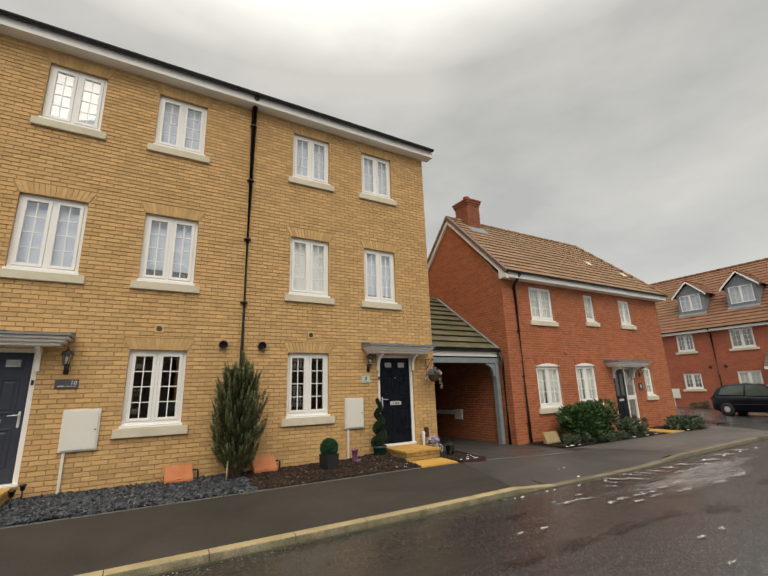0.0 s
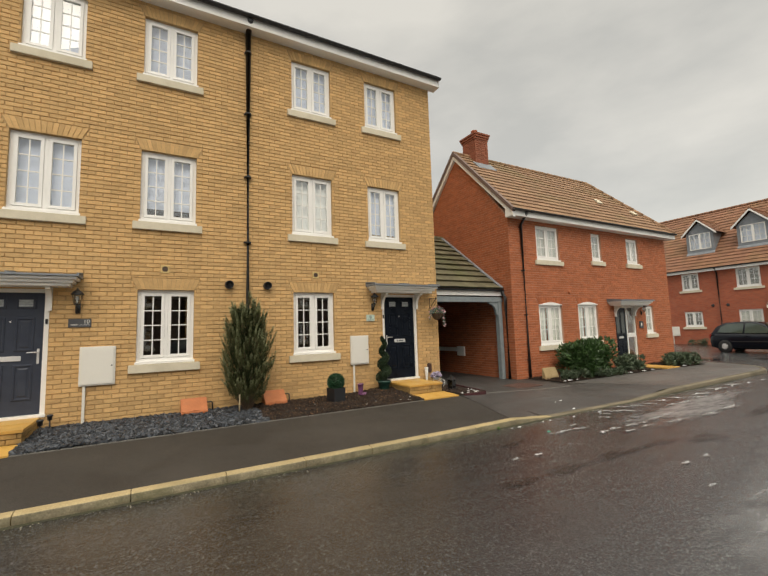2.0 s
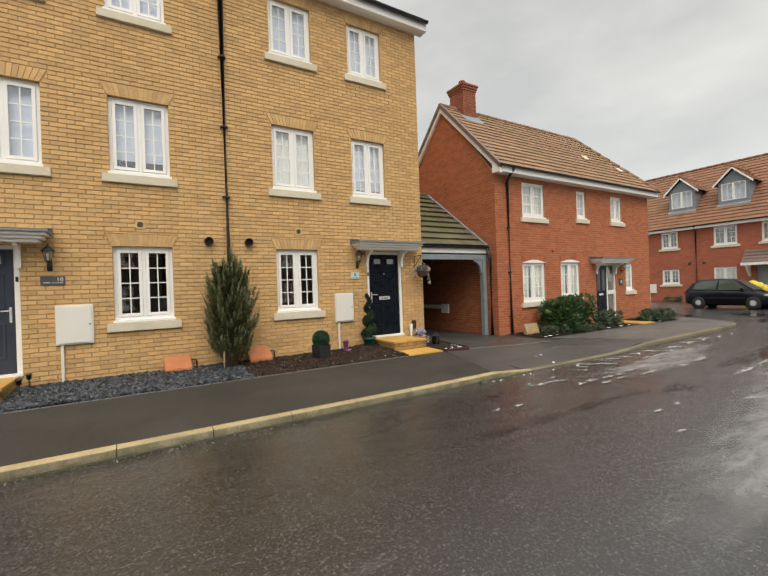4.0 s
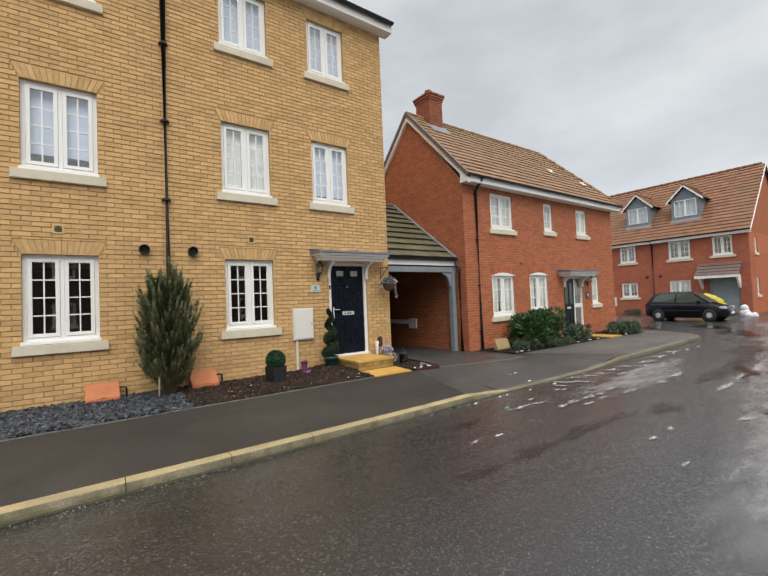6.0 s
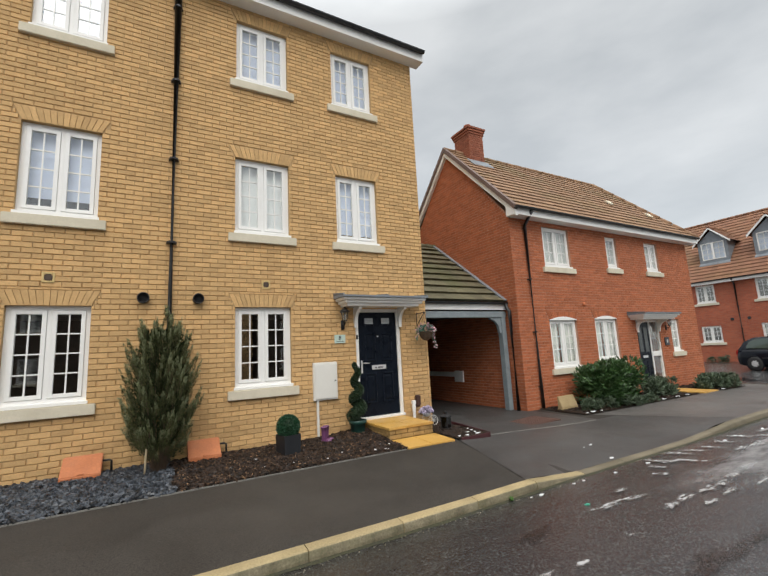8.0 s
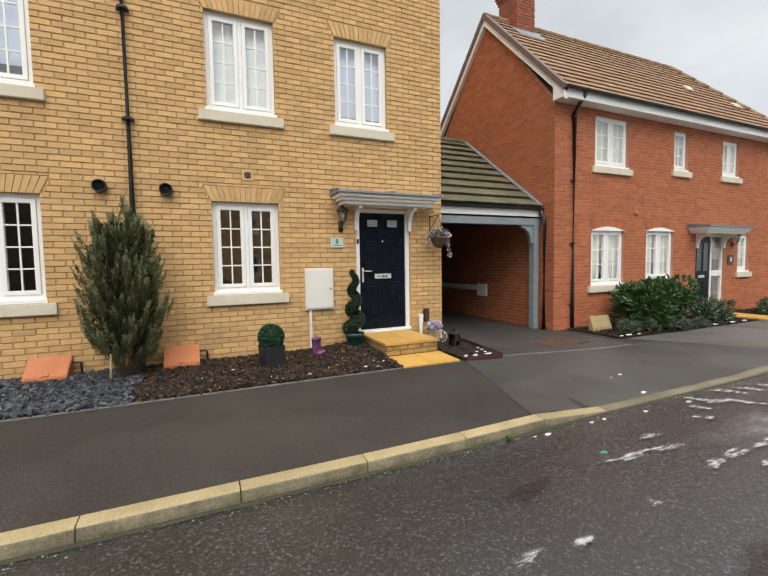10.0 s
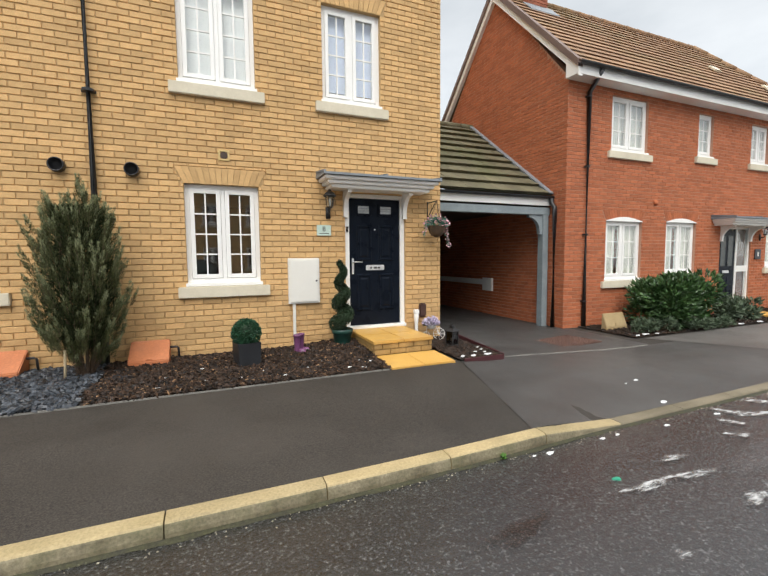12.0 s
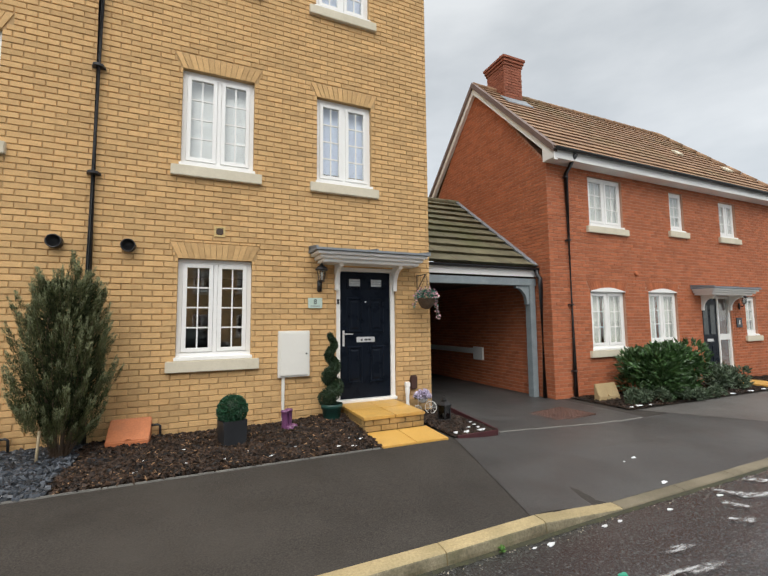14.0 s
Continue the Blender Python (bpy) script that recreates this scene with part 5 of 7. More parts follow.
tagged(new("timber_edging", finish("timber_edging", bm, REDEDGE)), "low dark red edging round the small side bed", "edging", "", "structure")


def doorstep(mx, label, grp):
    """A raised step of buff slabs on two brick courses with two flat slabs before it."""
    st = thing("doorstep", pose(mx, 8.47, 0), label, "step", grp)
    hw = 0.42
    box_part("core", (-hw + 0.02, -0.45, 0.02, hw - 0.02, 0.48, 0.20), STEPMORTAR, st)
    for cz, off in ((0.082, 0.0), (0.154, 0.11)):
        for face in ("front", "left", "right"):
            a, b = (-hw, hw) if face == "front" else (-0.47, 0.48)
            u = a - off
            while u < b - 0.02:
                p, q = max(a, u + 0.004), min(b, u + 0.221)
                u += 0.225
                if q - p < 0.03:
                    continue
                dims = {"front": (p, -0.475, cz, q, -0.445, cz + 0.064), "left": (-hw, p, cz, -hw + 0.03, q, cz + 0.064), "right": (hw - 0.03, p, cz, hw, q, cz + 0.064)}[face]
                box_part("brick", dims, STEPBRICK, st, "", 0.003)
    for p, q in ((-hw - 0.015, -0.003), (0.003, hw + 0.015)):
        for y0, y1 in ((-0.49, -0.008), (-0.002, 0.48)):
            box_part("slab", (p, y0, 0.223, q, y1, 0.264), BUFFSLAB, st, "wet buff paving slab", 0.005)
    return st


doorstep(5.405, "raised buff slab doorstep on brick courses before the navy door", "doorsteps")
doorstep(2 * 1.85 - 5.405, "raised buff slab doorstep on brick courses before the grey door", "doorsteps")
for mx, grp in ((5.43, "path slabs"), (2 * 1.85 - 5.43, "path slabs")):
    for i, (p, q) in enumerate(((-0.432, -0.003), (0.003, 0.432))):
        bm = bmesh.new()
        box(bm, p, 0, -0.05, q, 0.545, 0.0, 0.005)
        ob = tagged(new("paving_slab", finish("paving_slab", bm, BUFFSLAB)), "wet yellow-buff paving slab set before a doorstep", "paving slab", grp)
        ob.matrix_basis = pose(mx, 7.455, 0.050, 2.5)


# ---- foliage ----
def leaves(count, place, size, rng, blade=False, slim=0.45):
    """Leaf blades: place(rng) gives a point and the way the leaf grows."""
    verts, faces = [], []
    for _ in range(count):
        p, d = place(rng)
        d = (Vector(d) + Vector([rng.gauss(0, 0.35) for _ in range(3)])).normalized()
        s = d.cross(Vector([rng.gauss(0, 1) for _ in range(3)]))
        if s.length < 1e-4:
            continue
        s.normalize()
        up = s.cross(d)
        l = size * rng.uniform(0.6, 1.35)
        w = l * slim
        k = len(verts)
        p = Vector(p)
        if blade:
            verts += [tuple(p - s * w * 0.5), tuple(p + s * w * 0.5), tuple(p + d * l)]
            faces.append((k, k + 1, k + 2))
        else:
            verts += [tuple(p), tuple(p + d * l * 0.45 + s * w * 0.5), tuple(p + d * l - up * l * 0.12), tuple(p + d * l * 0.45 - s * w * 0.5), tuple(p + d * l * 0.5 + up * l * 0.06)]
            faces += [(k, k + 1, k + 4), (k + 1, k + 2, k + 4), (k + 2, k + 3, k + 4), (k + 3, k, k + 4)]
    return verts, faces


def juniper(x, y, z):
    t = thing("conifer_shrub", pose(x, y, z), "tall ragged grey-green juniper growing against the buff wall", "shrub")
    rng = random.Random(5)
    outline = ((0.12, 0.10), (0.3, 0.17), (0.45, 0.33), (0.58, 0.44), (1.05, 0.47), (1.4, 0.43), (1.7, 0.36), (1.88, 0.24), (2.05, 0.10), (2.3, 0.03))

    def lim(h):
        for (h0, r0), (h1, r1) in zip(outline, outline[1:]):
            if h0 <= h <= h1:
                return r0 + (r1 - r0) * (h - h0) / (h1 - h0)
        return 0.05

    # main limbs, each carrying plumes that lean up and outwards
    plumes = []
    for i in range(330):
        h = 0.28 + ((i + rng.random()) / 330) ** 0.92 * 1.60
        a = i * 2.399 + rng.uniform(-0.5, 0.5)
        bulge = 1 + 0.13 * math.sin(3 * a + 2.6 * h) + 0.08 * math.sin(7 * h + a)
        r = lim(h) * bulge * (rng.uniform(0.62, 1.08) if i % 4 else rng.uniform(0.3, 0.7))
        base = Vector((r * 0.84 * math.cos(a), r * 0.74 * math.sin(a), max(0.10, h - 0.14)))
        lean = rng.uniform(0.25, 0.8) * (1.15 - 0.35 * h)
        out = Vector((math.cos(a), 0.85 * math.sin(a), 0)) * lean + Vector((0, 0, 1))
        plumes.append((base, base + out.normalized() * rng.uniform(0.14, 0.36), rng.uniform(0.026, 0.055)))
    for tx, ty, th in ((0.03, 0.0, 2.24), (0.19, 0.02, 2.05), (-0.23, -0.02, 2.0), (-0.05, 0.03, 2.06), (0.33, 0.0, 1.86), (-0.36, 0.0, 1.6), (0.10, -0.06, 2.1)):
        for k in range(5):
            b = Vector((tx * (0.8 + 0.05 * k), ty, th - 0.36 + 0.05 * k)) + Vector([rng.gauss(0, 0.025) for _ in range(3)])
            plumes.append((b, Vector((tx, ty, th)) + Vector((rng.gauss(0, 0.03), rng.gauss(0, 0.03), rng.uniform(-0.12, 0))), 0.03))
    bm = bmesh.new()
    for i in range(9):
        a = i * 0.72
        tube(bm, [(0.05 * math.cos(a), 0.04 * math.sin(a), 0), (0.12 * math.cos(a), 0.09 * math.sin(a), 0.4), (0.19 * math.cos(a), 0.15 * math.sin(a), 1.1), (0.12 * math.cos(a), 0.1 * math.sin(a), 1.8)], 0.013, 6, 0.004)
    part("trunk", bm, TWIG, t, "several brown stems", True)
    bare = [(Vector((0.06 * math.cos(k * 2.4), 0.05 * math.sin(k * 2.4), 0.02)), Vector(((0.12 + 0.22 * rng.random()) * math.cos(k * 2.4), 0.2 * math.sin(k * 2.4), rng.uniform(0.34, 0.62))), 0) for k in range(80)]
    verts, faces = [], []
    for b, tp, w in plumes + bare:
        k = len(verts)
        verts += [tuple(b + Vector((0.0028, 0, 0))), tuple(b + Vector((-0.0028, 0.002, 0))), tuple(b + Vector((0, -0.0028, 0))), tuple(tp)]
        faces += [(k, k + 1, k + 3), (k + 1, k + 2, k + 3), (k + 2, k, k + 3)]
    raw_part("twig_mass", verts, faces, TWIG, t, "", "stuff")
    weights = np.cumsum([(tp - b).length * w for b, tp, w in plumes]).tolist()

    def outer(r, lo=0.0, hi=0.72):
        b, tp, w = r.choices(plumes, cum_weights=weights)[0]
        f = lo + (hi - lo) * r.random()
        d = (tp - b).normalized()
        side = Vector([r.gauss(0, 1) for _ in range(3)])
        side = (side - d * side.dot(d)).normalized()
        return b.lerp(tp, f) + side * w * (1 - 0.85 * f) * math.sqrt(r.random()), d * 1.5 + side * 0.55

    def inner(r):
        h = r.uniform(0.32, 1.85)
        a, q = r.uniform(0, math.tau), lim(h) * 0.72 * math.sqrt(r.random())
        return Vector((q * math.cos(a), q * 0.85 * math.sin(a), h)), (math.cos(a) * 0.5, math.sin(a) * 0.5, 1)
    # the shade inside the crown is put into these needles' darker colour
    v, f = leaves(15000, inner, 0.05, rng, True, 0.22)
    raw_part("inner_crown", v, f, SHADENEEDLE, t, "inner needles coloured dark to stand for the crown's shade", "stuff")
    v, f = leaves(64000, outer, 0.03, rng, True, 0.17)
    raw_part("crown", v, f, NEEDLE, t, "dense upright needle sprays", "stuff")
    v, f = leaves(26000, lambda r: outer(r, 0.55, 1.0), 0.028, rng, True, 0.17)
    raw_part("new_growth", v, f, TIPNEEDLE, t, "pale grey-green growing tips", "stuff")
    bm = bmesh.new()
    tube(bm, [(-0.16, -0.12, 0), (-0.15, -0.10, 0.34)], 0.013, 8)
    part("stake", bm, STAKE, t, "pale wooden stake", True)


juniper(1.775, 8.50, 0.05)


def hatch(x, mat, label, y=8.655, z=0.06, grp="ground boxes", width=0.43, pipe=True, high=0.27):
    t = thing("ground_meter_box", pose(x, y, z), label, "meter box", grp)
    d = FY - 0.014 - y
    bm = bmesh.new()
    prism(bm, [(0.0, 0.0), (0.0, 0.075), (d - 0.02, high), (d, high), (d, 0.0)], "x", 0, width)
    bmesh.ops.bevel(bm, geom=bm.edges[:], offset=0.01, segments=2, affect="EDGES")
    part("lid", bm, mat, t, "sloping moulded lid")
    box_part("rim", (-0.012, -0.014, 0.0, width + 0.012, d, 0.035), mat, t, "", 0.006)
    s = math.degrees(math.atan2(high - 0.075, d))
    bm = bmesh.new()
    box(bm, width / 2 - 0.035, 0.01, 0.002, width / 2 + 0.035, 0.06, 0.014, 0.004, pose(0, 0, 0.075, s))
    part("catch", bm, mat, t)
    if pipe:
        bm = bmesh.new()
        tube(bm, [(width, d * 0.75, 0.18), (width + 0.07, d * 0.75, 0.18), (width + 0.095, d * 0.75, 0.165), (width + 0.1, d * 0.75, 0.03)], 0.014, 8)
        part("pipe", bm, BLACKP, t, "bent black pipe", True)
    return t


hatch(2.14, TERRA, "terracotta plastic sloping meter lid on bark against the wall")
hatch(0.70, TERRA, "terracotta plastic sloping meter lid on slate chippings")
hatch(10.2, surface("tan_plastic", (0.36, 0.26, 0.13), (0.44, 0.33, 0.18), 5, 60, (0.5, 0.7), 0.1), "buff sloping meter lid beside the laurel hedge", RY - 0.5, -0.14, "ground boxes", 0.58, False, 0.33)

# meter boxes on the walls


def meter_box(x, z, y, label, w=0.44, h=0.64, foot=0.1):
    t = thing("meter_box", pose(x, y, z), label, "meter box", "meter boxes")
    box_part("body", (0, -0.045, 0, w, 0.012, h), CREAM, t, "", 0.006)
    door = box_part("door", (0.022, -0.062, 0.022, w - 0.022, -0.047, h - 0.022), CREAM, t, "flat cream door", 0.008)
    bm = bmesh.new()
    lathe(bm, [(0.012, 0), (0.012, 0.006), (0.0, 0.006)], 0, 0, 0, 12)
    bmesh.ops.transform(bm, matrix=pose(w - 0.05, -0.062, h / 2, 90), verts=bm.verts)
    part("lock", bm, BLACKP, door)
    box_part("cable_cover", (0.055, -0.03, foot - z, 0.095, 0.0, 0), CREAM, t, "narrow cream cable cover", 0.005)
    return t


meter_box(4.07, 0.70, FY - 0.013, "white wall meter box with cable cover beside the navy door")
meter_box(-0.80, 0.69, FY - 0.013, "white wall meter box with cable cover beside the grey door", 0.5)

# house number plates with raised figures


def figures(body, size, x, y, z, parent, mat):
    cu = bpy.data.curves.new("figures", "FONT")
    cu.body, cu.size, cu.extrude, cu.align_x, cu.align_y = body, size, 0.002, "CENTER", "CENTER"
    tmp = new("figures", cu)
    dg = bpy.context.evaluated_depsgraph_get()
    me = bpy.data.meshes.new_from_object(tmp.evaluated_get(dg))
    bpy.data.objects.remove(tmp)
    me.materials.clear()
    me.materials.append(mat)
    ob = new("figure", me)
    ob.parent, ob.matrix_basis = parent, pose(x, y, z, 90)
    return ob


pl = thing("number_plate", pose(4.595, FY - 0.013, 1.735), "pale green glass plate with the number 8", "house number", "house numbers")
box_part("plate", (-0.105, -0.016, -0.075, 0.105, -0.008, 0.075), PLATEGLASS, pl, "", 0.003)
figures("8", 0.10, 0, -0.017, 0.015, pl, IRON)
box_part("text_bar", (-0.07, -0.0175, -0.048, 0.07, -0.0165, -0.040), IRON, pl)
for sx in (-0.088, 0.088):
    box_part("fixing", (sx - 0.006, -0.02, -0.006, sx + 0.006, 0.0, 0.006), CHROME, pl, "", 0.002)
pl = thing("number_plate", pose(-0.815, FY - 0.013, 1.725), "dark slate plate with the number 10", "house number", "house numbers")
box_part("plate", (-0.155, -0.016, -0.07, 0.155, -0.002, 0.07), SLATEPLATE, pl, "", 0.004)
figures("10", 0.09, 0.09, -0.017, 0.02, pl, CREAM)
box_part("text_bar", (-0.12, -0.0175, -0.035, -0.03, -0.0165, -0.024), CREAM, pl)
box_part("text_bar", (-0.01, -0.0175, -0.035, 0.13, -0.0165, -0.028), CHROME, pl)
pl = thing("number_plate", pose(16.22, RY - 0.013, 1.34), "small grey slate house plate on red brick", "house number", "house numbers")
box_part("plate", (-0.13, -0.018, -0.13, 0.13, -0.002, 0.13), SLATEPLATE, pl, "", 0.004)
box_part("text_bar", (-0.03, -0.0195, -0.05, 0.03, -0.0185, 0.06), CREAM, pl)


def wall_lantern(x, y, z, label):
    """A black coach lantern on a wall arm."""
    t = thing("wall_lantern", pose(x, y, z), label, "wall lamp", "wall lanterns")
    bm = bmesh.new()
    box(bm, -0.035, -0.02, -0.23, 0.035, 0.0, -0.06, 0.008)
    tube(bm, [(0, -0.02, -0.13), (0, -0.07, -0.16), (0, -0.11, -0.13), (0, -0.12, -0.09)], 0.011, 8)
    part("arm", bm, IRON, t, "black wall arm", True)
    bm = bmesh.new()
    lathe(bm, [(0.035, -0.09), (0.045, -0.08), (0.045, -0.07), (0.0, -0.07)], 0, -0.12, 0, 6)
    part("base", bm, IRON, t)
    bm = bmesh.new()
    lathe(bm, [(0.040, -0.07), (0.066, 0.075), (0.062, 0.075), (0.036, -0.07)], 0, -0.12, 0, 6)
    part("glass", bm, LAMPGLASS, t, "clear lantern glass").visible_shadow = False
    for k in range(6):
        a = k * math.tau / 6
        bm = bmesh.new()
        tube(bm, [(0.041 * math.cos(a), -0.12 + 0.041 * math.sin(a), -0.07), (0.068 * math.cos(a), -0.12 + 0.068 * math.sin(a), 0.077)], 0.005, 5)
        part("rib", bm, IRON, t)
    bm = bmesh.new()
    lathe(bm, [(0.09, 0.075), (0.092, 0.085), (0.06, 0.125), (0.025, 0.15), (0.02, 0.165), (0.012, 0.17), (0.014, 0.185), (0.0, 0.195)], 0, -0.12, 0, 12)
    part("cap", bm, IRON, t, "domed black cap", True)
    bm = bmesh.new()
    lathe(bm, [(0.014, -0.07), (0.016, -0.01), (0.024, 0.02), (0.018, 0.045), (0.0, 0.05)], 0, -0.12, 0, 10)
    part("bulb", bm, UPVC, t, "unlit white bulb", True)
    return t


wall_lantern(4.66, FY - 0.013, 2.13, "black coach lantern, unlit, on buff brick beside the navy door")
wall_lantern(-0.85, FY - 0.013, 2.11, "black coach lantern, unlit, on buff brick beside the grey door")
wall_lantern(16.28, RY - 0.013, 1.92, "black coach lantern, unlit, on red brick beside a window")

# topiary ball in a black cube planter
tp = thing("topiary_ball", pose(3.45, 8.32, 0.06, 0, 0, 12), "clipped green box ball in a black cube planter on bark", "potted plant")
bm = bmesh.new()
prism(bm, [(-0.15, 0.0), (0.15, 0.0), (0.165, 0.34), (0.15, 0.34), (0.14, 0.30), (-0.14, 0.30), (-0.15, 0.34), (-0.165, 0.34)], "y", -0.165, 0.165)
part("planter", bm, BLACKPOT, tp, "black square planter")
box_part("planter_side", (-0.155, -0.168, 0.0, 0.155, -0.15, 0.34), BLACKPOT, tp, "", 0.004)
box_part("planter_side", (-0.155, 0.15, 0.0, 0.155, 0.168, 0.34), BLACKPOT, tp, "", 0.004)


def ball_place(c, r):
    def f(rng):
        d = Vector([rng.gauss(0, 1) for _ in range(3)]).normalized()
        return Vector(c) + d * r * rng.uniform(0.86, 1.0), d
    return f


v, f = leaves(5200, ball_place((0, 0, 0.47), 0.20), 0.026, random.Random(2), slim=0.7)
raw_part("foliage", v, f, BOXLEAF, tp, "dense clipped small leaves", "stuff")
bm = bmesh.new()
lathe(bm, [(0.02, 0.30), (0.12, 0.34), (0.17, 0.47), (0.12, 0.60), (0.02, 0.64)], 0, 0, 0, 16)
part("inner_mass", bm, YEW, tp, "", True)

tp.scale = (0.82, 0.82, 0.82)
# spiral topiary in a green pot
sp = thing("spiral_topiary", pose(4.77, 8.70, 0.12), "dark green spiral topiary in a round green pot by the step", "potted plant")
bm = bmesh.new()
lathe(bm, [(0.125, 0.0), (0.135, 0.02), (0.155, 0.16), (0.172, 0.165), (0.178, 0.225), (0.165, 0.228), (0.158, 0.18), (0.0, 0.175)], 0, 0, 0, 24)
part("pot", bm, GREENPOT, sp, "dark green plastic pot", True)
bm = bmesh.new()
tube(bm, [(0, 0, 0.17), (0.0, 0, 1.15)], 0.014, 8, 0.008)
part("stem", bm, TWIG, sp, "", True)
sp.scale = (0.86, 0.86, 0.95)


def spiral(rng):
    u = rng.random() ** 1.15
    a = u * 3.05 * math.tau + 2.2
    big = 0.105 * (1 - u) + 0.035
    core = Vector((0.082 * (1 - 0.6 * u) * math.cos(a), 0.082 * (1 - 0.6 * u) * math.sin(a), 0.27 + 0.95 * u))
    d = Vector([rng.gauss(0, 1) for _ in range(3)]).normalized()
    return core + Vector((d.x * big, d.y * big, d.z * big * 0.85)) * rng.uniform(0.75, 1.0), d


v, f = leaves(16000, spiral, 0.024, random.Random(3), slim=0.55)
raw_part("foliage", v, f, YEW, sp, "spirally clipped fine foliage", "stuff")

bm = bmesh.new()
tube(bm, [(0.082 * (1 - 0.6 * u) * math.cos(u * 3.05 * math.tau + 2.2), 0.082 * (1 - 0.6 * u) * math.sin(u * 3.05 * math.tau + 2.2), 0.27 + 0.95 * u) for u in steps(0, 1, 60)], 0.075, 8, 0.02)
part("inner_mass", bm, YEW, sp, "", True)
# purple boots planter
bt = thing("boot_planter", pose(4.14, 8.62, 0.065, 0, 0, 48), "pair of glazed purple wellington boots on bark", "ornament")
for dx in (-0.055, 0.055):
    bm = bmesh.new()
    lathe(bm, [(0.052, 0.0), (0.052, 0.05), (0.046, 0.10), (0.050, 0.20), (0.056, 0.275), (0.062, 0.28), (0.062, 0.30), (0.050, 0.30), (0.044, 0.12), (0.0, 0.10)], dx, 0, 0, 16)
    part("boot_leg", bm, PURPLE, bt, "", True)
    bm = bmesh.new()
    lathe(bm, [(0.046, 0.0), (0.052, 0.012), (0.05, 0.05), (0.035, 0.082), (0.0, 0.092)], 0, 0, 0, 14)
    bmesh.ops.transform(bm, matrix=Matrix.Translation((dx, -0.085, 0)) @ Matrix.Diagonal((1, 1.35, 1, 1)), verts=bm.verts)
    part("boot_foot", bm, PURPLE, bt, "", True)

bt.scale = (0.86, 0.86, 0.86)
# hanging basket on a bracket
hb = thing("hanging_basket", pose(6.28, FY - 0.013, 1.95), "brown hanging basket of pink flowers on a black wall bracket", "hanging basket")
bm = bmesh.new()
tube(bm, [(0, -0.008, -0.02), (0, -0.008, 0.26)], 0.008, 6)
tube(bm, [(0, -0.008, 0.24), (0, -0.32, 0.24)], 0.008, 6)
tube(bm, [(0, -0.008, 0.0), (0, -0.12, 0.10), (0, -0.28, 0.235)], 0.007, 6)
part("bracket", bm, IRON, hb, "black iron wall bracket", True)
for k in range(3):
    a = k * math.tau / 3 + 0.4
    bm = bmesh.new()
    tube(bm, [(0, -0.30, 0.23), (0.13 * math.cos(a), -0.30 + 0.13 * math.sin(a), -0.13)], 0.003, 5)
    part("chain", bm, IRON, hb)
bm = bmesh.new()
lathe(bm, [(0.03, -0.305), (0.08, -0.28), (0.12, -0.22), (0.138, -0.15), (0.145, -0.135), (0.13, -0.135), (0.0, -0.15)], 0, -0.30, 0, 20)
part("basket", bm, BASKET, hb, "woven brown bowl", True)


def tuft(c, rx, rz, droop=0.0):
    def f(rng):
        d = Vector([rng.gauss(0, 1) for _ in range(3)]).normalized()
        d.z = abs(d.z) * 0.8 - droop * rng.random()
        return Vector(c) + Vector((d.x * rx, d.y * rx, d.z * rz)) * rng.uniform(0.5, 1), d
    return f


def trail(rng):
    u = rng.random()
    a = (-0.25, -0.1, 3.0, -0.2)[rng.randrange(4)]
    r = 0.15 + 0.05 * u
    drop = 0.36 if a < 1 else 0.16
    return Vector((r * math.cos(a), -0.30 + r * math.sin(a) * 0.8, -0.10 - drop * u)) + Vector([rng.gauss(0, 0.014) for _ in range(3)]), (0, 0, -0.3)


v, f = leaves(620, tuft((0, -0.30, -0.14), 0.185, 0.19, 0.12), 0.034, random.Random(4), slim=0.6)
v2, f2 = leaves(160, trail, 0.026, random.Random(6), slim=0.6)
raw_part("greenery", v + v2, f + [tuple(i + len(v) for i in q) for q in f2], TEALLEAF, hb, "green trailing leaves", "stuff")
v, f = leaves(210, tuft((0, -0.30, -0.12), 0.195, 0.20, 0.1), 0.03, random.Random(7), slim=0.9)
v2, f2 = leaves(120, trail, 0.026, random.Random(8), slim=0.9)
raw_part("blossoms", v + v2, f + [tuple(i + len(v) for i in q) for q in f2], PINK, hb, "pink and white blossoms", "stuff")

sl = thing("security_light", pose(6.53, 9.12, 1.88), "small white wall light fitting on the flank of the house", "wall light")
box_part("body", (0.0, -0.05, 0.0, 0.07, 0.05, 0.16), UPVC, sl, "", 0.008)
bm = bmesh.new()
tube(bm, [(0.045, 0, -0.16), (0.045, 0, 0.0)], 0.03, 10)
part("lens", bm, BUFFPLASTIC, sl, "amber tube lens", True)

# white bicycle planter with lilac flowers
bp_ = thing("bicycle_planter", pose(6.25, 8.74, 0.05, 0, 0, -30), "small white wire bicycle planter holding lilac flowers", "planter")
for wx, r in ((-0.11, 0.065), (0.12, 0.10)):
    bm = bmesh.new()
    ring = [(wx + r * math.cos(a), 0, r + r * math.sin(a)) for a in [math.tau * k / 20 for k in range(21)]]
    tube(bm, ring, 0.006, 6)
    for k in range(4):
        a = math.pi * k / 4
        tube(bm, [(wx - r * math.cos(a), 0, r - r * math.sin(a)), (wx + r * math.cos(a), 0, r + r * math.sin(a))], 0.003, 5)
    part("wheel", bm, UPVC, bp_, "white wire wheel", True)
bm = bmesh.new()
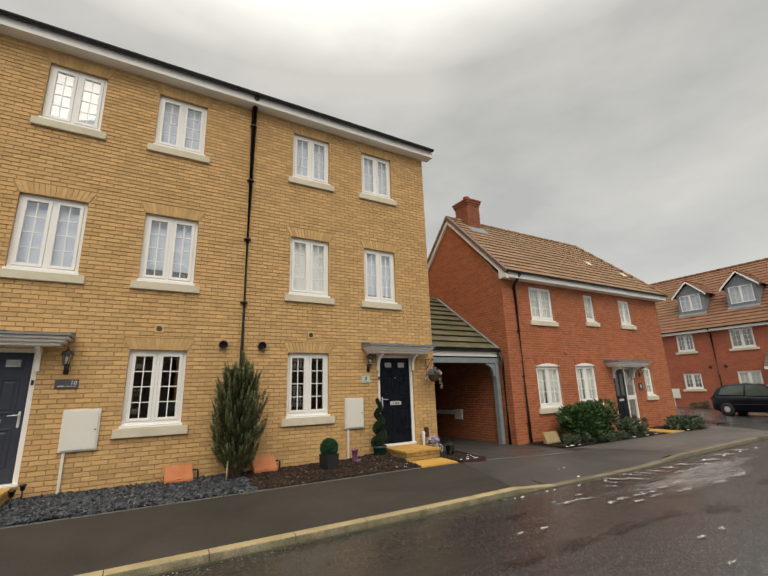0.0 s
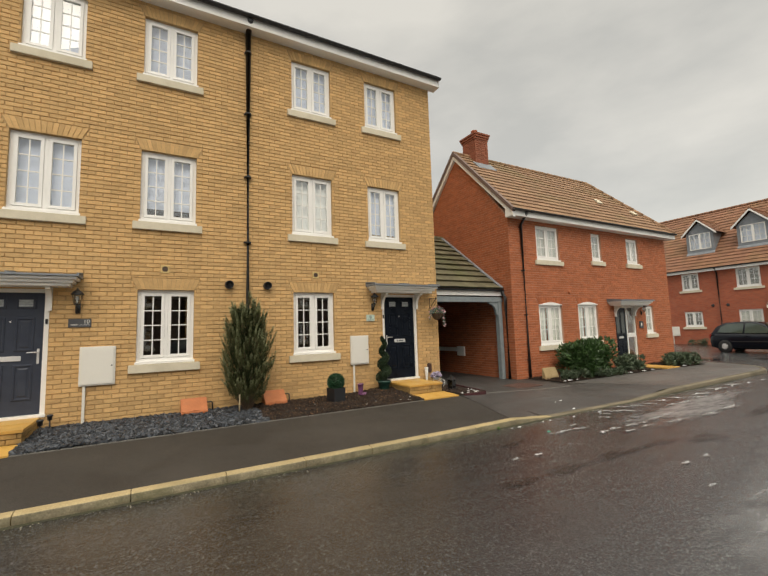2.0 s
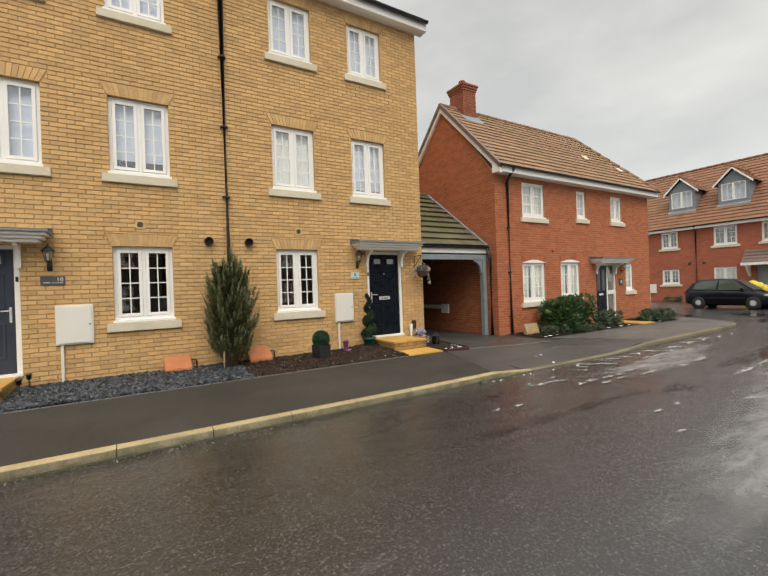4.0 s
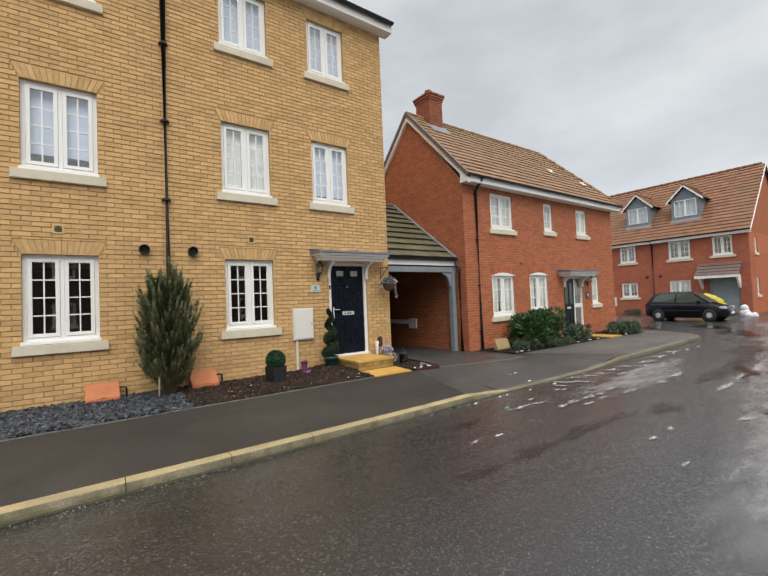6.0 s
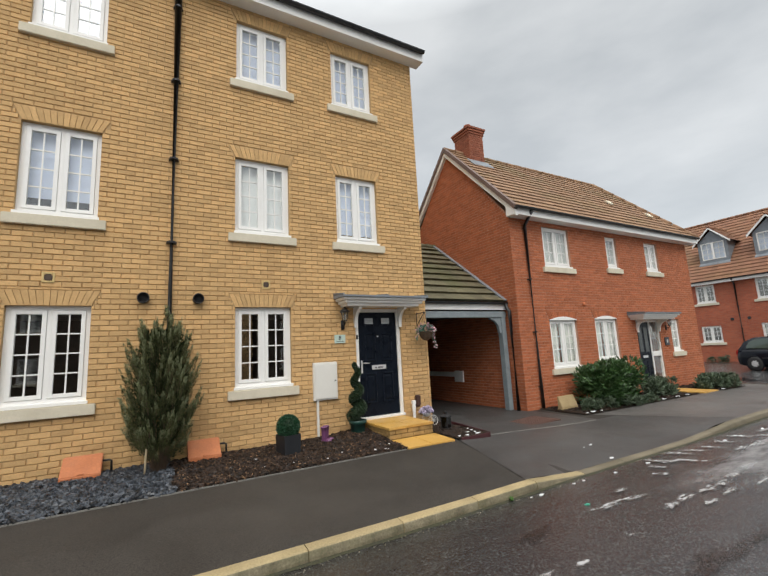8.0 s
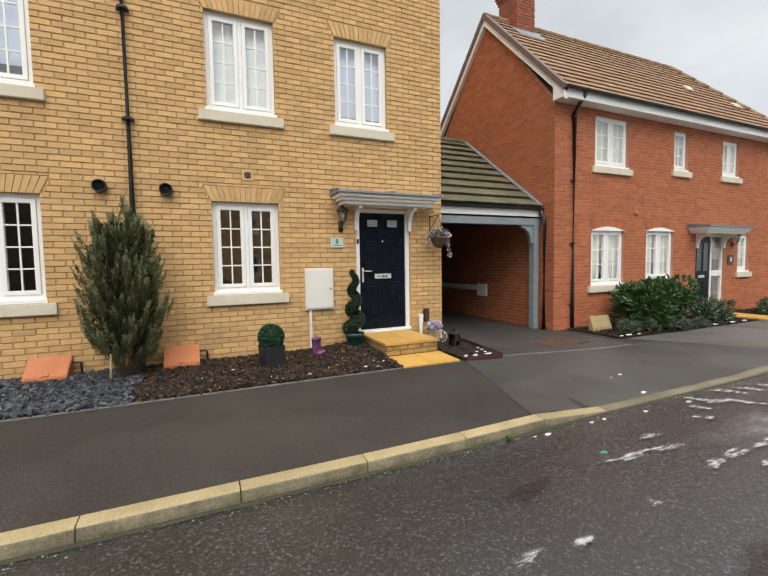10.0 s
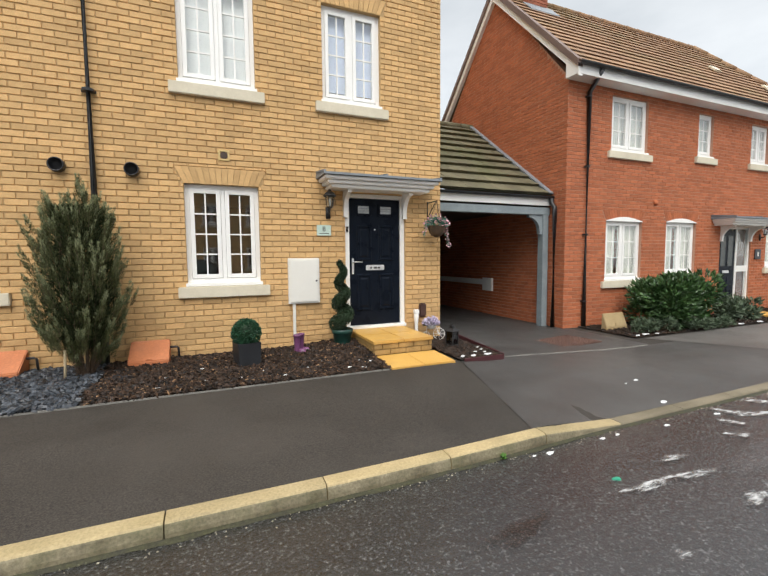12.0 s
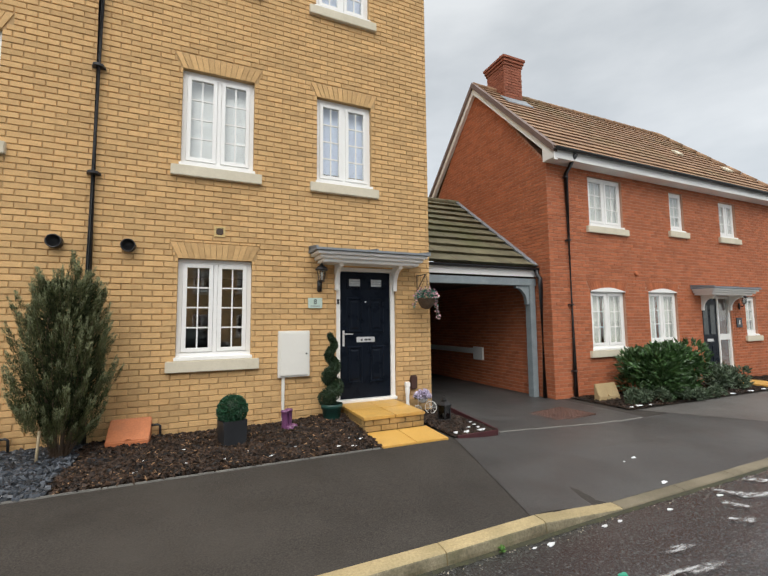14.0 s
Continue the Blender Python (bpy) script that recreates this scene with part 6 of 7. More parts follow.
tube(bm, [(0.12, 0, 0.10), (0.05, 0, 0.26), (-0.10, 0, 0.22), (-0.11, 0, 0.065)], 0.006, 6)
tube(bm, [(0.05, 0, 0.26), (0.09, 0, 0.36), (0.04, 0.05, 0.38)], 0.006, 6)
part("frame", bm, UPVC, bp_, "white wire frame", True)
bm = bmesh.new()
lathe(bm, [(0.05, 0.18), (0.075, 0.20), (0.085, 0.28), (0.08, 0.285), (0.0, 0.26)], -0.02, 0, 0, 14)
part("pot", bm, UPVC, bp_, "", True)
v, f = leaves(520, tuft((-0.02, 0, 0.28), 0.15, 0.14, 0.3), 0.036, random.Random(9), slim=0.9)
raw_part("blossoms", v, f, LILAC, bp_, "lilac and white blossoms", "stuff")
v, f = leaves(120, tuft((-0.02, 0, 0.27), 0.14, 0.08, 0.6), 0.04, random.Random(10), slim=0.5)
raw_part("greenery", v, f, LOWLEAF, bp_, "", "stuff")
bp_.scale = (0.86, 0.86, 0.92)

# white garden post ornament, brown wall box and lantern
og = thing("garden_ornament", pose(6.02, 8.84, 0.05), "slim white painted garden ornament beside the step", "ornament")
bm = bmesh.new()
lathe(bm, [(0.075, 0), (0.08, 0.04), (0.05, 0.09), (0.045, 0.14), (0.03, 0.17), (0.036, 0.30), (0.05, 0.42), (0.04, 0.47), (0.0, 0.48)], 0, 0, 0, 16)
part("figure", bm, UPVC, og, "", True)
box_part("cap", (-0.045, -0.045, 0.46, 0.045, 0.045, 0.54), UPVC, og, "", 0.01)
og.scale = (0.8, 0.8, 0.88)
wb = thing("wall_box", pose(6.175, FY - 0.013, 0.39), "dark brown plastic box fixed low on buff brick", "wall box")
box_part("body", (-0.062, -0.06, 0.0, 0.062, 0.0, 0.22), surface("brown_plastic", (0.06, 0.028, 0.022), (0.085, 0.04, 0.03), 6, 60, (0.4, 0.6), 0.05), wb, "", 0.02)
ln = thing("garden_lantern", pose(6.31, 8.26, 0.045, 0, 0, 20), "black metal candle lantern standing on bark", "lantern")
box_part("base", (-0.085, -0.085, 0, 0.085, 0.085, 0.02), IRON, ln, "", 0.004)
for sx in (-0.075, 0.075):
    for sy in (-0.075, 0.075):
        box_part("post", (sx - 0.008, sy - 0.008, 0.02, sx + 0.008, sy + 0.008, 0.22), IRON, ln)
for q in ((-0.067, -0.074, 0.067, -0.07), (-0.067, 0.07, 0.067, 0.074), (-0.074, -0.067, -0.07, 0.067), (0.07, -0.067, 0.074, 0.067)):
    box_part("pane", (q[0], q[1], 0.02, q[2], q[3], 0.22), SMOKEGLASS, ln).visible_shadow = False
bm = bmesh.new()
lathe(bm, [(0.13, 0.22), (0.13, 0.232), (0.06, 0.27), (0.045, 0.272), (0.045, 0.30), (0.06, 0.305), (0.0, 0.325)], 0, 0, 0, 4)
bmesh.ops.rotate(bm, verts=bm.verts, matrix=Matrix.Rotation(math.pi / 4, 3, "Z"))
part("roof", bm, IRON, ln, "stepped black roof")
bm = bmesh.new()
tube(bm, [(0.035 * math.cos(a), 0, 0.335 + 0.03 * math.sin(a)) for a in [math.tau * k / 12 for k in range(13)]], 0.004, 5)
part("ring", bm, IRON, ln, "", True)
bm = bmesh.new()
lathe(bm, [(0.03, 0.02), (0.03, 0.10), (0.004, 0.105), (0.003, 0.118)], 0, 0, 0, 12)
part("candle", bm, CREAM, ln, "unlit cream candle", True)
ln.scale = (0.82, 0.82, 0.95)
for i, (sx, sy) in enumerate(((-1.16, 8.35), (-1.12, 8.78))):
    gl = thing("garden_light", pose(sx, sy, 0.05), "short black stake light in slate chippings", "garden light", "stake lights")
    bm = bmesh.new()
    tube(bm, [(0, 0, -0.02), (0, 0, 0.18)], 0.011, 8)
    part("stake", bm, BLACKP, gl, "", True)
    bm = bmesh.new()
    lathe(bm, [(0.03, 0.18), (0.034, 0.235), (0.045, 0.24), (0.04, 0.262), (0.0, 0.27)], 0, 0, 0, 14)
    part("lamp_head", bm, BLACKP, gl, "", True)
# flat stones lying where the chippings meet
for sx, sy, r in ((1.42, 8.05, 0.15), (2.12, 8.22, 0.12)):
    bm = bmesh.new()
    prism(bm, [(r * math.cos(a) * (1 + 0.15 * math.sin(3 * a + sx)), 0.65 * r * math.sin(a)) for a in [math.tau * k / 11 for k in range(11)]], "z", 0, 0.025)
    ob = tagged(new("flat_stone", finish("flat_stone", bm, SLATE)), "flat grey slate stone lying on the chippings", "stone", "flat stones")
    ob.matrix_basis = pose(sx, sy, bed_z(sx, sy) + 0.004, 4, 2)

# ---- planting before the red house ----
bed("front_bed", 9.95, 14.95, SOIL, BARK, 2500, 0.05, 0.28, "dark planted bed along the red brick wall", "bark_chippings", lambda x, y: -0.115 + 0.02 * noise.noise(Vector((x * 2, y * 2, 1))), 8.05, 9.31)
bed("front_bed", 15.95, 17.4, SOIL, BARK, 700, 0.05, 0.28, "dark planted bed beyond the entrance path", "bark_chippings", lambda x, y: -0.115 + 0.02 * noise.noise(Vector((x * 2, y * 2, 1))), 7.9, 9.31)
for i in range(2):
    for j in range(3):
        bm = bmesh.new()
        box(bm, 0, 0, 0, 0.40, 0.44, 0.05, 0.005)
        ob = tagged(new("paving_slab", finish("paving_slab", bm, BUFFSLAB)), "buff paving slab leading to the red house door", "paving slab", "entrance path slabs")
        ob.matrix_basis = pose(15.06 + 0.41 * i, 7.98 + 0.45 * j, -0.145)


def hedge(name, x, y, z, rx, ry, h, count, size, mat, label, seed, slim=0.42, low=0.0):
    t = thing(name, pose(x, y, z), label, "shrub")
    rng = random.Random(seed)
    lumps = [(rng.uniform(-0.78, 0.78) * rx, rng.uniform(-0.6, 0.6) * ry, rng.uniform(0.2, 0.72) * h, rng.uniform(0.22, 0.36) * min(h, 1.1)) for _ in range(max(9, int(rx * 22)))]

    def place(r):
        cx, cy, cz, rad = lumps[r.randrange(len(lumps))]
        d = Vector([r.gauss(0, 1) for _ in range(3)]).normalized()
        p = Vector((cx, cy, cz)) + d * rad * r.uniform(0.7, 1.05)
        p.z = max(0.02, min(p.z, h * (1.0 + 0.05 * math.sin(cx * 5))))
        return p, d + Vector((0, 0, 0.55))
    v, f = leaves(count, place, size, rng, slim=slim)
    raw_part("foliage", v, f, mat, t, "glossy overlapping leaves", "stuff")
    bm = bmesh.new()
    for cx, cy, cz, rad in lumps[::2]:
        tube(bm, [(cx * 0.35, cy * 0.35, -0.02), (cx * 0.7, cy * 0.7, cz * 0.5), (cx, cy, cz)], 0.012, 5, 0.004)
    part("branches", bm, TWIG, t, "", True)["kind"] = "stuff"
    return t


hedge("laurel_bush", 11.95, 8.62, -0.12, 1.02, 0.52, 1.05, 10500, 0.115, LEAF, "dense glossy dark green laurel against red brick", 21)
hedge("low_shrub", 10.85, 8.35, -0.12, 0.55, 0.3, 0.24, 1500, 0.07, LOWLEAF, "low spreading grey-green ground cover", 22)
hedge("low_shrub", 13.9, 8.6, -0.12, 0.75, 0.5, 0.5, 2600, 0.10, LOWLEAF, "low grey-green shrub beside the entrance path", 23)
hedge("low_shrub", 16.65, 8.3, -0.12, 1.15, 0.5, 0.40, 3200, 0.10, LOWLEAF, "low spreading shrub beyond the entrance path", 24)
hedge("low_shrub", 12.3, 8.12, -0.12, 1.0, 0.2, 0.22, 1600, 0.07, LOWLEAF, "low fringe of ground cover under the laurel", 25)

# ---- ground details ----
mh = thing("manhole_cover", pose(8.55, 8.30, pave_z(8.55, 8.3) - 0.016, 0, 0, 8), "rusty square chequered manhole cover in the drive", "manhole cover")
for v_, dims in (("rim", (-0.42, -0.36, 0.0, 0.42, 0.36, 0.028)), ("plate", (-0.38, -0.32, 0.026, 0.38, 0.32, 0.034))):
    box_part(v_, dims, RUST, mh, "", 0.003)
verts, faces = [], []
for i in range(12):
    for j in range(10):
        cx, cy = -0.345 + i * 0.0627, -0.285 + j * 0.0633
        k = len(verts)
        for zz, s in ((0.034, 0.024), (0.042, 0.018)):
            verts += [(cx - s, cy - s, zz), (cx + s, cy - s, zz), (cx + s, cy + s, zz), (cx - s, cy + s, zz)]
        faces += [(k + 4, k + 5, k + 6, k + 7)] + [(k + a, k + (a + 1) % 4, k + 4 + (a + 1) % 4, k + 4 + a) for a in range(4)]
raw_part("studs", verts, faces, RUST, mh, "", "stuff")
mh.scale = (1.25, 0.92, 1.0)


def blotch(bm, x, y, z, rx, ry, rot, rng, h=0.006):
    x, y = along(x, y) if y < 7 else (x, y)
    n = 18
    ph, ph2 = rng.uniform(0, 6), rng.uniform(0, 6)
    c, s = math.cos(radians(rot)), math.sin(radians(rot))
    ring = []
    for k in range(n):
        a = math.tau * k / n
        q = 1 + 0.16 * math.sin(3 * a + ph) + 0.10 * math.sin(5 * a + ph2) + rng.uniform(-0.06, 0.06)
        px, py = rx * q * math.cos(a), ry * q * math.sin(a)
        ring.append((x + px * c - py * s, y + px * s + py * c))
    base = rng.uniform(0.0006, 0.004)
    h = h + base
    lo = [bm.verts.new((px, py, z(px, py) + base)) for px, py in ring]
    hi = [bm.verts.new((x + (px - x) * 0.8, y + (py - y) * 0.8, z(px, py) + h)) for px, py in ring]
    mid = bm.verts.new((x, y, z(x, y) + h))
    for k in range(n):
        j = (k + 1) % n
        bm.faces.new((hi[k], hi[j], mid))
        bm.faces.new((lo[k], lo[j], hi[j], hi[k]))


rng = random.Random(77)


def along(x, y):
    return 2.2 + (x - 2.2) * 1.055, 2.4 + (y - 2.4) * 1.055


MARKS = [(5.75, 4.88, 0.24, 0.035, 0), (6.15, 4.84, 0.18, 0.04, -5), (6.24, 5.06, 0.16, 0.03, -4), (6.2, 4.52, 0.14, 0.04, 5), (6.54, 4.55, 0.16, 0.05, 3), (7.0, 4.55, 0.2, 0.05, 2), (7.35, 4.55, 0.16, 0.05, 2), (7.8, 4.62, 0.22, 0.05, 8), (8.35, 4.67, 0.25, 0.05, 5)]
MARKS += [(6.59, 4.35, 0.14, 0.03, 2), (7.13, 4.39, 0.2, 0.03, 3), (7.88, 4.33, 0.25, 0.04, 0), (8.96, 4.28, 0.22, 0.07, 2), (9.87, 4.35, 0.3, 0.07, 4), (4.14, 4.35, 0.10, 0.035, 12), (4.52, 4.32, 0.10, 0.025, 5), (5.25, 4.38, 0.06, 0.02, 0)]
MARKS += [(7.2, 2.72, 0.2, 0.04, -20), (5.63, 3.16, 0.1, 0.02, 0), (6.12, 3.16, 0.12, 0.02, 10), (5.09, 2.69, 0.1, 0.02, 0), (11.3, 3.5, 1.2, 0.08, 6), (13.7, 3.9, 1.3, 0.1, 6), (9.2, 3.45, 0.5, 0.06, 2), (10.4, 3.5, 0.5, 0.07, 4)]
KERBMARKS = [(7.17, 5.11, 0.12, 0.03, -30), (7.73, 5.45, 0.2, 0.04, -45), (7.9, 5.34, 0.25, 0.035, -12), (8.38, 5.5, 0.2, 0.04, -45), (8.72, 5.45, 0.18, 0.04, -45), (9.34, 5.11, 0.2, 0.03, 0), (9.79, 5.07, 0.3, 0.04, 0), (8.1, 5.2, 0.2, 0.035, -50), (9.1, 5.4, 0.2, 0.04, -50)]
KERBMARKS += [(9.6, 5.45, 0.18, 0.04, -50), (10.2, 5.45, 0.2, 0.05, -50), (11.2, 5.35, 0.35, 0.06, -10), (10.6, 5.2, 0.25, 0.05, -30), (12.2, 5.5, 0.3, 0.07, -20), (13.2, 5.55, 0.3, 0.08, -20), (7.45, 5.3, 0.12, 0.03, -50)]


def feathered(name, material, marks, label, category, height):
    """Thin films on the road; their cover fades out towards the rim."""
    verts, faces, fade = [], [], []
    for i, (x, y, a, b, r) in enumerate(marks):
        c, s = math.cos(radians(r)), math.sin(radians(r))
        k, n, rings = len(verts), 28, 3 if a < 0.4 else 14
        for q in [m / (rings - 1) for m in range(rings)]:
            fd = 1 - 0.3 * q if q <= 0.5 else 1.7 * (1 - q)
            for j in range(n):
                t = math.tau * j / n
                w = q * (1 + 0.18 * math.sin(3 * t + i) + 0.12 * math.sin(5 * t + 2 * i))
                px, py = a * w * math.cos(t), b * w * math.sin(t)
                gx, gy = x + px * c - py * s, y + px * s + py * c
                verts.append((gx, gy, road_z(gx, gy) + height + 0.0004 * (i % 9)))
                fade.append(fd)
        for ring in range(rings - 1):
            for j in range(n):
                p, q = k + ring * n + j, k + ring * n + (j + 1) % n
                faces.append((p, q, q + n, p + n))
    me = bpy.data.meshes.new(name)
    me.from_pydata(verts, [], faces)
    me.attributes.new("fade", "FLOAT", "POINT").data.foreach_set("value", fade)
    me.materials.append(material)
    return tagged(new(name, me), label, category, "", "stuff")


def film_material(name, colour, scale, stretch, cut, rough, most=0.85, soft=0.14):
    m, n, l, p = nodes(name)
    p.inputs["Base Color"].default_value = (*colour, 1)
    p.inputs["Roughness"].default_value = rough
    at = n.new("ShaderNodeAttribute")
    at.attribute_name = "fade"
    nz = noise_node(n, l, scale, 6, 0.68, stretch)
    ad = n.new("ShaderNodeMath")
    ad.operation = "MULTIPLY_ADD"
    l.new(at.outputs["Fac"], ad.inputs[0])
    ad.inputs[1].default_value = 0.30
    l.new(nz.outputs[0], ad.inputs[2])
    mr = n.new("ShaderNodeMapRange")
    for i, v in enumerate((cut, cut + soft, 0.0, most)):
        mr.inputs[1 + i].default_value = v
    l.new(ad.outputs[0], mr.inputs[0])
    rim = n.new("ShaderNodeMapRange")
    for i, v in enumerate((0.0, 0.55, 0.0, 1.0)):
        rim.inputs[1 + i].default_value = v
    l.new(at.outputs["Fac"], rim.inputs[0])
    both = n.new("ShaderNodeMath")
    both.operation = "MULTIPLY"
    l.new(mr.outputs[0], both.inputs[0])
    l.new(rim.outputs[0], both.inputs[1])
    l.new(both.outputs[0], p.inputs["Alpha"])
    return m


WORN = film_material("worn_white_film", (0.50, 0.50, 0.495), 15.0, (0.5, 1.8, 1), 0.64, 0.6, 0.85, 0.3)
RUSTFILM = film_material("rusty_stain_film", (0.032, 0.018, 0.013), 6.0, (0.8, 2.2, 1), 0.58, 0.4, 0.7, 0.34)
WETFILM = film_material("standing_water_film", (0.018, 0.018, 0.019), 2.5, (0.6, 1.6, 1), 0.66, 0.05)
feathered("worn_markings", WORN, [(x, y, a * 1.4, b * 1.15 + 0.016, r) for x, y, a, b, r in MARKS] + [(x, y, a * 1.4, b * 1.6 + 0.02, r) for x, y, a, b, r in KERBMARKS], "worn whitish streaks of salt and old paint on the road", "road marking", 0.0150)
# pale patches that put the wet road's sky sheen into the colour
SHEENFILM = film_material("road_sheen_film", (0.27, 0.27, 0.272), 2.6, (0.6, 2.0, 1), 0.42, 0.4, 0.85, 0.5)
sheen_bsdf = SHEENFILM.node_tree.nodes["Principled BSDF"]
sheen_bsdf.inputs["Coat Weight"].default_value, sheen_bsdf.inputs["Coat Roughness"].default_value, sheen_bsdf.inputs["Coat IOR"].default_value = 1.0, 0.3, 1.6
feathered("painted_road_sheen", SHEENFILM, [(8.0, 2.1, 4.6, 1.2, 8), (12.5, 3.0, 4.8, 1.1, 7), (6.2, 0.6, 3.4, 1.0, 10), (17.0, 3.9, 4.5, 1.3, 10), (10.5, 0.2, 6.0, 1.5, 6), (22.0, 4.4, 4.5, 1.7, 10), (16.0, 1.0, 6.0, 1.6, 5), (9.5, 4.75, 3.0, 0.5, 5)], "pale film painting the sky's sheen onto the asphalt", "salt residue", 0.0110)
feathered("rusty_stains", RUSTFILM, [(4.62, 4.85, 0.3, 0.1, 10), (3.66, 3.8, 0.4, 0.1, -5), (4.45, 3.81, 0.45, 0.12, 2), (5.4, 3.81, 0.65, 0.12, 0), (6.26, 3.78, 0.5, 0.1, -5), (7.1, 3.55, 0.45, 0.22, 0), (10.4, 3.87, 1.3, 0.24, 3), (12.8, 3.96, 1.6, 0.32, 4), (14.8, 4.3, 2.2, 0.55, 12), (17.0, 4.9, 1.5, 0.5, 15), (8.2, 4.95, 0.6, 0.1, 4)], "brownish rusty stains on wet asphalt", "stain", 0.0150)
feathered("wet_patches", WETFILM, [(9.5, 2.6, 1.6, 0.5, 15), (13.0, 2.4, 2.2, 0.6, 12), (16.0, 3.4, 2.0, 0.6, 10), (19.5, 5.6, 2.2, 0.7, 25), (22.0, 7.2, 1.6, 0.8, 40), (7.2, 2.2, 1.2, 0.35, 30), (11.0, 3.6, 1.4, 0.3, 15), (19.5, 2.5, 2.5, 0.8, 10), (20.5, 9.5, 1.2, 1.6, 10)], "shallow standing water on the road", "puddle", 0.0180)
# damp dirt and moss along the foot of the kerb
verts, faces = [], []
for i, x in enumerate(steps(-12, 14.2, 420)):
    w = 0.030 + 0.022 * noise.noise(Vector((x * 4, 0, 0))) + 0.012 * noise.noise(Vector((x * 17, 3, 0)))
    verts += [(x, ky(x) - max(0.006, w), road_z(x, 0) + 0.002), (x, ky(x) + 0.003, road_z(x, 0) + 0.014)]
    if i:
        faces.append((2 * i - 2, 2 * i, 2 * i + 1, 2 * i - 1))
me = bpy.data.meshes.new("gutter_dirt")
me.from_pydata(verts, [], faces)
me.materials.append(surface("mossy_dirt", (0.022, 0.020, 0.010), (0.050, 0.048, 0.020), 12, 60, (0.7, 0.9), 0.6, 0.01, grain=0.4))
tagged(new("gutter_dirt", me), "dark mossy dirt along the foot of the kerb", "dirt", "", "stuff")
bm = bmesh.new()
for x, y, r in ((5.30, 5.33, 0.065), (5.16, 5.34, 0.03), (5.86, 5.35, 0.05), (6.04, 5.36, 0.045), (6.6, 5.33, 0.05), (7.3, 5.33, 0.06), (9.4, 5.32, 0.07), (9.9, 5.3, 0.06), (10.7, 5.3, 0.09), (11.6, 5.3, 0.1), (12.4, 5.3, 0.08), (13.3, 5.3, 0.1), (14.1, 5.3, 0.08)):
    blotch(bm, x, y, road_z, r * 0.6, r * 0.3, rng.uniform(-20, 20), rng, 0.005)
for x, y, r in ((7.34, 6.15, 0.06), (7.06, 5.66, 0.07), (7.12, 6.1, 0.03)):
    blotch(bm, x, y, lambda px, py: pave_z(px, py) + 0.006, r * 0.7, r * 0.28, 10, rng, 0.006)
for x, y, r in ((10.35, 8.15, 0.12), (10.6, 8.1, 0.09), (10.1, 8.12, 0.08), (13.2, 8.1, 0.12), (13.9, 8.1, 0.14), (14.4, 8.1, 0.12), (16.2, 8.0, 0.14)):
    blotch(bm, x, y, lambda px, py: -0.10, r * 0.7, r * 0.35, 10, rng, 0.008)
for x, y, r in ((6.2, 7.56, 0.10), (6.42, 7.55, 0.11), (6.05, 7.58, 0.08), (6.33, 7.7, 0.05), (6.48, 7.78, 0.06), (4.55, 7.64, 0.07), (4.7, 7.6, 0.06), (3.35, 7.72, 0.06), (3.8, 7.66, 0.07), (3.0, 7.8, 0.05), (2.55, 7.7, 0.05), (4.3, 8.0, 0.05), (2.95, 8.2, 0.04), (6.45, 7.66, 0.06), (6.5, 7.9, 0.05), (4.72, 7.82, 0.04), (4.85, 7.78, 0.05), (3.6, 7.9, 0.04), (4.1, 7.85, 0.03), (2.6, 8.0, 0.03)):
    blotch(bm, x, y, lambda px, py: bed_z(px, py) + 0.022, r * 0.6, r * 0.3, rng.uniform(-25, 45), rng, 0.004)
tagged(new("slush_remnants", finish("slush_remnants", bm, SNOW)), "scattered remnants of melting white slush", "slush", "", "stuff")
bm = bmesh.new()
blotch(bm, 5.43, 4.89, road_z, 0.034, 0.018, -10, rng, 0.008)
tagged(new("litter_scrap", finish("litter_scrap", bm, surface("green_plastic", (0.02, 0.24, 0.15), (0.03, 0.32, 0.20), 9, 60, (0.35, 0.5), 0.1, grain=0.05))), "crumpled scrap of bright green plastic on the road", "litter")
sprig = thing("moss_tuft", pose(5.08, ky(5.08) - 0.022, road_z(5.08, 0) + 0.004), "tiny green weed growing at the foot of the kerb", "weed")
verts, faces = [], []
for k in range(16):
    a, l_, hh = k * 2.4, 0.022 + 0.014 * rng.random(), 0.012 + 0.03 * rng.random()
    c, s = math.cos(a), math.sin(a)
    q = len(verts)
    verts += [(0, 0, 0), (l_ * 0.6 * c - 0.008 * s, l_ * 0.6 * s + 0.008 * c, hh), (l_ * c, l_ * s, hh * 0.8), (l_ * 0.6 * c + 0.008 * s, l_ * 0.6 * s - 0.008 * c, hh)]
    faces.append((q, q + 1, q + 2, q + 3))
raw_part("leaves", verts, faces, surface("weed_leaf", (0.06, 0.16, 0.02), (0.11, 0.24, 0.04), 9, 60, (0.5, 0.7), 0.1), sprig, "", "stuff")
verts, faces = [], []
for _ in range(520):
    x = rng.uniform(-1.5, 13)
    y = ky(x) - abs(rng.gauss(0, 0.045)) - 0.008
    s = rng.uniform(0.003, 0.009)
    a = rng.uniform(0, 6.28)
    k = len(verts)
    z = road_z(x, y)
    verts += [(x + s * math.cos(a + i * 1.57), y + s * math.sin(a + i * 1.57), z) for i in range(4)] + [(x, y, z + s * 0.8)]
    faces += [(k + i, k + (i + 1) % 4, k + 4) for i in range(4)]
me = bpy.data.meshes.new("gutter_debris")
me.from_pydata(verts, [], faces)
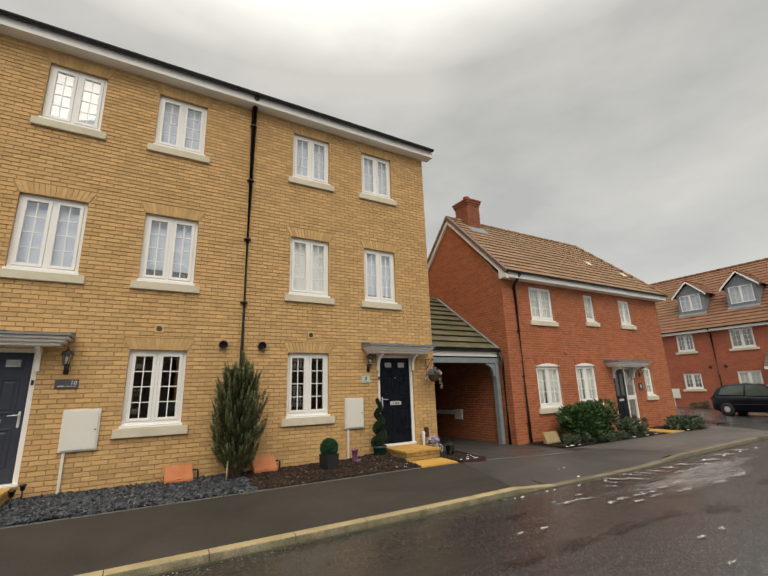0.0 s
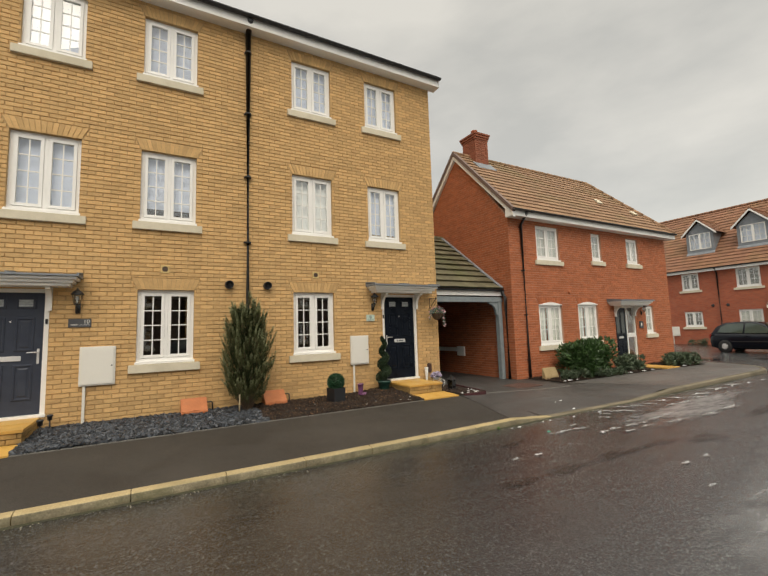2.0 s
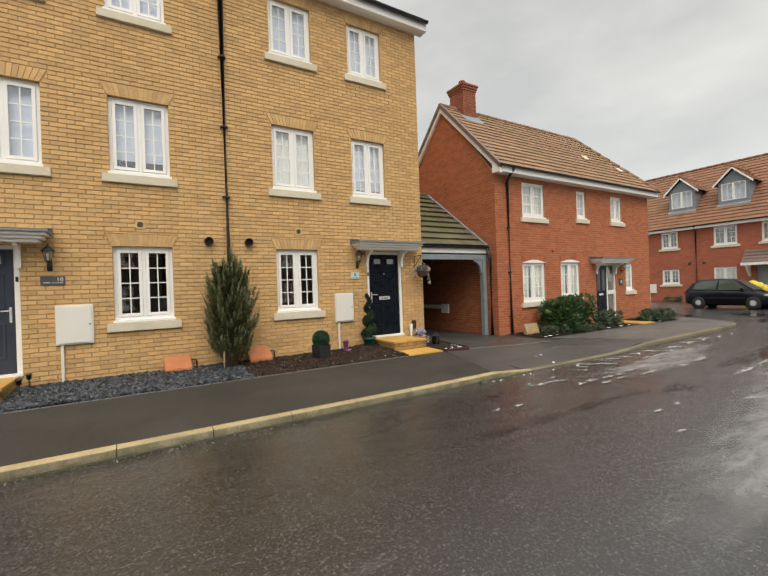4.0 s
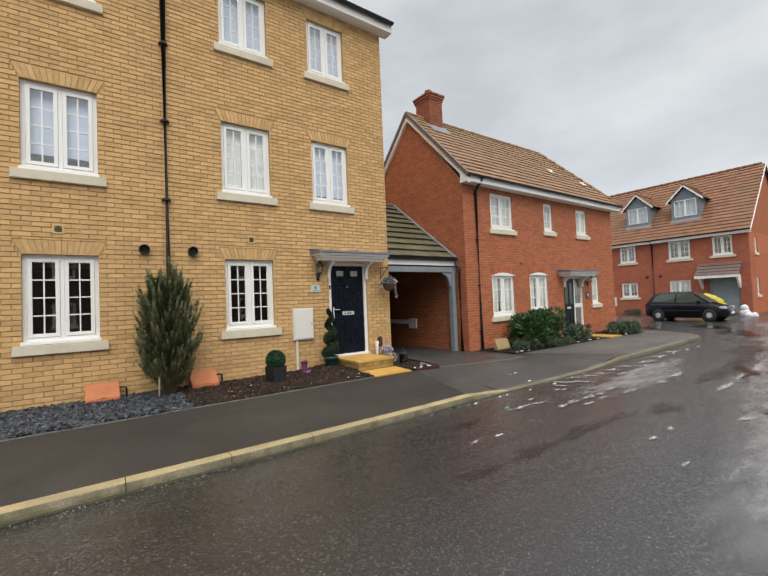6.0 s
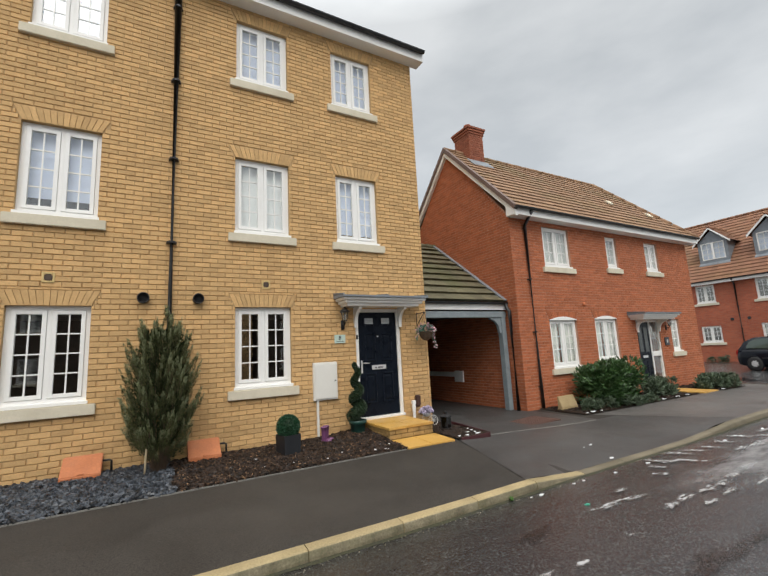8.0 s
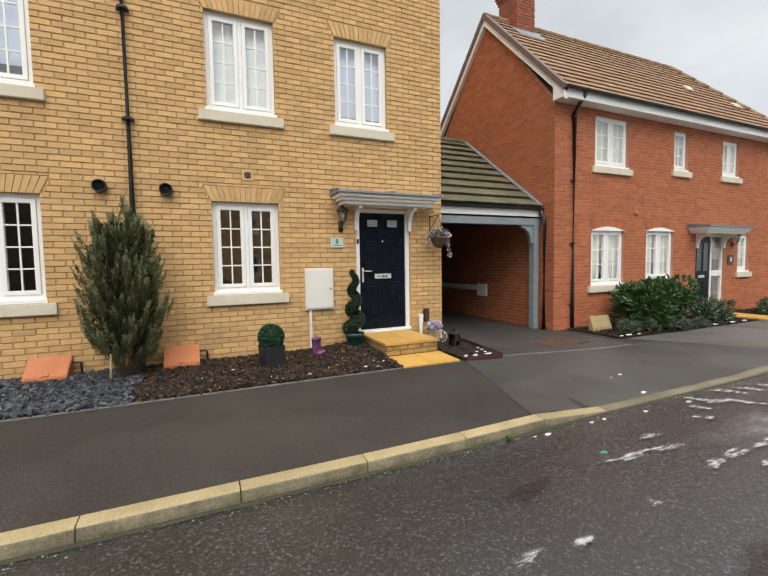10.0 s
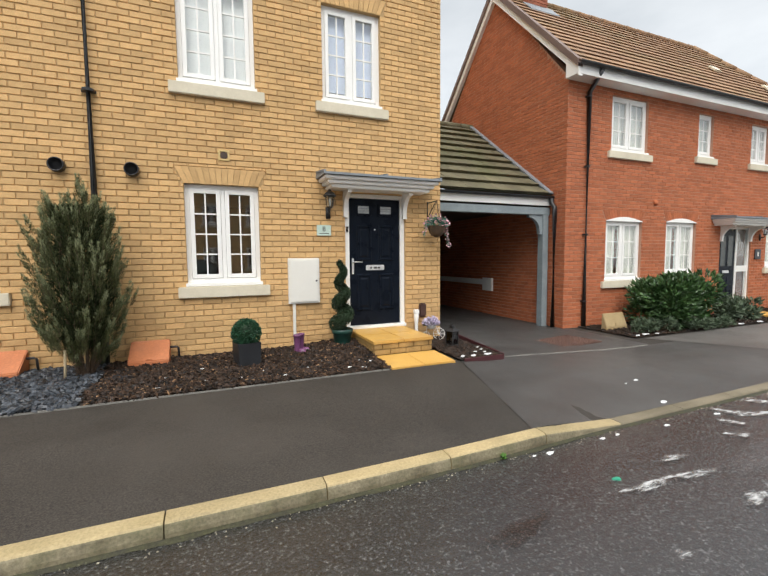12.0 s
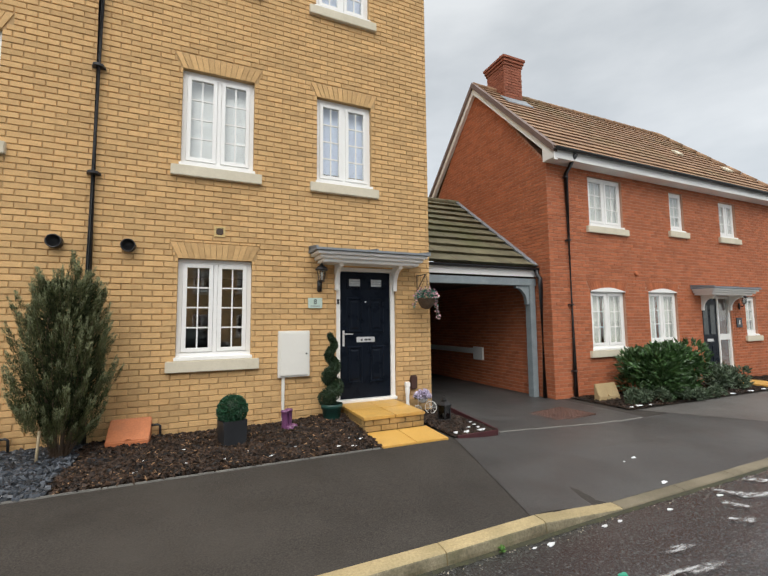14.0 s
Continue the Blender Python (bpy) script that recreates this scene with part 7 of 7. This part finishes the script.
me.materials.append(surface("gutter_grit", (0.14, 0.12, 0.085), (0.36, 0.33, 0.27), 30, 90, (0.7, 0.9), 0.1, rnd=0.5))
tagged(new("gutter_debris", me), "pale grit and bits gathered in the gutter", "debris", "", "stuff")

# ---- parked car ----
car = thing("parked_car", pose(26.1, 9.22, road_z(25, 9), 0, 0, -90), "black three-door hatchback parked on the road", "car")
SECT = [(-1.95, 0.38, 0.74, 0.60), (-1.88, 0.27, 0.86, 0.73), (-1.6, 0.2, 0.92, 0.80), (-0.9, 0.18, 0.93, 0.825), (0.0, 0.18, 0.91, 0.83), (0.8, 0.18, 0.90, 0.825), (1.15, 0.19, 0.86, 0.81), (1.6, 0.2, 0.76, 0.77), (1.86, 0.25, 0.65, 0.68), (1.96, 0.34, 0.55, 0.55)]
bm = bmesh.new()
rings = []
for x, zb, zt, hw in SECT:
    prof = [(-0.9 * hw, zb), (-hw, zb + 0.14), (-hw * 1.0, zb + 0.6 * (zt - zb)), (-0.95 * hw, zt - 0.03), (-0.85 * hw, zt), (0.85 * hw, zt), (0.95 * hw, zt - 0.03), (hw, zb + 0.6 * (zt - zb)), (hw, zb + 0.14), (0.9 * hw, zb)]
    rings.append([bm.verts.new((x, y, z)) for y, z in prof])
for a, b in zip(rings, rings[1:]):
    for k in range(10):
        bm.faces.new((a[k], a[(k + 1) % 10], b[(k + 1) % 10], b[k]))
bm.faces.new(rings[0]), bm.faces.new(rings[-1][::-1])
body = part("body", bm, CARPAINT, car, "glossy black bodywork", True)
ROOF = [(-1.86, 0.88, 0.66), (-1.62, 1.26, 0.58), (-1.25, 1.44, 0.55), (-0.4, 1.49, 0.55), (0.15, 1.45, 0.55), (0.45, 1.34, 0.57), (1.2, 0.86, 0.70)]
bm = bmesh.new()
rings = []
for x, z, hw in ROOF:
    rings.append([bm.verts.new(p) for p in ((x, -max(hw, 0.74), 0.86), (x, -hw, z - 0.03), (x, -hw + 0.06, z), (x, hw - 0.06, z), (x, hw, z - 0.03), (x, max(hw, 0.74), 0.86))])
for a, b in zip(rings, rings[1:]):
    for k in range(5):
        bm.faces.new((a[k], a[k + 1], b[k + 1], b[k]))
part("roof", bm, CARPAINT, car, "", True)


def side_y(z, zt=1.46):
    return 0.775 - (0.775 - 0.565) * (z - 0.86) / (zt - 0.86)


for s in (-1, 1):
    for nm, pts in (("front_window", [(-0.32, 0.93), (0.92, 0.93), (0.42, 1.28), (0.1, 1.38), (-0.28, 1.41)]), ("rear_window", [(-1.5, 0.98), (-0.40, 0.94), (-0.36, 1.41), (-1.1, 1.38), (-1.38, 1.25)])):
        bm = bmesh.new()
        o = [bm.verts.new((x, s * (side_y(z) + 0.012), z)) for x, z in pts]
        i_ = [bm.verts.new((x, s * (side_y(z) - 0.02), z)) for x, z in pts]
        bm.faces.new(o), bm.faces.new(i_[::-1])
        for k in range(len(pts)):
            bm.faces.new((o[k], o[(k + 1) % len(pts)], i_[(k + 1) % len(pts)], i_[k]))
        part(nm, bm, CARGLASS, car, "dark tinted side glass")
    for wx in (-1.2, 1.2):
        bm = bmesh.new()
        lathe(bm, [(0.19, -0.09), (0.28, -0.09), (0.305, -0.06), (0.305, 0.06), (0.28, 0.09), (0.19, 0.09)], 0, 0, 0, 24)
        bmesh.ops.transform(bm, matrix=pose(wx, s * 0.76, 0.305, 90), verts=bm.verts)
        wh = part("wheel", bm, RUBBER, car, "black tyre", True)
        bm = bmesh.new()
        lathe(bm, [(0.195, -0.02), (0.195, 0.02), (0.05, 0.035), (0.0, 0.04)], 0, 0, 0, 24)
        bmesh.ops.transform(bm, matrix=pose(wx, s * 0.825, 0.305, 90 * (1 if s < 0 else -1)), verts=bm.verts)
        rim = part("rim", bm, ALLOY, wh, "silver wheel trim")
        bm = bmesh.new()
        for k in range(8):
            lathe(bm, [(0.0, 0.0), (0.026, 0.0), (0.026, 0.014), (0.0, 0.014)], 0, 0, 0, 8)
            bmesh.ops.transform(bm, matrix=Matrix.Translation((0.135 * math.cos(k * math.pi / 4), 0.135 * math.sin(k * math.pi / 4), 0.024)), verts=[v for v in bm.verts if not v.tag])
            for v in bm.verts:
                v.tag = True
        bmesh.ops.transform(bm, matrix=pose(wx, s * 0.825, 0.305, 90 * (1 if s < 0 else -1)), verts=bm.verts)
        part("rim_vents", bm, RUBBER, wh, "dark openings in the trim")
        bm = bmesh.new()
        lathe(bm, [(0.345, -0.01), (0.36, 0.0), (0.345, 0.012), (0.31, 0.012), (0.31, -0.01)], 0, 0, 0, 24)
        bmesh.ops.transform(bm, matrix=pose(wx, s * 0.815, 0.305, 90), verts=bm.verts)
        part("wheel_arch", bm, CARPAINT, car, "", True)
    bm = bmesh.new()
    box(bm, 0.66, s * 0.80 - 0.07, 0.90, 0.80, s * 0.80 + 0.07, 1.02, 0.03)
    part("mirror", bm, CARPAINT, car)
    bm = bmesh.new()
    box(bm, 1.55, s * 0.60 - 0.14, 0.60, 1.90, s * 0.60 + 0.11, 0.73, 0.04)
    part("headlight", bm, LAMPLENS, car, "clear headlight")
    bm = bmesh.new()
    box(bm, -1.95, s * 0.64 - 0.06, 0.66, -1.80, s * 0.64 + 0.10, 0.90, 0.03)
    part("tail_light", bm, REDLENS, car, "red tail light")
    box_part("door_strip", (-0.9, s * 0.835 - 0.01, 0.52, 0.85, s * 0.835 + 0.01, 0.56), RUBBER, car, "", 0.004)
    box_part("door_handle", (-0.28, s * 0.835 - 0.012, 0.78, -0.12, s * 0.835 + 0.012, 0.81), CARPAINT, car, "", 0.005)
bm = bmesh.new()
o = [(0.50, -0.52, 1.335), (0.50, 0.52, 1.335), (1.16, 0.64, 0.915), (1.16, -0.64, 0.915)]
a = [bm.verts.new(p) for p in o]
b = [bm.verts.new((x + 0.02, y, z + 0.022)) for x, y, z in o]
bm.faces.new(b), bm.faces.new(a[::-1])
for k in range(4):
    bm.faces.new((a[k], a[(k + 1) % 4], b[(k + 1) % 4], b[k]))
part("windscreen", bm, CARGLASS, car, "windscreen")
box_part("number_plate", (1.965, -0.26, 0.36, 1.985, 0.26, 0.47), UPVC, car, "plain white plate", 0.004)
box_part("bumper", (1.78, -0.6, 0.24, 1.98, 0.6, 0.34), RUBBER, car, "", 0.03)

car.scale = (0.92, 0.97, 1.02)

# ---- before the far terrace ----
fm = meter_box(31.2, 0.45, 0, "small white meter box on red brick", 0.5, 0.65, -0.1)
fm.matrix_basis = pose(32.59, 16.2, 0.35, 0, 0, -90)
hedge("low_shrub", 32.0, 14.4, -0.23, 0.3, 0.9, 0.42, 900, 0.09, LOWLEAF, "low scrubby plants at the foot of a wall", 31)
yb = thing("yellow_sacks", pose(30.2, 9.45, -0.2, 0, 0, -90), "heap of bright yellow sacks near the porch", "sacks")
for k in range(5):
    bm = bmesh.new()
    bmesh.ops.create_icosphere(bm, subdivisions=3, radius=1)
    for v in bm.verts:
        q = 1 + 0.18 * noise.noise(v.co * 2.2 + Vector((k * 5, 0, 0)))
        v.co = Vector((v.co.x * 0.38 * q, v.co.y * 0.30 * q, max(-0.9, v.co.z) * 0.24 * q))
    bmesh.ops.transform(bm, matrix=pose(-0.5 + 0.3 * k, 0.1 * (k % 2), (0.35, 0.72, 0.66, 0.55, 0.3)[k], 0, 8 * (k - 2), 20 * k), verts=bm.verts)
    part("sack", bm, YELLOW, yb, "", True)
for k in range(3):
    bm = bmesh.new()
    bmesh.ops.create_icosphere(bm, subdivisions=2, radius=1)
    for v in bm.verts:
        v.co = Vector((v.co.x * 0.5, v.co.y * 0.36, max(-0.9, v.co.z) * 0.3))
    bmesh.ops.transform(bm, matrix=pose(-0.2 + 0.35 * k, 0.0, 0.27), verts=bm.verts)
    part("sack", bm, YELLOW, yb, "", True)
yb.scale = (0.9, 0.9, 1.36)
sh = thing("snow_heap", pose(30.4, 7.9, -0.23), "melting heap of white snow by the porch", "snow heap")
for k, (dx, dy, r, dz) in enumerate(((0, 0, 0.42, 0.2), (0.05, 0.06, 0.3, 0.62), (0.1, -0.6, 0.28, 0.06), (-0.4, -0.3, 0.3, 0.05))):
    bm = bmesh.new()
    bmesh.ops.create_icosphere(bm, subdivisions=3, radius=r)
    for v in bm.verts:
        v.co *= 1 + 0.2 * noise.noise(v.co * 4 + Vector((k, 0, 0)))
        v.co.z = max(-dz - 0.02, v.co.z * 0.85)
    bmesh.ops.transform(bm, matrix=Matrix.Translation((dx, dy, dz)), verts=bm.verts)
    part("lump", bm, SNOW, sh, "", True)
sh.scale = (0.6, 0.6, 0.75)
fc = thing("garden_fence", pose(36.5, 6.9, -0.23), "brown boarded garden fence beside the far terrace", "fence")
for k in range(24):
    box_part("board", (k * 0.13, -0.02, 0.0, k * 0.13 + 0.122, 0.0, 1.75), FENCE, fc)
for k in range(3):
    box_part("post", (k * 1.5, 0.0, 0.0, k * 1.5 + 0.09, 0.09, 1.85), FENCE, fc)

# ---- the opposite side of the street, mirrored in the windows ----
def opposite(x1, width, wall_mat, roof_mat, firsts, label):
    opp = thing("terraced_house", pose(x1, -11.0, -0.2, 0, 0, 180), label, "house", "houses across the street")
    o_ops = [(u, u + 1.0, z, z + 1.25) for u in firsts for z in (0.95, 3.5)]
    wall_shell("wall", opp, FRONT, 0, width, -0.2, 5.3, o_ops, 0.3, wall_mat)
    for o in o_ops:
        window(opp, FRONT, *o, rows=2, bars=False)
    box_part("partition", (0.31, 1.2, 0, width - 0.31, 1.3, 5.2), PALEWALL, opp)
    tiled_roof(opp, "roof", (0.0, -0.3, 5.3), (width, -0.3, 5.3), (0.0, 4.0, 8.3), (width, 4.0, 8.3), 14, roof_mat, 0.04, "tiled roof", 0.5)
    tiled_roof(opp, "roof", (0.0, 8.3, 5.3), (width, 8.3, 5.3), (0.0, 4.0, 8.3), (width, 4.0, 8.3), 14, roof_mat, 0.04, "", 0.5)
    for nm, dims in (("back_wall", (0, 7.7, -0.2, width, 8.0, 5.3)), ("side_wall", (0, 0.3, -0.2, 0.3, 7.7, 5.3)), ("side_wall", (width - 0.3, 0.3, -0.2, width, 7.7, 5.3))):
        box_part(nm, dims, wall_mat, opp)
    for x in (0.0, width - 0.3):
        bm = bmesh.new()
        prism(bm, [(0, 5.3), (8.0, 5.3), (4.0, 8.2)], "x", x, x + 0.3)
        part("gable", bm, wall_mat, opp)


opposite(7.2, 5.2, YBRICK, DTILE, (1.2, 3.6), "buff brick house across the street with white windows")
# two dark houses added behind the camera so the windows mirror something dark
opposite(18.0, 10.6, DARKWOOD, DTILE, (1.5, 4.5, 8.0), "added dark house that darkens the window reflections")
opposite(1.8, 14.0, DARKWOOD, DTILE, (1.5, 5.0, 8.0, 11.5), "added dark terrace that darkens the window reflections")
copy_thing(car, pose(2.6, -6.3, road_z(2.6, 0), 0, 0, 0))
